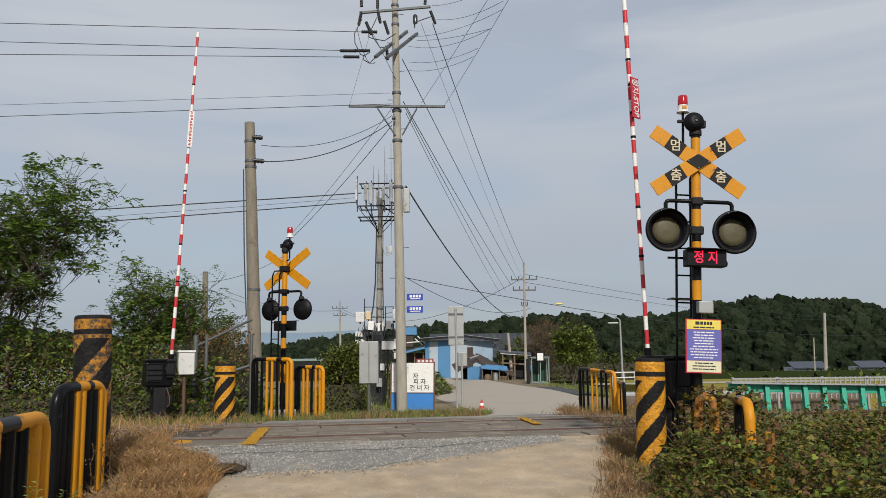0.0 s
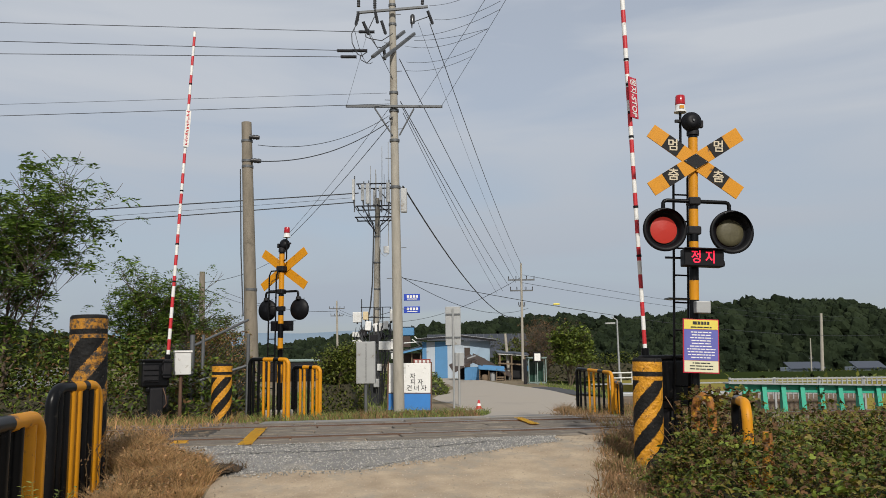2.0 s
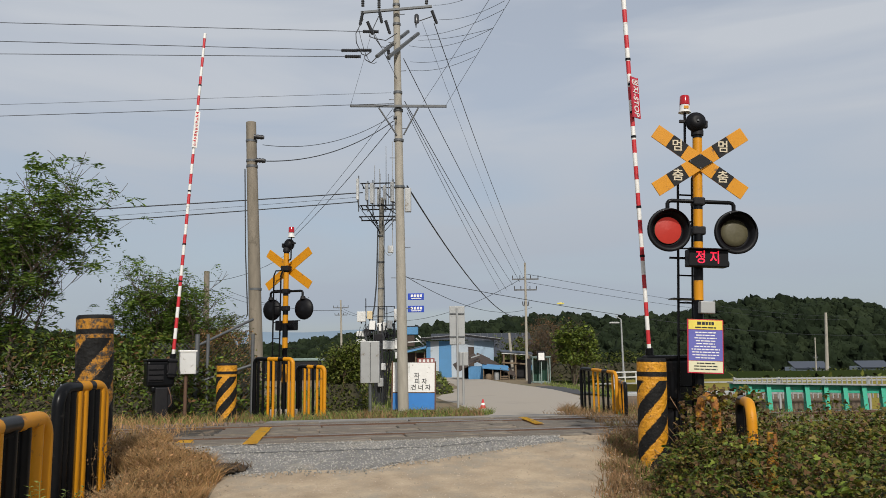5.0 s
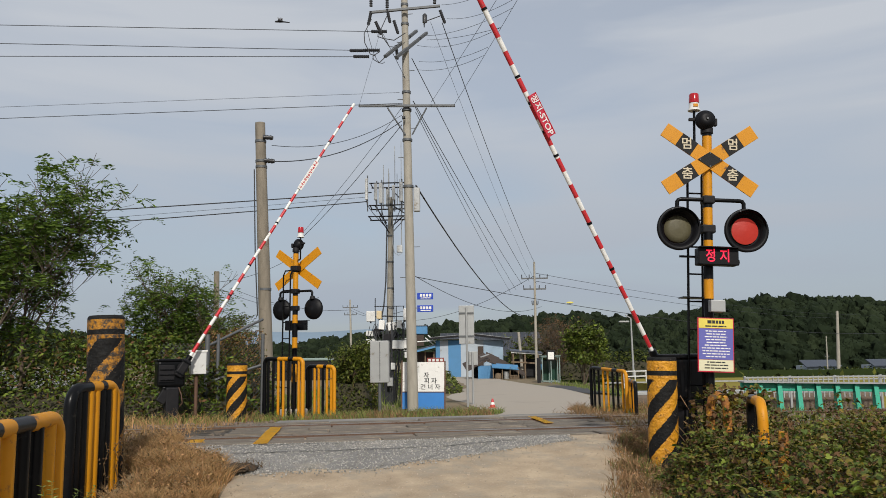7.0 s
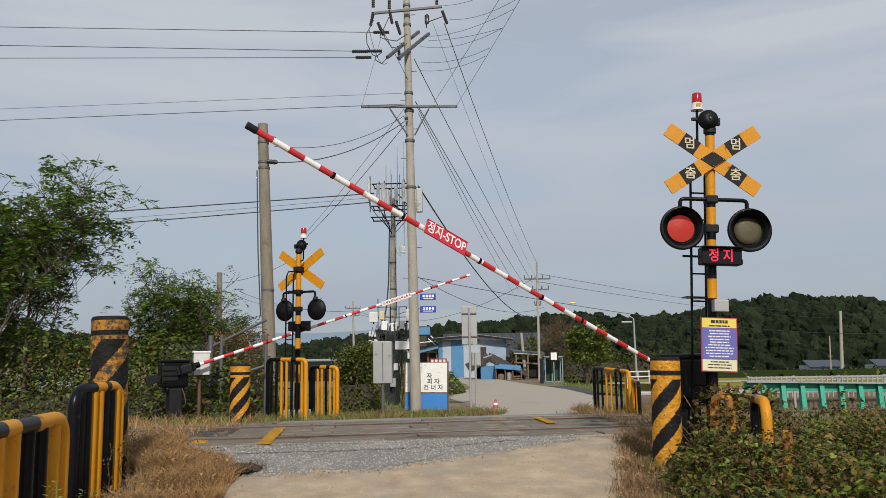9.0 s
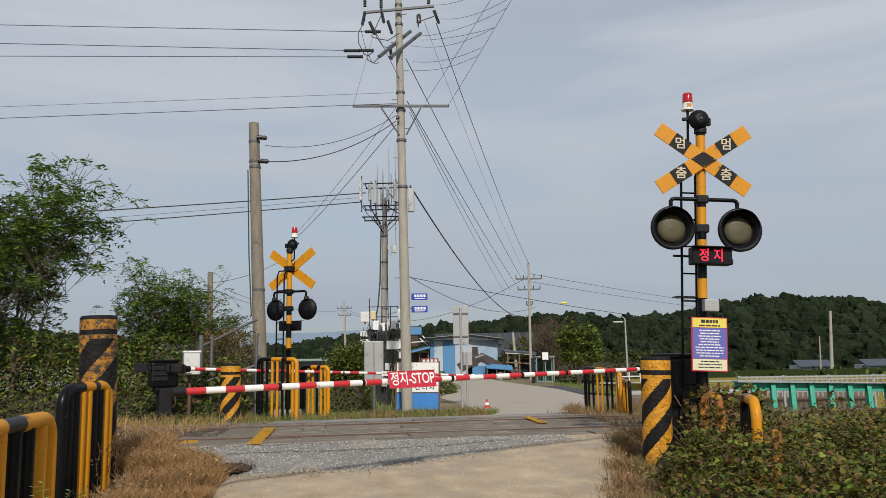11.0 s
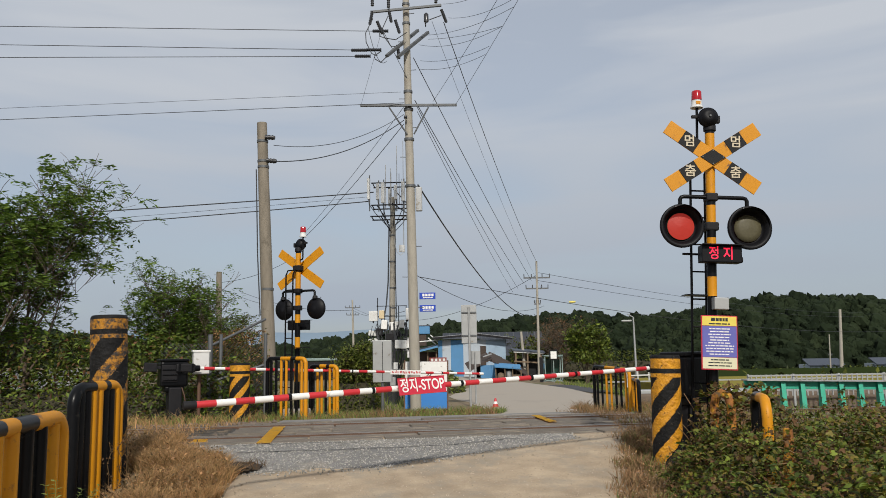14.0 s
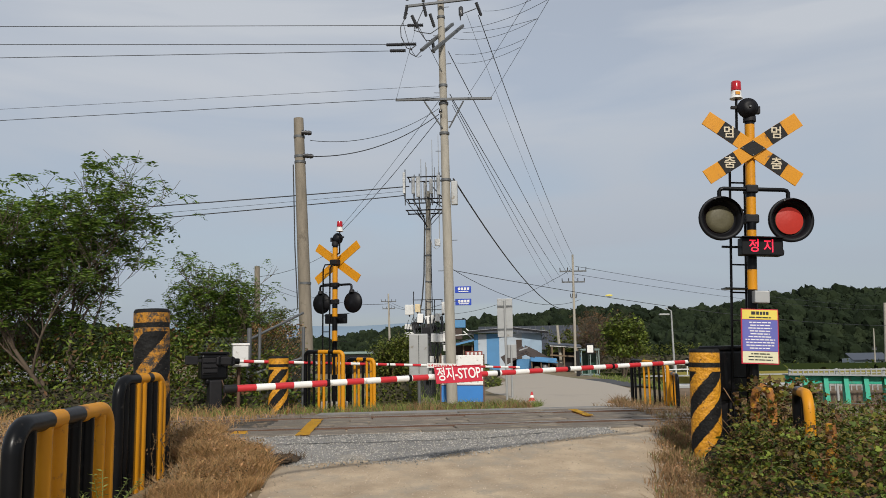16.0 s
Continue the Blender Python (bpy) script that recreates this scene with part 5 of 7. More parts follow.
def make_house():
    t = thing("farmhouse", Matrix.Translation((1.30, 60.00, -0.55)), "low pale blue and white farm building with grey roof", "house")
    part("core_wall", box(B(), 4.9, 3.8, 2.75, -0.21, 2.15, 1.375), m_wall_white, t)
    for x0, x1, mt, lb in ((-2.71, -2.40, m_wall_blue, "bright blue cladding"), (-2.40, -1.78, m_wall_white, ""), (-1.78, -0.85, m_wall_blue, "bright blue cladding"), (-0.85, 0.40, m_wall_white, ""), (0.84, 2.29, m_wall_pale, "pale blue cladding")):
        part("cladding", ribbed_wall(B(), x0, x1, 0.16, 0.0, 2.82), mt, t, lb)
    part("door", box(B(), 0.40, 0.08, 2.35, 0.62, 0.20, 1.18), m_roof_brown, t, "dark narrow door")
    part("door_head", box(B(), 0.44, 0.07, 0.46, 0.62, 0.19, 2.59), m_wall_white, t)
    for x0, z0, x1, z1 in ((-3.1, 3.0, 0.2, 3.22), (0.2, 3.22, 2.75, 2.88)):
        an = pose(0, 0, 0, 0, -math.degrees(math.atan2(z1 - z0, x1 - x0)), 0)
        ln = math.hypot(x1 - x0, z1 - z0)
        r = part("roof_slope", box(B(), ln, 5.0, 0.05, (x0 + x1) / 2, 1.9, (z0 + z1) / 2 + 0.04, rot=an), m_roof_pale, t, "shallow pale metal roof")
        part("fascia", box(B(), ln, 0.05, 0.13, (x0 + x1) / 2, -0.62, (z0 + z1) / 2 - 0.03, rot=an), m_dark, r)
        part("soffit", box(B(), ln - 0.05, 0.7, 0.03, (x0 + x1) / 2, -0.25, (z0 + z1) / 2 - 0.08, rot=an), m_dark, r)
    # open lean-to with a blue eave, roof tank and pale pipes
    part("lean_to_wall", box(B(), 1.5, 0.2, 2.0, -3.45, 2.6, 1.0), m_roof_brown, t)
    for x in (-4.25, -3.5, -2.85):
        part("lean_to_post", box(B(), 0.09, 0.09, 2.05, x, 0.2, 1.02), m_wood, t)
    part("lean_to_roof", box(B(), 1.75, 3.2, 0.07, -3.55, 1.2, 2.30, rot=pose(0, 0, 0, 3, -13, 0)), m_roof_grey, t)
    part("blue_eave", box(B(), 1.7, 0.06, 0.14, -3.55, -0.45, 2.18, rot=pose(0, 0, 0, 0, -13, 0)), m_wall_blue, t)
    part("stored_goods", box(B(), 0.9, 0.8, 0.8, -3.4, 1.0, 0.4, bev=0.08), m_dark, t)
    part("tank_stand", box(B(), 0.72, 1.0, 0.85, -4.0, 1.9, 2.90), m_roof_brown, t)
    part("water_tank", box(B(), 0.95, 1.2, 0.62, -3.85, 1.9, 3.65, bev=0.05), m_wall_blue, t, "bright blue roof tank")
    part("tank_rim", box(B(), 1.02, 1.28, 0.06, -3.85, 1.9, 3.98, bev=0.02), m_roof_grey, t)
    for a, b in (((-3.3, 0.9, 3.25), (-2.7, 0.6, 2.65)), ((-3.5, 0.9, 3.05), (-2.9, 0.6, 2.55)), ((-4.1, 0.4, 2.75), (-2.6, 0.4, 2.85))):
        part("pipe", cyl(B(), a, b, 0.045, seg=8), m_lightgrey, t)


def make_sheds():
    t = thing("shed", Matrix.Translation((2.75, 54.00, -0.47)), "ramshackle blue shed with a brown pitched roof", "shed", "sheds")
    part("wall", ribbed_wall(B(), -1.22, -0.25, 0.2, 0.0, 0.92, 0.1), m_wall_blue, t, "blue sheet wall")
    part("back_wall", box(B(), 3.0, 0.1, 0.9, -0.05, 2.5, 0.45), m_dark, t)
    rng = random.Random(12)
    # roof of overlapping old sheets, some slipped
    for a, za, b, zb, n in ((-2.1, 0.80, -0.62, 1.52, 4), (-0.66, 1.55, 1.9, 0.42, 6)):
        for k in range(n):
            f0, f1 = k / n, (k + 1.15) / n
            x0, x1, z0, z1 = a + (b - a) * f0, a + (b - a) * f1, za + (zb - za) * f0, za + (zb - za) * f1
            an = pose(0, 0, 0, 12 + rng.uniform(-3, 3), -math.degrees(math.atan2(z1 - z0, x1 - x0)), rng.uniform(-4, 4))
            part("roof_sheet", box(B(), math.hypot(x1 - x0, z1 - z0), 2.6, 0.05, (x0 + x1) / 2, 1.2, (z0 + z1) / 2 + 0.012 * (k % 2), rot=an), m_roof_brown, t)
    part("ridge_sheet", box(B(), 0.6, 0.3, 0.03, -0.75, 0.1, 1.58, rot=pose(0, 0, 0, 10, -18, 0)), m_grey, t, "pale patched ridge sheet")
    part("awning", box(B(), 1.75, 1.1, 0.05, 0.55, -0.35, 0.86, rot=pose(0, 0, 0, 14, 5, 0)), m_wall_blue, t, "blue awning sheet")
    for x in (-0.25, 0.35, 0.85, 1.4):
        part("prop", box(B(), 0.06, 0.06, 0.8, x, -0.75, 0.4, rot=pose(0, 0, 0, 0, rng.uniform(-3, 3), 0)), m_wood, t)
    for k in range(10):
        part("firewood", cyl(B(), (0.95 + 0.1 * (k % 5), -0.6, 0.10 + 0.14 * (k // 5)), (0.97 + 0.1 * (k % 5), 0.3, 0.11 + 0.14 * (k // 5)), 0.055, seg=8), m_wood, t)
    part("drum", cyl(B(), (0.62, -0.45, 0.0), (0.62, -0.45, 0.55), 0.17, seg=14), m_grey, t, "dented grey drum")
    part("sack", lathe(B(), [(0, 0), (0.2, 0.02), (0.24, 0.2), (0.18, 0.4), (0.0, 0.46)], 12, "Z", (0.1, -0.4, 0.0)), m_wood, t)
    # bare timber frame beside it
    f = thing("timber_frame", Matrix.Translation((4.0, 55.50, -0.5)), "open timber frame of a half-built shed", "shed", "sheds")
    for x in (0.0, 0.8, 1.7):
        for y in (0.0, 1.2):
            part("post", box(B(), 0.10, 0.10, 1.9 - 0.15 * x, x, y, 0.95 - 0.075 * x), m_wood, f)
    for z in (1.1, 1.75):
        part("beam", box(B(), 2.1, 0.09, 0.10, 0.9, -0.08, z, rot=pose(0, 0, 0, 0, 4, 0)), m_lightgrey if z > 1.5 else m_wood, f)
    part("roof_board", box(B(), 2.2, 1.6, 0.06, 0.9, 0.6, 1.88, rot=pose(0, 0, 0, 5, 5, 0)), m_roof_grey, f)
    part("back_board", box(B(), 1.8, 0.05, 1.3, 0.85, 1.3, 0.7), m_dark, f)


def make_solar():
    t = thing("solar_array", Matrix.Translation((3.36, 68.00, -0.80)), "rows of dark solar panels on a steel frame", "solar panels")
    rot = pose(0, 0, 0, 32, 0, 0)
    pb = B()
    box(pb, 0.6, 1.0, 0.04)
    fb = B()
    for x in (-0.295, 0.295):
        box(fb, 0.025, 1.02, 0.05, x, 0, 0.004)
    for y in (-0.495, 0.495):
        box(fb, 0.6, 0.025, 0.05, 0, y, 0.004)
    first, rim = part("panel", pb, m_solar, t), part("panel_rim", fb, m_steel, t)
    k = 0
    for i in range(-5, 9):
        for j in range(4):
            if i < 0 and j < 3:
                continue
            m = pose(-1.2 + 0.62 * i + 0.12 * (3 - j), 0.87 * j, 2.12 + 0.50 * j) @ rot
            a, b = (first, rim) if k == 0 else (new("panel", first.data), new("panel_rim", rim.data))
            a.parent = b.parent = t
            a.matrix_basis = b.matrix_basis = m
            k += 1
    for i in range(5):
        x = -1.2 + 1.15 * i
        part("frame_rail", box(B(), 0.06, 3.6, 0.07, x, 1.3, 2.85, rot=rot), m_steel, t)
        part("leg", box(B(), 0.09, 0.09, 2.2, x, 0.2, 1.1), m_steel, t)
        part("leg", box(B(), 0.09, 0.09, 3.6, x, 2.6, 1.8), m_steel, t)


def make_shelter():
    o = Vector((5.32, 45.00, -0.46))
    t = thing("bus_shelter", Matrix.Translation(o), "small green framed glass bus shelter by the road", "bus shelter")
    k = 45.2 / 1426
    W, H = 30 * k, 46 * k
    for x in (-W / 2, 0.0, W / 2):
        for y in (0, 0.9):
            part("post", box(B(), 0.05, 0.05, H, x, y, H / 2), m_frame, t)
    for z in (0.12, H):
        part("rail", box(B(), W + 0.06, 0.05, 0.05, 0, 0, z), m_frame, t)
        part("rail", box(B(), W + 0.06, 0.05, 0.05, 0, 0.9, z), m_frame, t)
    part("roof", box(B(), W + 0.12, 1.05, 0.05, 0, 0.45, H + 0.05), m_frame, t)
    part("pane", box(B(), W - 0.1, 0.02, H - 0.3, 0, 0.9, H / 2), m_glass, t)
    part("side_pane", box(B(), 0.02, 0.8, H - 0.3, -W / 2, 0.45, H / 2), m_glass, t)
    part("sign_frame", box(B(), 0.46, 0.10, 0.56, 0.0, -0.06, H + 0.08, bev=0.02), m_dark, t)
    part("white_sign", box(B(), 0.33, 0.02, 0.40, 0.0, -0.125, H + 0.07), m_white, t)
    n = thing("notice_panel", Matrix.Translation((4.53, 44.00, -0.48)), "narrow dark panel beside the shelter", "sign board")
    part("panel", box(B(), 0.16, 0.3, 1.45, 0, 0, 0.72, bev=0.01), m_dark, n)


make_house()
make_sheds()
make_solar()
make_shelter()
t = thing("shop_sign", Matrix.Translation((-1.08, 45.00, 0.79)), "small dark red sign with pale marks", "sign board")
part("post", box(B(), 0.06, 0.06, 1.7, 0, 0.06, -0.75), m_dark, t)
part("plate", box(B(), 0.95, 0.05, 0.26, 0, 0, 0.12), mat("dark_red_sheet", (0.22, 0.04, 0.03), 0.6, bump=0), t)
for i in range(4):
    part("text_bar", box(B(), 0.14, 0.01, 0.14, -0.33 + 0.22 * i, -0.03, 0.12), m_lightgrey, t)


# ---- green bridge parapet ----
def make_parapet():
    o = Vector((4.85, 13.50, -0.04))
    t = thing("bridge_parapet", Matrix.Translation(o) @ pose(0, 0, 0, 0, 1.4, 2.2), "green steel bridge parapet with ribbed uprights", "bridge railing")
    part("top_beam", box(B(), 7.2, 0.05, 0.13, 3.5, 0.02, 0.60, bev=0.006), m_green, t)
    part("cap_plate", box(B(), 7.2, 0.26, 0.02, 3.5, 0, 0.677), m_grey, t, "pale weathered cap plate")
    part("bottom_beam", box(B(), 7.2, 0.14, 0.08, 3.5, 0, -0.24, bev=0.01), m_green, t)
    for i in range(22):
        bm = B()
        vs = []
        for y0, z in ((-0.18, -0.22), (-0.05, 0.665)):
            vs.append([bm.verts.new((x, y, z)) for x, y in ((-0.022, y0), (0.022, y0), (0.022, 0.03), (-0.022, 0.03))])
        for k in range(4):
            bm.faces.new((vs[0][k], vs[0][(k + 1) % 4], vs[1][(k + 1) % 4], vs[1][k]))
        bm.faces.new(vs[0][::-1])
        bm.faces.new(vs[1])
        u = part("upright", bm, m_green, t)
        u.matrix_basis = pose(0.2 + 0.325 * i, 0, 0)
        flange = box(B(), 0.075, 0.016, 0.89, 0, -0.118, 0.222, rot=pose(0, 0, 0, -8.3, 0, 0))
        part("flange", flange, m_green, u)
    for z in (0.14, 0.22):
        part("rail", cyl(B(), (0, 0.2, z), (7.0, 0.2, z), 0.028, seg=8), m_rust, t)
    # cream picket railing on the far side of the bridge
    f = thing("picket_railing", Matrix.Translation((6.2, 16.2, 0.0)), "low cream picket railing beyond the bridge", "fence")
    for z in (0.42, 0.62):
        part("rail", box(B(), 3.5, 0.03, 0.03, 1.33, 0, z), m_grey, f)
    for x in (-0.4, 0.5, 1.4, 2.3, 3.05):
        part("post", box(B(), 0.04, 0.04, 1.3, x, 0.03, 0.0), m_grey, f)
    for i in range(34):
        part("picket", box(B(), 0.022, 0.02, 0.42, -0.35 + 0.1 * i, 0, 0.43), m_grey, f)


make_parapet()
wl = thing("retaining_bank", pose(6.3, 17.5, -0.6), "brown stony bank wall behind the bridge", "wall", kind="structure")
part("coping", box(B(), 5.1, 0.5, 0.07, 0, -0.3, 0.90, bev=0.01), m_grey, wl, "pale concrete coping")
part("bank", box(B(), 5.1, 1.2, 1.25, 0, 0, 0.24, bev=0.05), mat("stony_bank", (0.15, 0.115, 0.085), 0.95, col2=(0.08, 0.06, 0.05), scale=3, bump=0.8), wl)
m_field = mat("ripe_rice_field", (0.22, 0.18, 0.05), 1.0, spec=0.0, col2=(0.26, 0.24, 0.06), scale=0.6, bump=0.3, fine=8)
m_fieldgreen = mat("green_crop_field", (0.032, 0.044, 0.014), 1.0, spec=0.0, col2=(0.02, 0.03, 0.01), scale=0.6, bump=0.3, fine=8)
for (x0, x1, y0, y1, z, mt, lb) in ((9, 75, 24, 46, -0.55, m_field, "yellow ripening rice field"), (8, 90, 50, 92, -1.2, m_fieldgreen, "green field strip below the hill"), (14, 70, 95, 125, -1.9, m_fieldgreen, "distant green field strip")):
    bm = B()
    box(bm, x1 - x0, y1 - y0, 0.5, (x0 + x1) / 2, (y0 + y1) / 2, z)
    tagged(part("field", bm, mt), lb, "field", kind="structure")
# pale rails and greenhouse frames beyond the far guard
t = thing("farm_rail", Matrix.Translation((8.29, 40.00, -0.30)), "pale pipe rail along the field edge", "fence")
for z in (0.55, 0.3):
    part("rail", cyl(B(), (0, 0, z), (5.0, 2.0, z), 0.035, seg=8), m_lightgrey, t)
for i in range(9):
    part("post", cyl(B(), (0.6 * i, 0.24 * i, -0.3), (0.6 * i, 0.24 * i, 0.6), 0.03, seg=8), m_lightgrey, t)
t = thing("low_white_wall", Matrix.Translation((9.07, 38.00, -0.14)), "long low white concrete kerb beside the fields", "wall")
part("wall", box(B(), 26, 0.2, 0.06, 11, 1.5, -0.1, rot=pose(0, 0, 0, 0, 0, 4)), m_grey, t)
t = thing("greenhouse", Matrix.Translation((-11.14, 60.00, 0.92)), "green netted greenhouse roof beyond the hedge", "greenhouse")
part("roof", box(B(), 5.5, 3, 0.18, 0, 0, 0.1, bev=0.04), m_frame, t)
part("frame", box(B(), 5.3, 2.8, 1.3, 0, 0, -0.7), m_dark, t)
t = thing("greenhouse", Matrix.Translation((-19.44, 40.00, 0.72)), "long pale plastic greenhouse behind the trees", "greenhouse")
bm = B()
n = 10
prev = None
for x in (-7, 1.5):
    ring = [bm.verts.new((x, 2.2 * math.cos(math.pi * k / n), 1.25 * math.sin(math.pi * k / n) - 1.2)) for k in range(n + 1)]
    if prev:
        for k in range(n):
            bm.faces.new((prev[k], prev[k + 1], ring[k + 1], ring[k]))
    prev = ring
bmesh.ops.solidify(bm, geom=bm.faces[:], thickness=0.03)
part("plastic_cover", bm, m_grey, t)
for x, w, col in ((1425, 4.8, m_roof_grey), (1535, 4.0, m_wall_white)):
    o = Vector((55.33, 125.00, -2.40)) + Vector(((x - 1425) * 0.088, 0, 0))
    t = thing("distant_house", Matrix.Translation(o), "small farm house at the foot of the wooded hill", "house", "distant houses")
    part("wall", box(B(), w, 4, 1.6, 0, 0, 0.5), m_wall_white, t)
    bm = B()
    box(bm, w + 0.6, 2.6, 0.15, 0, -1.2, 1.6, rot=pose(0, 0, 0, 22, 0, 0))
    part("roof", bm, m_roof_grey, t)


# ---- plants ----
def blades(name, spots, hgt, wid, lean, material, label, category, seed, parent=None):
    """Grass: each blade is a bent, tapering strip."""
    rng = np.random.default_rng(seed)
    P = np.array(spots)
    n = len(P)
    clump = (np.sin(P[:, 0] * 7.1 + 2.0 * np.sin(P[:, 1] * 5.3)) + np.sin(P[:, 1] * 8.7 + 1.5 * np.sin(P[:, 0] * 4.1)) + 2) / 4
    h = hgt * rng.uniform(0.35, 1.1, n) * (0.45 + 0.95 * clump)
    a = rng.uniform(0, 2 * np.pi, n)
    l = lean * rng.uniform(0.2, 1.3, n) * h
    w = wid * rng.uniform(0.6, 1.3, n)
    b = rng.uniform(0, 2 * np.pi, n)
    side = np.stack([np.cos(b), np.sin(b), 0 * b], 1) * w[:, None]
    out = np.stack([np.cos(a), np.sin(a), 0 * a], 1)
    up = np.array([0, 0, 1.0])
    lv = []
    for f, g, q in ((0, 0, 1.0), (0.55, 0.3, 0.8), (0.95, 1.0, 0.0)):
        c = P + up * (h * f)[:, None] + out * (l * g)[:, None]
        lv.append((c - side * q / 2, c + side * q / 2))
    V = np.stack([lv[0][0], lv[0][1], lv[1][0], lv[1][1], lv[2][0]], 1).reshape(-1, 3)
    i = np.arange(n) * 5
    faces = [tuple(f) for f in np.stack([i, i + 1, i + 3, i + 2], 1)] + [tuple(f) for f in np.stack([i + 2, i + 3, i + 4], 1)]
    me = bpy.data.meshes.new(name)
    me.from_pydata(V.tolist(), [], [tuple(int(q) for q in f) for f in faces])
    me.materials.append(material)
    ob = new(name, me)
    if parent:
        ob.parent = parent
        return tagged(ob, kind="stuff")
    return tagged(ob, label, category, kind="stuff")


DIAMOND = [(0, 0, 0), (0.26, 0.42, 0.05), (0, 1, -0.08), (-0.26, 0.42, 0.05)]
OVATE = [(0, 0, 0), (0.24, 0.22, 0.03), (0.27, 0.5, 0.04), (0.14, 0.8, 0), (0, 1.05, -0.1), (-0.14, 0.8, 0), (-0.27, 0.5, 0.04), (-0.24, 0.22, 0.03)]
NARROW = [(0, 0, 0), (0.17, 0.45, 0.04), (0, 1, -0.08), (-0.17, 0.45, 0.04)]
LOBED = [(0, 0, 0), (0.30, 0.02, 0.02), (0.52, 0.38, -0.05), (0.24, 0.46, 0.04), (0.27, 0.80, 0), (0, 1.05, -0.1), (-0.27, 0.80, 0), (-0.24, 0.46, 0.04), (-0.52, 0.38, -0.05), (-0.30, 0.02, 0.02)]


def leaves(name, C, D, size, shape, material, seed, parent=None, spread=1.0, droop=0.0):
    """Leaves at C growing along D; each is one small bent polygon of its own turn and size."""
    rng = np.random.default_rng(seed)
    C, D = np.asarray(C, float), np.asarray(D, float)
    n = len(C)
    D = D + rng.normal(0, spread, (n, 3)) * 0.6
    D[:, 2] -= droop
    D /= np.linalg.norm(D, axis=1)[:, None] + 1e-9
    U = rng.normal(0, 0.5, (n, 3)) + np.array([0, 0, 1.0])
    S = np.cross(D, U)
    S /= np.linalg.norm(S, axis=1)[:, None] + 1e-9
    Nn = np.cross(S, D)
    s = size * rng.uniform(0.55, 1.25, n)
    k = len(shape)
    V = np.concatenate([(C + s[:, None] * (S * x + D * y + Nn * z))[:, None] for x, y, z in shape], 1).reshape(-1, 3)
    base = np.arange(n)[:, None] * k + np.arange(k)[None]
    me = bpy.data.meshes.new(name)
    me.from_pydata(V.tolist(), [], base.tolist())
    for m in (material if isinstance(material, list) else [material]):
        me.materials.append(m)
    if isinstance(material, list):
        me.polygons.foreach_set("material_index", rng.integers(0, len(material), n).astype(np.int32))
    ob = new(name, me)
    if parent:
        ob.parent = parent
    return tagged(ob, kind="stuff")


m_leaf = mat("locust_leaf", (0.115, 0.185, 0.028), 0.5, col2=(0.075, 0.13, 0.02), scale=2, island=0.5, bump=0, trans=0.35, spec=0.3)
m_bright = mat("bright_green_leaf", (0.145, 0.195, 0.03), 0.6, col2=(0.10, 0.15, 0.024), scale=2, island=0.5, bump=0, trans=0.22, spec=0.25)
m_leaf2 = mat("shrub_leaf", (0.078, 0.105, 0.016), 0.55, col2=(0.088, 0.094, 0.017), scale=2, island=0.6, bump=0, trans=0.18, spec=0.25)
m_vine = mat("vine_leaf", (0.070, 0.080, 0.010), 0.6, col2=(0.038, 0.055, 0.008), scale=3, island=0.8, bump=0, trans=0.2, spec=0.25)
m_vine_g = mat("fresh_vine_leaf", (0.088, 0.12, 0.017), 0.55, col2=(0.06, 0.09, 0.012), scale=3, island=0.5, bump=0, trans=0.25, spec=0.3)
m_vine_y = mat("yellowing_vine_leaf", (0.175, 0.14, 0.016), 0.6, col2=(0.14, 0.12, 0.018), scale=3, island=0.4, bump=0, trans=0.25)
m_vine_b = mat("browned_vine_leaf", (0.11, 0.06, 0.02), 0.85, col2=(0.075, 0.042, 0.015), scale=3, island=0.4, bump=0, trans=0.15)
m_dry = mat("dry_grass", (0.40, 0.245, 0.10), 0.8, col2=(0.27, 0.155, 0.06), scale=2, island=0.45, bump=0, trans=0.2)
m_dryred = mat("reddish_dry_weed", (0.25, 0.155, 0.07), 0.85, col2=(0.16, 0.10, 0.045), scale=2, island=0.45, bump=0, trans=0.15)
m_grass = mat("verge_grass", (0.13, 0.18, 0.035), 0.7, col2=(0.19, 0.19, 0.05), scale=1.4, island=0.5, bump=0, trans=0.25)
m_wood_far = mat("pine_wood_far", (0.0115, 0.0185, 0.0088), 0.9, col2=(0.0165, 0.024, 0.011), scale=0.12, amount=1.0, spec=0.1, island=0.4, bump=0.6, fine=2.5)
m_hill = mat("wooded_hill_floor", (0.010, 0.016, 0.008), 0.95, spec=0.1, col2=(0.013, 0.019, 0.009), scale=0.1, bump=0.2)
# the haze of distance is painted into this ridge's pale blue base colour
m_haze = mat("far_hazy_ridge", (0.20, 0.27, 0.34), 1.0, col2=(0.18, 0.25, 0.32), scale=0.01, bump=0)


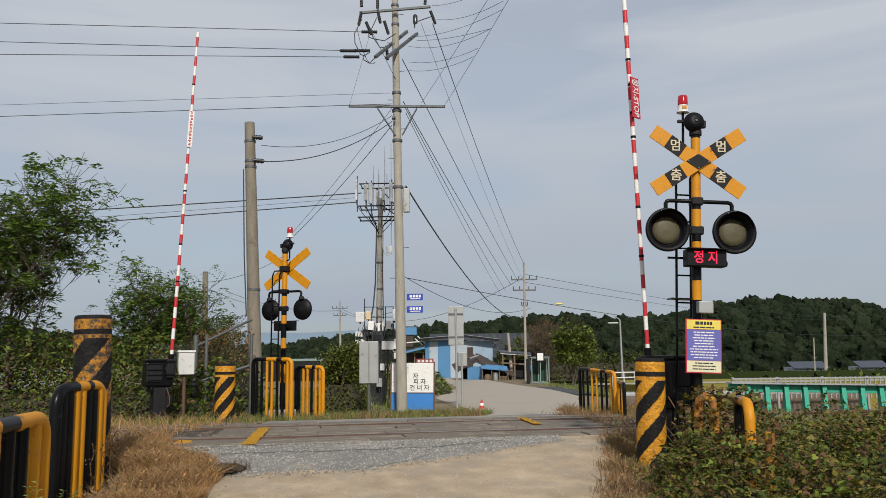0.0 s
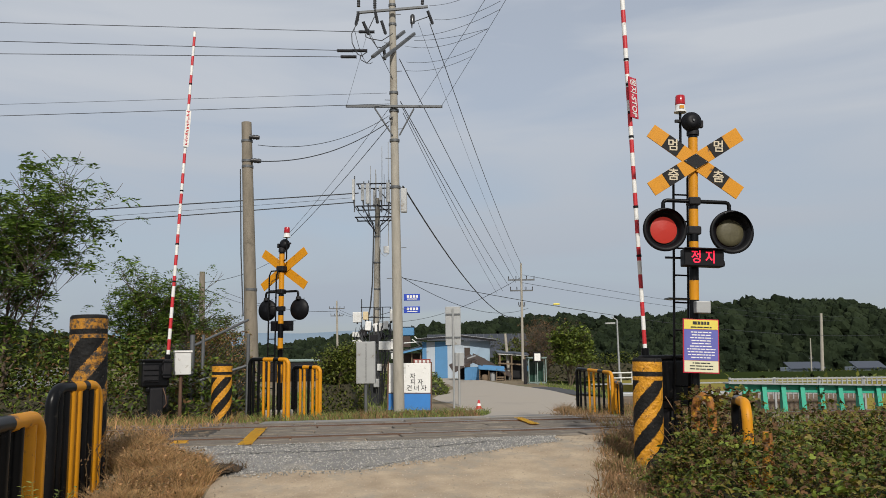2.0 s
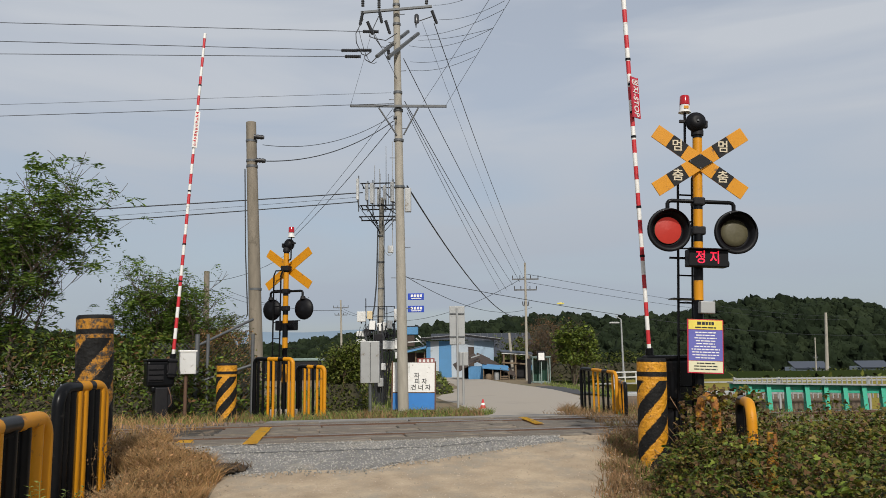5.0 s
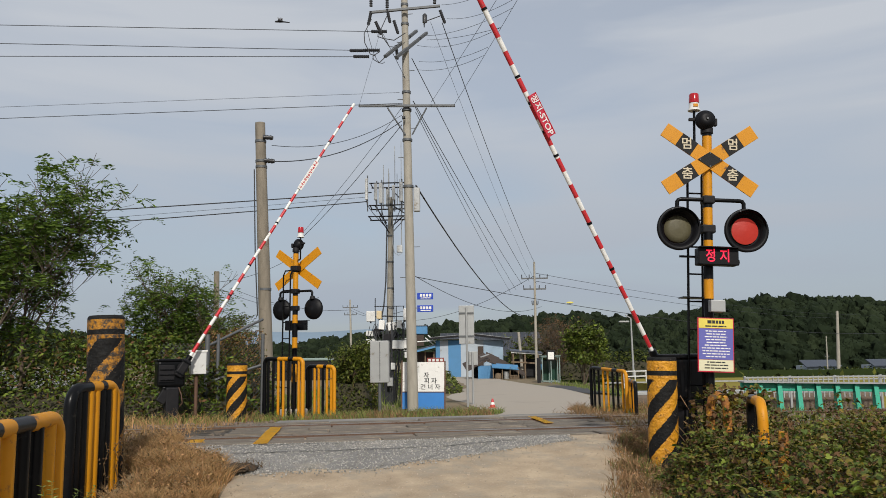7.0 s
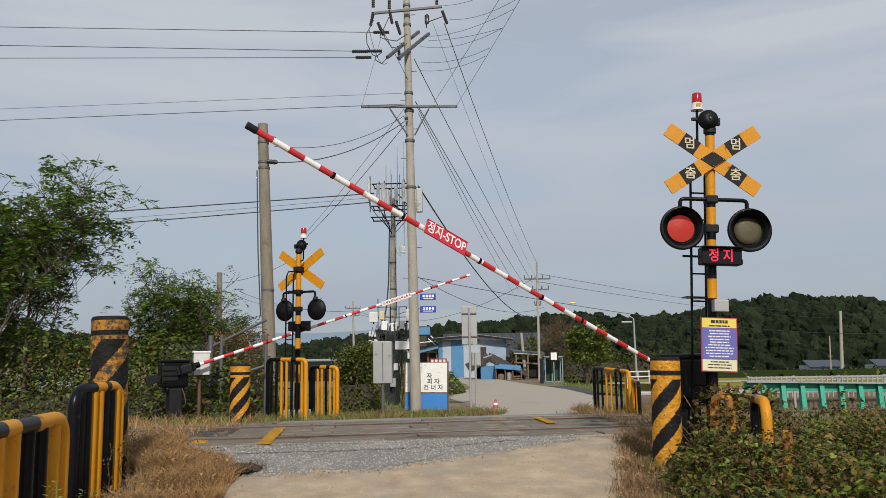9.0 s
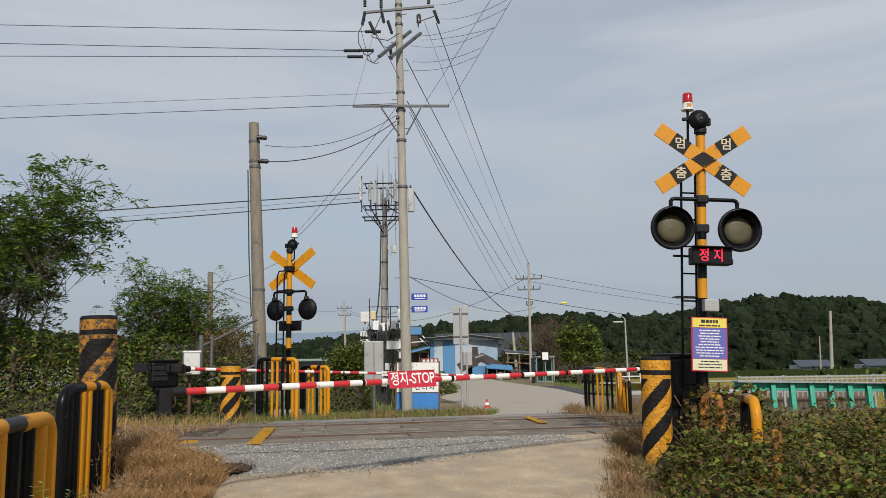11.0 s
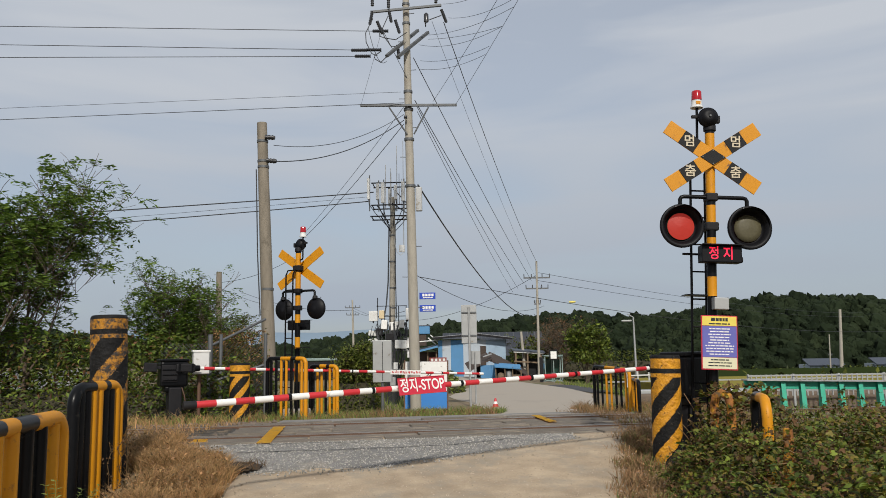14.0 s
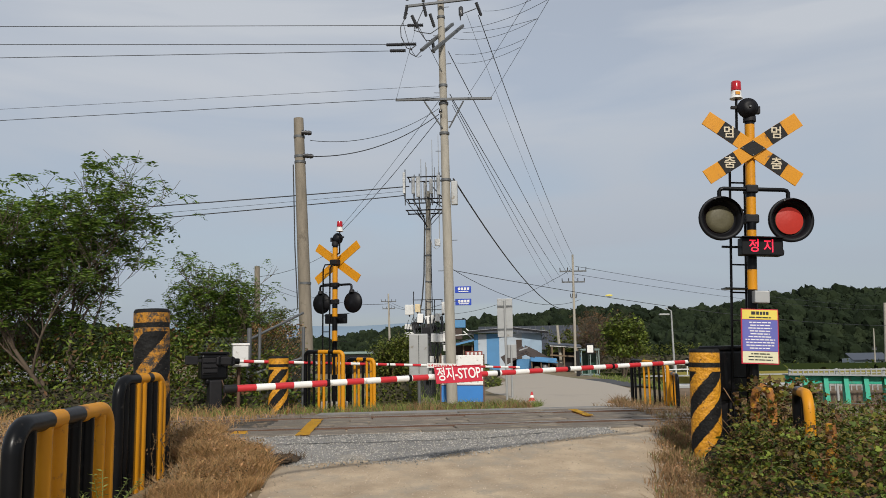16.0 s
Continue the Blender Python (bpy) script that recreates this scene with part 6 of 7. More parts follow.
def make_tree(base, height_m, spread, label, seed, leaf_mat, sprigs, trunks=2, lean=(0, 0), low=0.25, pinnate=True, leaf=0.055, name="tree"):
    rng = random.Random(seed)
    t = thing(name, Matrix.Translation(base), label, "tree", "roadside trees")
    wood = B()
    tips, ends = [], []

    def grow(p, d, length, r, level):
        pts, rs = [p.copy()], [r]
        n = 5 if level < 2 else 4
        for i in range(n):
            d = (d + Vector((rng.gauss(0, 0.13), rng.gauss(0, 0.13), rng.gauss(0.03, 0.08)))).normalized()
            p = p + d * (length / n)
            pts.append(p.copy())
            rs.append(r * (1 - 0.75 * (i + 1) / n))
            if level < 3 and i >= 1:
                for _ in range(2):
                    a = rng.uniform(0, 2 * math.pi)
                    o = Vector((math.cos(a), math.sin(a), rng.uniform(0.3, 1.15) if pinnate else rng.uniform(-0.05, 0.7)))
                    nd = (d * 0.55 + o * 0.75).normalized()
                    grow(p, nd, length * rng.uniform(0.42, 0.68), rs[-1] * 0.65, level + 1)
            if level >= 2:
                tips.append((p.copy(), d.copy()))
        tips.append((p.copy(), d.copy()))
        ends.append((p.copy(), d.copy()))
        sweep(wood, pts, [max(q, 0.005) for q in rs], 6 if level < 2 else 4)

    for k in range(trunks):
        a = 2 * math.pi * k / trunks + seed
        tilt = 0.16 if pinnate else 0.28
        d = Vector((tilt * math.cos(a) + lean[0], tilt * math.sin(a) + lean[1], 1)).normalized()
        grow(Vector((0.1 * math.cos(a), 0.1 * math.sin(a), -0.1)), d, height_m * 0.62, (0.022 if pinnate else 0.035) * height_m ** 0.7, 0)
    # fit the crown to its height and spread
    top = max(p.z for p, _ in tips)
    wide = sorted(math.hypot(p.x, p.y) for p, _ in tips)[int(len(tips) * 0.95)]
    f, g = height_m / top, spread / wide
    for v in wood.verts:
        v.co.z *= f
        v.co.x *= g
        v.co.y *= g
    part("trunk", wood, m_bark, t)
    tips = [(Vector((p.x * g, p.y * g, p.z * f)), d) for p, d in tips if p.z * f > low * height_m]
    C, D = [], []
    tips = [q for q in tips if math.hypot(q[0].x, q[0].y) < spread * 1.12]
    ends = [(Vector((p.x * g, p.y * g, p.z * f)), d) for p, d in ends if p.z * f > low * height_m]
    rng.shuffle(ends)
    ends = ends[:sprigs // 2]
    hubs = [rng.choice(tips) for _ in range(max(30, sprigs // 14))]
    for k in range(sprigs):
        p, d = ends[k] if k < len(ends) else rng.choice(hubs) if rng.random() < 0.72 else rng.choice(tips)
        p = p + Vector((rng.gauss(0, 0.10), rng.gauss(0, 0.10), rng.gauss(0, 0.06)))
        if pinnate:
            a = rng.uniform(0, 2 * math.pi)
            ax = (Vector((math.cos(a), math.sin(a), 0.35)) + d * 0.9).normalized()
            side = ax.cross(Vector((0, 0, 1))).normalized()
            ln = rng.uniform(0.28, 0.52)
            for j in range(9):
                q = p + ax * (ln * j / 8) - Vector((0, 0, 0.3 * ln * (j / 8) ** 2 * 3))
                for s in (-1, 1):
                    C.append(q)
                    D.append(side * s * 0.9 + ax * 0.3 - Vector((0, 0, 0.25)))
        else:
            for j in range(5):
                C.append(p + Vector((rng.gauss(0, 0.06), rng.gauss(0, 0.06), rng.gauss(0, 0.06))))
                D.append((rng.gauss(0, 1), rng.gauss(0, 1), rng.gauss(0.1, 0.6)))
    leaves("crown", C, D, leaf, NARROW if pinnate else DIAMOND, leaf_mat, seed, t, spread=0.35 if pinnate else 0.8)
    return t


make_tree((-7.62, 13.6, 0.0), 4.95, 1.95, "tall locust tree with feathery dark green leaves", 5, m_leaf, 1750, trunks=3, low=0.30, leaf=0.12)
make_tree((-9.6, 14.2, 0.0), 3.5, 1.8, "leafy locust tree beside a taller one", 8, m_leaf, 280, trunks=2, low=0.5, leaf=0.095)
make_tree((-5.4, 15.5, 0.0), 3.05, 0.85, "small leafy tree at the hedge behind the barrier", 11, m_leaf, 1250, trunks=3, leaf=0.085, low=0.2)
make_tree((-4.9, 16.6, 0.0), 2.1, 0.8, "small leafy tree close by the concrete pole", 12, m_leaf2, 900, trunks=3, leaf=0.08, low=0.2)
make_tree((7.35, 46.50, -0.55), 3.8, 1.25, "bright green bushy tree beside the bus shelter", 21, [m_bright, m_leaf2, m_vine_g], 1300, trunks=3, pinnate=False, leaf=0.22, low=0.05)
make_tree((7.18, 58.00, -0.72), 4.9, 2.3, "half bare brown tree behind the shelter", 22, m_vine_b, 260, trunks=4, pinnate=False, leaf=0.16, low=0.2)
make_tree((5.34, 60.00, -0.76), 3.6, 1.8, "brownish bushy tree near the sheds", 24, m_leaf2, 700, trunks=3, pinnate=False, leaf=0.2, low=0.1)
make_tree((-2.56, 20.50, -0.11), 1.75, 0.55, "dense dark green shrub behind the rails", 23, m_leaf2, 1300, trunks=4, pinnate=False, leaf=0.09, low=0.0, name="shrub")


def mound(name, box6, topf, count, size, shape, mats, label, category, seed, core=0.62, power=1.6, small=False):
    """A thicket: leaves fill the upper layer of a heap, over a sheet coloured dark as its inner shade."""
    rng = random.Random(seed)
    x0, x1, y0, y1, zb, depth = box6
    t = thing(name, Matrix.Translation(((x0 + x1) / 2, (y0 + y1) / 2, zb)), label, category)
    o = Vector(((x0 + x1) / 2, (y0 + y1) / 2, zb))
    C, D = [], []
    while len(C) < count:
        x, y = rng.uniform(x0, x1), rng.uniform(y0, y1)
        h = topf(x, y)
        if h <= 0.03:
            continue
        z = h * (1 - depth * rng.random() ** power) + rng.gauss(0, 0.02)
        C.append((x - o.x, y - o.y, z))
        D.append((rng.gauss(0, 1), rng.gauss(-0.5, 0.9), rng.gauss(-0.1, 0.6)))
    leaves("foliage", C, D, size, shape, mats, seed, t, spread=0.5)
    if small:
        C = [(x + rng.gauss(0, 0.03), y + rng.gauss(0, 0.03), z + abs(rng.gauss(0.01, 0.05))) for x, y, z in C]
        leaves("small_foliage", C, D, size * 0.55, DIAMOND, mats, seed + 100, t, spread=0.8)
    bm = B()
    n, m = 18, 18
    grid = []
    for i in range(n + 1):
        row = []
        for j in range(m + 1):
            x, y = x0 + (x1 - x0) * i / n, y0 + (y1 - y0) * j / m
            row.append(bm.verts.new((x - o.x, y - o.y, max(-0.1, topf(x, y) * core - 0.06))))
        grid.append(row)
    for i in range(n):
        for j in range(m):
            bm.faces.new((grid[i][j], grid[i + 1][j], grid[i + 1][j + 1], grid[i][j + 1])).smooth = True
    part("shade_core", bm, m_core_shade, t)
    tw = B()
    for k in range(34):
        x, y = rng.uniform(x0, x1), rng.uniform(y0, y1)
        h = topf(x, y)
        if h < 0.1:
            continue
        p = Vector((x - o.x, y - o.y, h * 0.3))
        a = rng.uniform(0, 6.28)
        q = p + Vector((0.25 * math.cos(a), 0.25 * math.sin(a), h * rng.uniform(0.3, 0.72)))
        sweep(tw, [p, p.lerp(q, 0.5) + Vector((rng.gauss(0, 0.05), rng.gauss(0, 0.05), 0.05)), q], 0.004, 4)
    tagged(part("stems", tw, m_dryred, t), kind="stuff")
    return t


# twig brown darkened in the colour itself, for the shade between the leaves
m_core_shade = mat("shaded_twigs", (0.035, 0.034, 0.016), 0.95, col2=(0.05, 0.035, 0.02), scale=14, fine=80, bump=1.0)


def right_top(x, y):
    h = 0.46 * ease(1.25, 2.1, x + 0.15 * (y - 6.0)) + 0.16 * ease(2.3, 3.0, x) + 0.30 * noise2(x, y, 1.3, 2) + 0.17 * noise2(x, y, 3.4, 5)
    h *= ease(0.245, 0.305, x / y)
    h *= ease(3.6, 4.6, y) * (1 - 0.35 * ease(6.4, 7.6, y))
    return h


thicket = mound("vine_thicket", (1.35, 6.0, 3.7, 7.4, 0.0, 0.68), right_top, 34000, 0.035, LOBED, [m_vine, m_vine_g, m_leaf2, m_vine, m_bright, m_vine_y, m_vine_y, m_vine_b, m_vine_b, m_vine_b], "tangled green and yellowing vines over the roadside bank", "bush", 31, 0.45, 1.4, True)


def broad_sprays(parent, n, seed):
    """Arching shoots over the thicket with broad leaves in threes."""
    rng = random.Random(seed)
    C, D, stems = [], [], B()
    k = 0
    while k < n:
        x, y = rng.uniform(1.5, 4.4), rng.uniform(3.9, 7.2)
        h = right_top(x, y)
        if h < 0.12:
            continue
        k += 1
        p = Vector((x - 3.675, y - 5.55, h * 0.8))
        a = rng.uniform(0, 6.28)
        d = Vector((math.cos(a), math.sin(a), rng.uniform(0.3, 1.0))).normalized()
        ln = rng.uniform(0.12, 0.3)
        pts = [p + d * (ln * j / 5) - Vector((0, 0, 0.35 * ln * (j / 5) ** 2)) for j in range(6)]
        sweep(stems, pts, 0.0025, 4)
        for j in range(1, 6):
            b = rng.uniform(0, 6.28)
            out = Vector((math.cos(b), math.sin(b) - 0.3, 0.1))
            side = out.cross(Vector((0, 0, 1)))
            for v in (out, out * 0.5 + side * 0.8, out * 0.5 - side * 0.8):
                C.append(pts[j])
                D.append(v)
    leaves("broad_foliage", C, D, 0.055, OVATE, [m_bright, m_vine_g, m_vine_g, m_leaf2, m_vine_y], seed, parent, spread=0.35, droop=0.25)
    tagged(part("undergrowth", stems, m_dryred, parent), kind="stuff")


broad_sprays(thicket, 330, 77)
mound("dry_vines", (2.05, 3.0, 6.7, 7.5, 0.0, 0.5), lambda x, y: 0.80 * ease(2.0, 2.25, x) * (1 - ease(2.75, 3.05, x)) * ease(6.6, 6.9, y) + 0.08 * noise2(x, y, 5, 9), 1250, 0.05, LOBED, [m_vine_b, m_vine_b, m_vine, m_vine_y, m_leaf2], "browned vines heaped round the signal's foot", "bush", 33)


def left_top(x, y):
    h = 1.55 + 0.35 * noise2(x, y, 0.8, 3) + 0.2 * noise2(x, y, 2.4, 6)
    return h * ease(12.6, 13.6, y) * (1 - 0.25 * ease(-5.2, -4.2, x)) * (1 - ease(-3.75, -3.3, x))


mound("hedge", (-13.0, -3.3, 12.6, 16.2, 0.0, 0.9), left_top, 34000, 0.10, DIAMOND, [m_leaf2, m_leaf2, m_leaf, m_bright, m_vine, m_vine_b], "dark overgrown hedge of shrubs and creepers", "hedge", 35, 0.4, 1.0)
mound("dry_creeper", (-4.9, -3.5, 14.4, 15.6, 0.0, 0.8), lambda x, y: (1.62 + 0.25 * noise2(x, y, 3, 1)) * ease(-5.0, -4.5, x) * (1 - ease(-3.75, -3.5, x)), 5200, 0.06, DIAMOND, [m_vine_b, m_vine_b, m_dry, m_leaf2], "dry grey-brown creeper over the wire fence", "bush", 36)


mound("verge_bush", (-3.2, 0.3, 30.5, 37, -0.3, 0.8), lambda x, y: (0.75 + 0.3 * noise2(x, y, 0.8, 3)) * ease(-3.4, -2.6, x) * (1 - ease(-0.4, 0.35, x)) * ease(30.4, 31.5, y), 3500, 0.16, DIAMOND, [m_grass, m_vine, m_leaf2], "low bright green bushes in the bend of the road", "bush", 37)

mound("shrub_thicket", (-3.2, -1.95, 19.6, 21.4, -0.25, 0.9), lambda x, y: (1.6 + 0.3 * noise2(x, y, 2, 3)) * ease(-3.25, -2.9, x) * (1 - ease(-2.3, -1.95, x)) * ease(19.5, 20.0, y), 3200, 0.10, DIAMOND, [m_leaf2, m_leaf2, m_vine], "dense dark shrub behind the rails", "bush", 38, 0.5, 1.0)


mound("dark_scrub", (4.2, 16.0, 61.0, 64.5, -0.7, 0.9), lambda x, y: (2.1 + 0.7 * noise2(x, y, 0.5, 3)) * ease(61.0, 62.0, y), 5200, 0.26, DIAMOND, [m_leaf2, m_vine, m_wood_far], "dark scrub behind the shelter and sheds", "bush", 39, 0.6, 1.0)


def scatter(n, seed, x0, x1, y0, y1, keep):
    rng = random.Random(seed)
    out = []
    while len(out) < n:
        x, y = rng.uniform(x0, x1), rng.uniform(y0, y1)
        if rng.random() < keep(x, y):
            out.append((x, y, height(x, y) - 0.03))
    return out


left_edge = lambda y: -1.95 - 0.28 * ease(6.8, 7.8, y) - 0.85 * ease(7.5, 8.5, y)
blades("dry_grass", scatter(24000, 41, -3.6, -1.8, 5.6, 9.2, lambda x, y: (1.0 if -2.62 - 0.7 * ease(6.9, 7.6, y) < x < left_edge(y) + 0.12 * noise2(x, y, 4) else 0) * (0.45 + 0.55 * ease(-0.3, 0.3, noise2(x, y, 2.0, 8)))), 0.165, 0.0055, 1.1, m_dry, "tall dry brown grass at the lane's edge", "grass", 41)
blades("dry_weeds", scatter(4500, 43, -3.8, -1.9, 5.7, 9.4, lambda x, y: (1.0 if -2.65 - 0.9 * ease(6.9, 7.6, y) < x < left_edge(y) - 0.15 else 0)), 0.19, 0.006, 0.9, m_dryred, "reddish dry weeds among the grass", "grass", 43)
blades("dry_grass", scatter(7000, 42, 1.05, 2.6, 5.6, 9.8, lambda x, y: ease(1.15, 1.5, x - 0.2 * (y - 6.5) + 0.15 * noise2(x, y, 3)) * (1 - 0.5 * ease(2.0, 2.6, x)) * (0.35 if x / y > 0.235 else 1.0)), 0.13, 0.008, 0.9, m_dryred, "low reddish dry weeds beside the bollard", "grass", 42)
blades("verge_grass", scatter(15000, 44, -7.0, 1.2, 11.6, 19.8, lambda x, y: (1 if y - SKEW * x > 12.45 + 0.15 * noise2(x, y, 2) and (x < 0.55 or y > 13.2) and x < 0.55 + 0.1 * (y - 13) + 0.2 * noise2(x, y, 2, 4) else 0)), 0.16, 0.012, 0.9, m_grass, "short green and yellow verge grass behind the rails", "grass", 44)
blades("verge_weeds", scatter(4500, 45, -6.0, 0.6, 12.2, 14.6, lambda x, y: (1 if y - SKEW * x > 12.4 else 0) * ease(-0.2, 0.3, noise2(x, y, 1.5, 2))), 0.15, 0.009, 1.0, m_dryred, "dry straw-coloured weeds along the rails", "grass", 45)
blades("verge_grass", scatter(6000, 46, 1.9, 6.5, 10.2, 17.5, lambda x, y: (1 if (y - SKEW * x > 12.3 or (y - SKEW * x < 9.3 and x > 1.6) or x > 2.6) and x > 2.35 + 0.09 * (y - 13) else 0)), 0.15, 0.010, 0.9, m_grass, "dry and green weeds round the far guard frames", "grass", 46)
blades("dry_weeds", scatter(8000, 54, 1.3, 4.2, 9.8, 14.2, lambda x, y: (1 if (y - SKEW * x > 12.0 and x > 1.9 + 0.1 * noise2(x, y, 3)) or (x > 2.0 and y - SKEW * x > 9.0) or (x > 1.45 and 11.9 < y - SKEW * x < 12.5) else 0) * ease(-0.35, 0.25, noise2(x, y, 2.2, 5))), 0.17, 0.009, 0.9, m_dryred, "dry tufts at the end of the crossing panels", "grass", 54)
blades("verge_grass", scatter(9000, 47, -6.0, 16.0, 20, 44, lambda x, y: 1 if (x < -0.5 + 0.3 * noise2(x, y, 0.6) and y < 45) or x > 5.2 else 0), 0.3, 0.03, 0.7, m_grass, "rough green grass along the village road", "grass", 47)
blades("track_weeds", scatter(7000, 48, -12, -3.15, 7.6, 12.8, lambda x, y: 1 if 9.0 < y - SKEW * x < 12.6 else 0.6), 0.22, 0.009, 0.9, m_dry, "dry weeds growing through the track bed", "grass", 48)

blades("verge_grass", scatter(900, 60, 1.2, 2.2, 6.0, 10.5, lambda x, y: ease(1.2, 1.5, x - 0.2 * (y - 6.5)) * ease(0.0, 0.3, noise2(x, y, 2.5, 7))), 0.12, 0.010, 1.0, m_grass, "green tufts among the dry weeds by the bollard", "grass", 60)

DRY = scatter(3200, 55, -3.5, -1.85, 5.8, 9.0, lambda x, y: 1.0 if -2.65 - 0.8 * ease(6.9, 7.6, y) < x < left_edge(y) - 0.05 else 0)
DRY += scatter(3000, 56, 1.15, 2.2, 5.8, 9.6, lambda x, y: ease(1.2, 1.6, x - 0.2 * (y - 6.5)))
rng = random.Random(57)
tagged(leaves("dead_leaves", [(x, y, z + rng.random() ** 1.5 * (0.19 if x < 0 else 0.09)) for x, y, z in DRY], [(rng.gauss(0, 1), rng.gauss(0, 1), rng.gauss(0.2, 0.6)) for _ in DRY], 0.032, DIAMOND, [m_dry, m_dryred, m_vine_b], 58), "withered brown leaves caught in the dry grass", "leaves")
# low scrub between the fields
C, D = [], []
for _ in range(150):
    cx, cy = rng.uniform(8, 95), rng.choice((47, 49, 93, 96, 100, 104)) + rng.uniform(-1, 1)
    for _ in range(45):
        r = rng.uniform(0.5, 1.0) * (0.9 if cy < 60 else 1.5)
        a = rng.uniform(0, 6.28)
        C.append((cx + r * math.cos(a), cy + r * math.sin(a) * 0.5, height(cx, cy) + rng.random() * r * 0.75))
        D.append((math.cos(a), math.sin(a), 0.4))
tagged(leaves("field_scrub", C, D, 0.42, DIAMOND, [m_leaf2, m_vine, m_wood_far], 59), "low dark scrub along the field edges", "bush")
t = thing("wire_marker", Matrix.Translation((8.93, 62.00, 5.07)), "yellow marker ball on an overhead wire", "wire marker")
part("ball", lathe(B(), [(0, -0.28), (0.06, -0.22), (0.09, 0), (0.06, 0.22), (0, 0.28)], 14, "X"), mat("pale_yellow_plastic", (0.75, 0.62, 0.12), 0.5, bump=0), t)

# withered climbing stems on the tall guard frame
t = thing("dry_climber", Matrix.Translation((-2.80, 6.45, 0.0)), "withered brown climbing weed against the guard frame", "weed")
C, D, bm = [], [], B()
rng = random.Random(83)
for k in range(5):
    x, y, h = rng.uniform(-0.03, 0.05), rng.uniform(-0.32, 0.3), rng.uniform(0.35, 0.62)
    pts = [Vector((x + 0.02 * math.sin(3 * j + k), y + 0.03 * math.sin(2 * j + k), h * j / 6)) for j in range(7)]
    sweep(bm, pts, 0.004, 5)
    for j in range(1, 7):
        for _ in range(5):
            C.append(pts[j] + Vector((rng.gauss(0, 0.01), rng.gauss(0, 0.02), rng.gauss(0, 0.03))))
            D.append((rng.gauss(0.3, 0.6), rng.gauss(0, 1), rng.gauss(-0.4, 0.5)))
tagged(part("stem", bm, m_vine_b, t), kind="stuff")
leaves("leaf", C, D, 0.032, DIAMOND, m_vine_b, 84, t, spread=0.5)

# a leafy weed at the foot of the guard frame
t = thing("roadside_weed", Matrix.Translation((-2.28, 4.45, 0.0)), "thin weed with small pale green leaves", "weed")
C, D, bm = [], [], B()
for k in range(9):
    a = 2 * math.pi * k / 9
    p0, p1, p2 = Vector((0, 0, 0)), Vector((0.08 * math.cos(a), 0.08 * math.sin(a), 0.26)), Vector((0.22 * math.cos(a), 0.22 * math.sin(a), 0.40 + 0.08 * math.sin(3 * k)))
    sweep(bm, [p0, p1, p2], [0.004, 0.003, 0.0015], 5)
    for j in range(9):
        q = p1.lerp(p2, j / 8)
        for s in (-1, 1):
            C.append(q)
            D.append((-s * math.sin(a), s * math.cos(a), 0.3))
tagged(part("stem", bm, m_grass, t), kind="stuff")
leaves("leaf", C, D, 0.035, NARROW, m_grass, 71, t, spread=0.3)

# heap of dark dead weed at the asphalt's corner
bm = B()
bmesh.ops.create_icosphere(bm, subdivisions=3, radius=1)
for v in bm.verts:
    q = 1 + 0.35 * noise.noise(v.co * 2.3)
    v.co = Vector((v.co.x * 0.16 * q, v.co.y * 0.12 * q, max(-0.02, v.co.z * 0.05 * q)))
t = thing("weed_heap", Matrix.Translation((-1.95, 7.15, height(-1.95, 7.15) + 0.035)), "small heap of dark dead weeds on the asphalt", "debris")
part("mound", bm, mat("rotted_weed", (0.05, 0.034, 0.02), 0.95, scale=20, bump=0.8), t)
blades("stalks", [(random.gauss(0, 0.1), random.gauss(0, 0.07), 0.01) for _ in range(260)], 0.06, 0.006, 1.6, m_vine_b, "", "", 49, t)


# loose gravel on the asphalt and ballast by the track
def gravel(name, n, seed, x0, x1, y0, y1, keep, s0, s1, material, label, z_add):
    rng = np.random.default_rng(seed)
    oc = np.array([(1, 0, 0), (-1, 0, 0), (0, 1, 0), (0, -1, 0), (0, 0, 1), (0, 0, -1)], float)
    fc = [(0, 2, 4), (2, 1, 4), (1, 3, 4), (3, 0, 4), (2, 0, 5), (1, 2, 5), (3, 1, 5), (0, 3, 5)]
    V, F = [], []
    while len(V) < n:
        x, y = rng.uniform(x0, x1), rng.uniform(y0, y1)
        if not keep(x, y):
            continue
        s = rng.uniform(s0, s1) * rng.uniform(0.6, 1.3, 3)
        V.append(oc * s * rng.uniform(0.7, 1.2, (6, 1)) + np.array([x, y, height(x, y) + z_add]))
    F = [tuple(6 * i + q for q in f) for i in range(n) for f in fc]
    me = bpy.data.meshes.new(name)
    me.from_pydata(np.concatenate(V).tolist(), [], F)
    me.materials.append(material)
    return tagged(new(name, me), label, "gravel", kind="stuff")


m_sandstone = mat("sandy_pebble", (0.40, 0.33, 0.25), 0.95, scale=8, island=0.25, bump=0.2)
m_chip = mat("grey_stone_chips", (0.31, 0.295, 0.265), 0.95, col2=(0.23, 0.22, 0.20), scale=8, island=0.45, bump=0.2)
gravel("gravel", 6500, 51, -3.0, 1.3, 6.8, 9.2, lambda x, y: apron_edge(x) - 0.15 * random.random() ** 3 < y < 9.0 + SKEW * x, 0.004, 0.011, m_chip, "loose grey stone chips on the worn asphalt", 0.024)
gravel("gravel", 3200, 52, -2.0, 1.7, 5.6, 9.3, lambda x, y: True, 0.003, 0.009, m_sandstone, "scattered small stones on the sandy lane", 0.014)
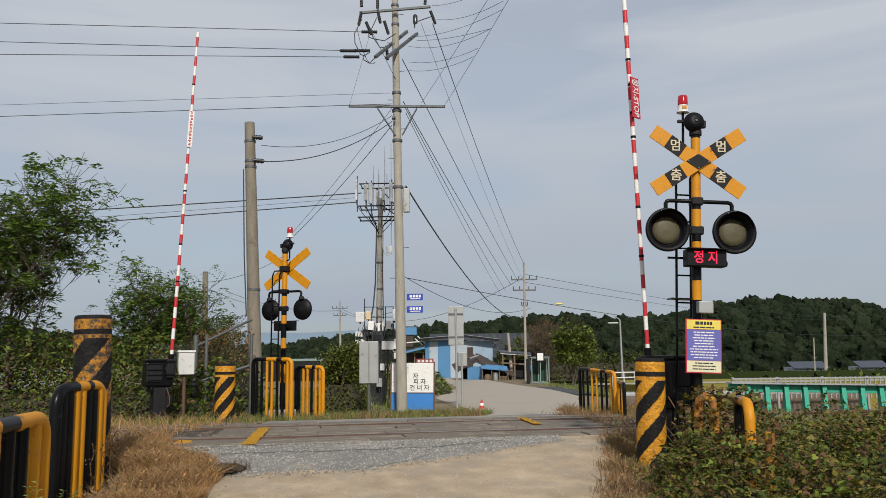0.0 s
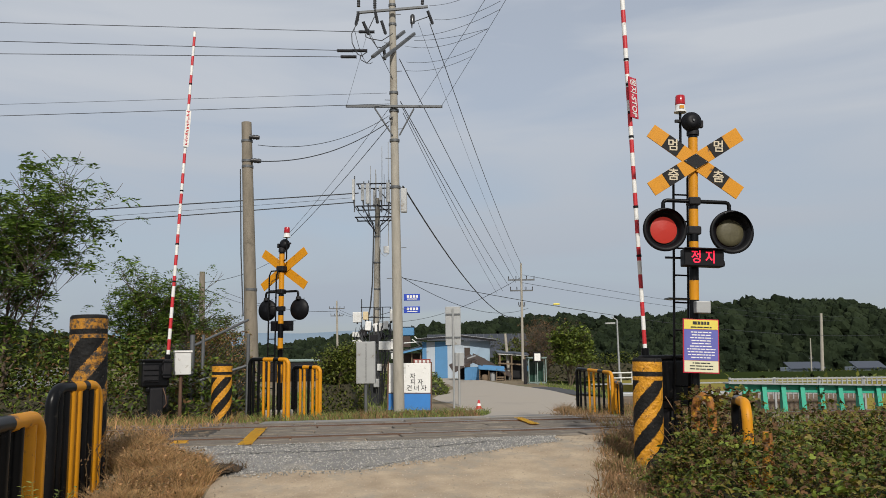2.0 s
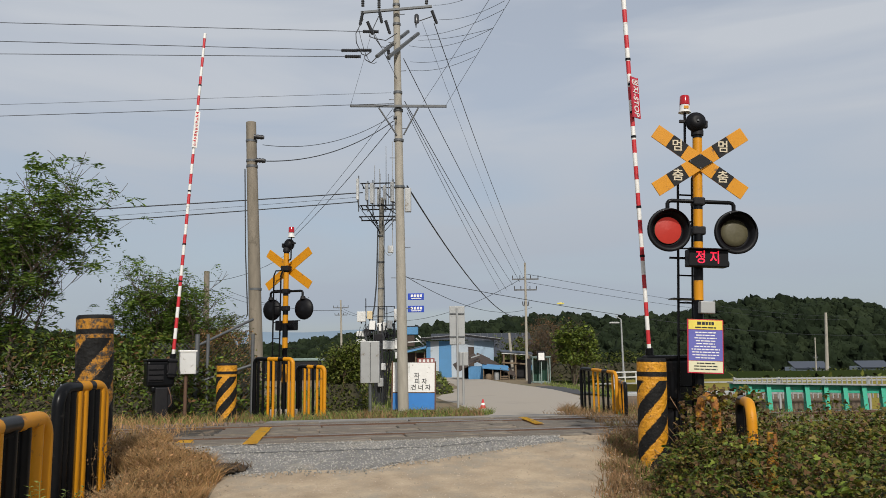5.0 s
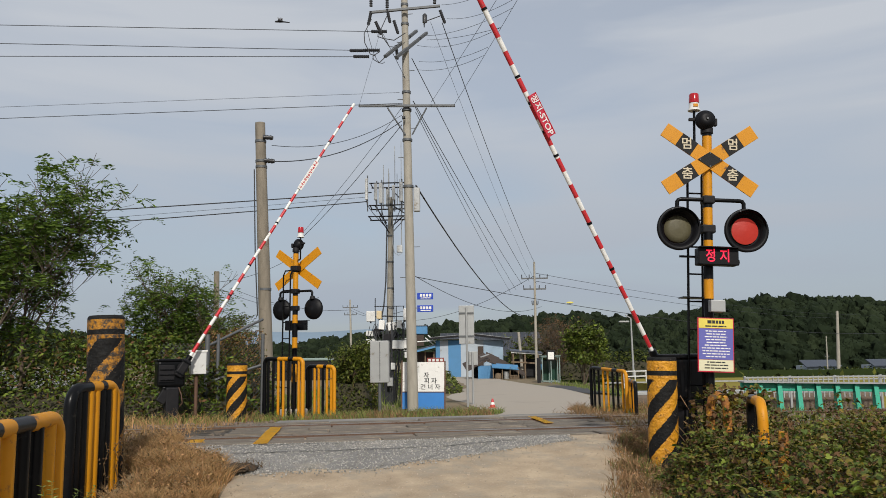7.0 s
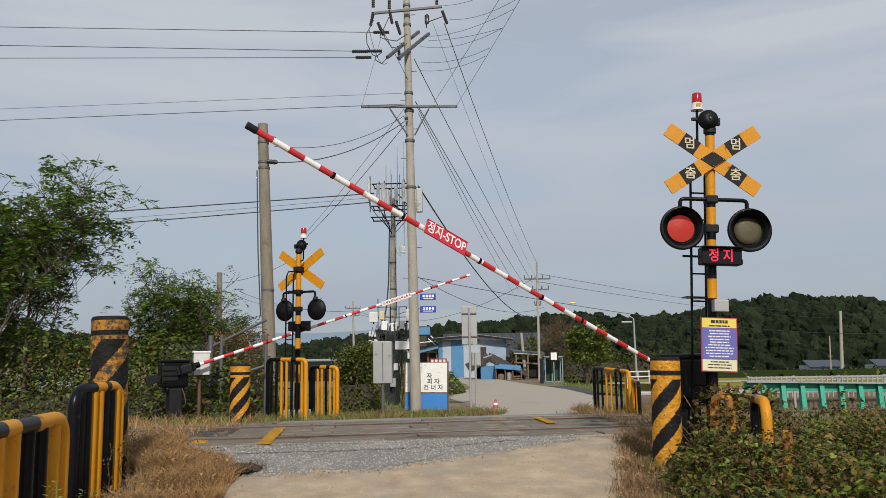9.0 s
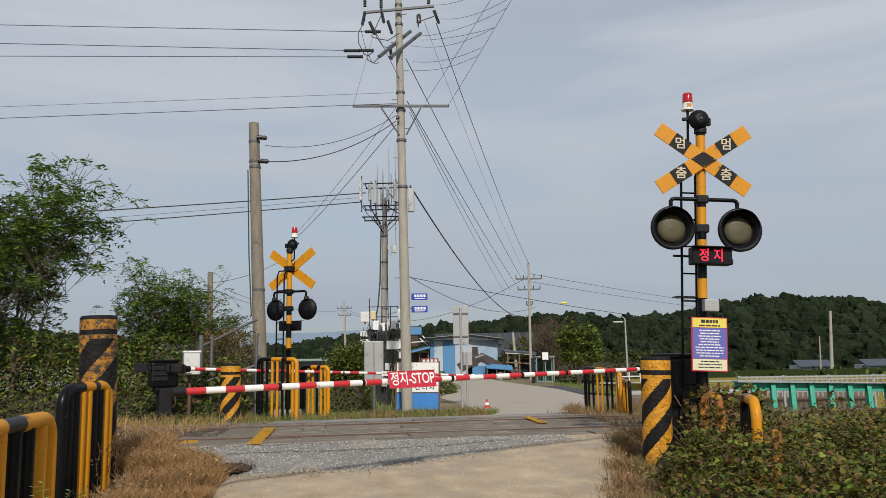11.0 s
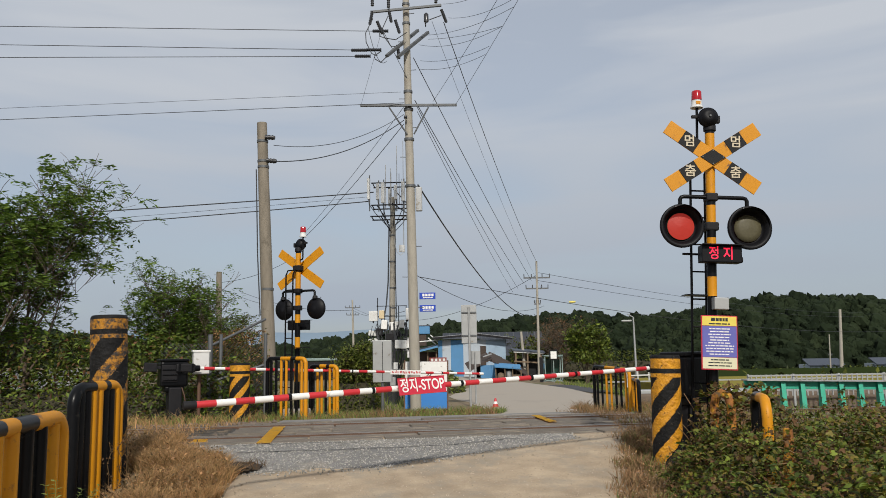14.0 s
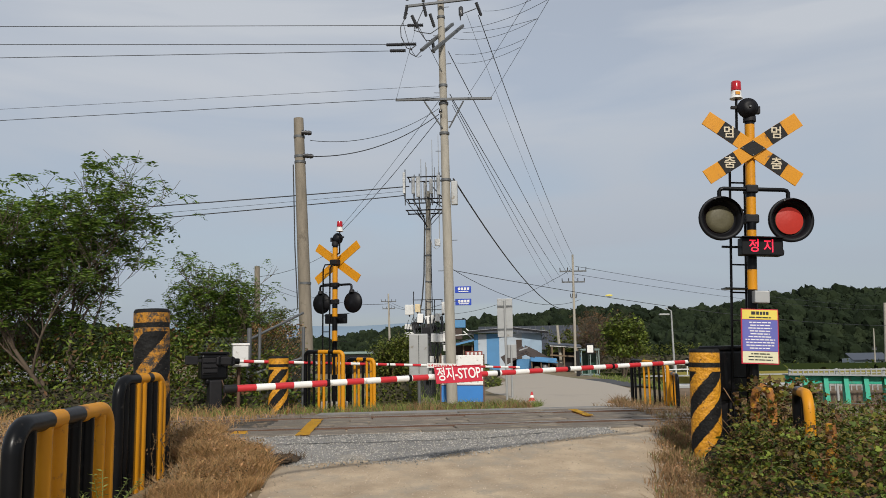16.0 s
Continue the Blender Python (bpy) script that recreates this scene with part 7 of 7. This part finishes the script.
gravel("ballast", 9000, 53, -13, 13, 7.0, 15, lambda x, y: 8.7 < y - SKEW * x < 12.4 and (x < -2.6 or x > 2.3), 0.02, 0.04, m_ballast, "brown ballast stones along the track", 0.0)


# ---- wooded hills and distance ----
def wooded_ridge(name, pts, y, depth, base, crowns, cs, label, seed, tufts=26):
    """A ridge whose tree tops pass through pts (x, z) at distance y, covered with lumpy crowns and leaf tufts."""
    rng = np.random.default_rng(seed)
    xs, zs = np.array([p[0] for p in pts], float), np.array([p[1] for p in pts], float)
    t = thing(name, Matrix.Translation((0, 0, 0)), label, "hill", kind="structure")
    bm = B()
    n, m = 60, 10
    grid = []
    for i in range(n + 1):
        x = xs[0] + (xs[-1] - xs[0]) * i / n
        crest = np.interp(x, xs, zs) - 1.1 * cs
        grid.append([bm.verts.new((x, y - depth * (1 - j / m), base + (crest - base) * math.sin(math.pi / 2 * j / m))) for j in range(m + 1)])
    for i in range(n):
        for j in range(m):
            bm.faces.new((grid[i][j], grid[i + 1][j], grid[i + 1][j + 1], grid[i][j + 1])).smooth = True
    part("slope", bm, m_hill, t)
    bm = B()
    bmesh.ops.create_icosphere(bm, subdivisions=3, radius=1)
    ball = np.array([v.co[:] for v in bm.verts])
    tris = np.array([[v.index for v in f.verts] for f in bm.faces])
    bm.free()
    V, F, C, D = [], [], [], []
    for k in range(crowns):
        x = rng.uniform(xs[0], xs[-1])
        u = rng.random() ** 0.8
        crest = np.interp(x, xs, zs) - 1.3 * cs
        r = cs * rng.uniform(0.55, 1.25)
        at = np.array([x, y - depth * (1 - u), base + (crest - base) * math.sin(math.pi / 2 * u) + 0.15 * r])
        ph = rng.uniform(0, 6.28, 6)
        lump = 1 + 0.16 * np.sin(4.2 * ball[:, 0] + ph[0]) * np.sin(4.6 * ball[:, 1] + ph[1]) + 0.14 * np.sin(5.1 * ball[:, 2] + ph[2] + 2 * ball[:, 0]) + 0.09 * np.sin(11 * ball[:, 0] + ph[3]) * np.sin(10 * ball[:, 2] + ph[4]) + rng.normal(0, 0.075, len(ball))
        tall = rng.uniform(0.75, 1.15)
        V.append(ball * lump[:, None] * r * np.array([0.85, 0.85, tall]) + at)
        F.append(tris + k * len(ball))
        th, pz = rng.uniform(0, 2 * np.pi, tufts), np.arccos(rng.uniform(-0.1, 1, tufts))
        q = np.stack([np.sin(pz) * np.cos(th), np.sin(pz) * np.sin(th), np.cos(pz)], 1)
        C.append(q * r * rng.uniform(0.85, 1.08, (tufts, 1)) * np.array([0.85, 0.85, tall]) + at)
        D.append(q + np.array([0, 0, 0.15]))
    me = bpy.data.meshes.new("treetop_cover")
    me.from_pydata(np.concatenate(V).tolist(), [], np.concatenate(F).tolist())
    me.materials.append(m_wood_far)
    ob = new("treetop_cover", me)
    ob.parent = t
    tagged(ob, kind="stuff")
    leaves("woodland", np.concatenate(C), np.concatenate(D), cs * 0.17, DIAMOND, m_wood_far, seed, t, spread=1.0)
    return t


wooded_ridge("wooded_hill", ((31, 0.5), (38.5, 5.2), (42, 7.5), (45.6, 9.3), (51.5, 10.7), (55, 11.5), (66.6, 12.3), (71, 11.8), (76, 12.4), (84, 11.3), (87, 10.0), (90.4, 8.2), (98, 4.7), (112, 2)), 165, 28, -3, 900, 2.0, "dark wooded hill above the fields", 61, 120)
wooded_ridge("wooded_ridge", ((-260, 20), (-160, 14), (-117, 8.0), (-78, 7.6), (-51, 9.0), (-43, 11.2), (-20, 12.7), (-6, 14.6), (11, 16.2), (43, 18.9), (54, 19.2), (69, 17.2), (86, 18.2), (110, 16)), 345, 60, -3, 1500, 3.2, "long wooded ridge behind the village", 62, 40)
bm = B()
prev = None
rng = random.Random(8)
for i in range(81):
    x = -2200 + 4400 * i / 80
    z = 64 + 14 * noise2(x, 0, 0.0041, 3) + 9 * noise2(x, 0, 0.011, 1)
    cur = [bm.verts.new((x, 1900 - 300, -30)), bm.verts.new((x, 1900, z)), bm.verts.new((x, 2300, -30))]
    if prev:
        for a in range(2):
            bm.faces.new((prev[a], cur[a], cur[a + 1], prev[a + 1])).smooth = True
    prev = cur
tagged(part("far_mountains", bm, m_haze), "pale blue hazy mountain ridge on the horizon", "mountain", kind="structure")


# ---- the dragonfly that crosses the sky ----
def make_insect():
    t = thing("dragonfly", Matrix.Translation((0, 0, 0)), "dark dragonfly in flight with blurred wings", "insect")
    bm = B()
    sweep(bm, [(-0.026, 0, 0), (-0.018, 0, 0.001), (-0.008, 0, 0.002), (0.004, 0, 0.001), (0.028, 0, -0.001)], [0.0025, 0.0038, 0.0048, 0.003, 0.0014], 8)
    part("body", bm, m_dark, t)
    mw = mat("clear_insect_wing", (0.16, 0.16, 0.17), 0.3, bump=0)
    for s in (-1, 1):
        for x in (-0.011, -0.003):
            bm = B()
            v = [bm.verts.new(p) for p in ((x, 0, 0.003), (x - 0.005, s * 0.012, 0.012), (x - 0.003, s * 0.026, 0.026 if s > 0 else 0.0), (x + 0.004, s * 0.027, 0.026 if s > 0 else 0.0), (x + 0.005, s * 0.012, 0.010))]
            bm.faces.new(v)
            bmesh.ops.solidify(bm, geom=bm.faces[:], thickness=0.0003)
            part("wing", bm, mw, t)
    return t


# ---- what moves ----
def motions():
    near = [(0, 1.8), (2.5, 1.6), (4.2, 1.8), (5.0, 2.3), (5.6, 7.5), (6.0, 14.2), (6.3, 19.9), (6.5, 22.5), (6.8, 27.2), (7.0, 31.4), (7.3, 37.3), (7.6, 42.7), (8.0, 49.2), (8.5, 57.8), (9.0, 65.7), (9.2, 68.8), (9.8, 77.4), (10.4, 85.4), (10.8, 89.4), (11.05, 91.1), (11.3, 92.0), (11.5, 93.6), (11.7, 93.8), (11.9, 92.3), (12.1, 90.7), (12.3, 90.3), (12.6, 92.1), (12.9, 93.2), (13.2, 92.2), (13.5, 90.9), (13.8, 91.3), (14.2, 92.5), (14.6, 92.0), (15.0, 91.1), (15.5, 92.2), (16.0, 91.3)]
    far = [(0, 2.8), (4.2, 2.8), (4.9, 3.4), (5.5, 7.6), (6.0, 14.0), (6.5, 21.3), (6.8, 27.7), (7.0, 31.8), (7.3, 37.0), (8.0, 51.5), (8.5, 62.2), (9.0, 72.4), (9.2, 76.4), (9.8, 87.5), (10.15, 92.2), (10.5, 92.8), (11.3, 92.4), (16.0, 92.4)]
    walk(near_arm, [(t, pose(0, 0, 0.90, 0, a, 0)) for t, a in near])
    walk(far_arm, [(t, pose(0, 0, 0.90, 0, a, 0)) for t, a in far])
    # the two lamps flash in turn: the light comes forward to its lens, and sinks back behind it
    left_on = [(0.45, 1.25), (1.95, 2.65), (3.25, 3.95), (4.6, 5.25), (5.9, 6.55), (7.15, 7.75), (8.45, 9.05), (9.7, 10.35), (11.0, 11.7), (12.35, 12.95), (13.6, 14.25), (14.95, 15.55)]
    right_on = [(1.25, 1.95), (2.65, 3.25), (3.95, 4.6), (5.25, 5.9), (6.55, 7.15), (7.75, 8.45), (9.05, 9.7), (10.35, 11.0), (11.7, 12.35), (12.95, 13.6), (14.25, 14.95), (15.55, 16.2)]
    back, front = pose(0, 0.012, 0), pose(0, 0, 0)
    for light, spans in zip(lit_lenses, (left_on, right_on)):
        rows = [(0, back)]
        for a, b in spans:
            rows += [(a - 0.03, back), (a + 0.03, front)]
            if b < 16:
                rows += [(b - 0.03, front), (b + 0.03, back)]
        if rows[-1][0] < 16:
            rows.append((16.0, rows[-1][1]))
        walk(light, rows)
    walk(insect, [(t, pose(*p, 0, 0, 8)) for t, p in INSECT_WAY])


insect = make_insect()
INSECT_WAY = ((0, (2.6, 2.4, 3.6)), (6.6, (1.2, 2.5, 2.7)), (6.9, (-0.29, 2.60, 2.68)), (7.0, (-0.62, 2.60, 2.36)), (7.1, (-0.94, 2.60, 2.69)), (7.4, (-2.4, 2.5, 3.0)), (16, (-7.5, 2.0, 4.0)))
motions()
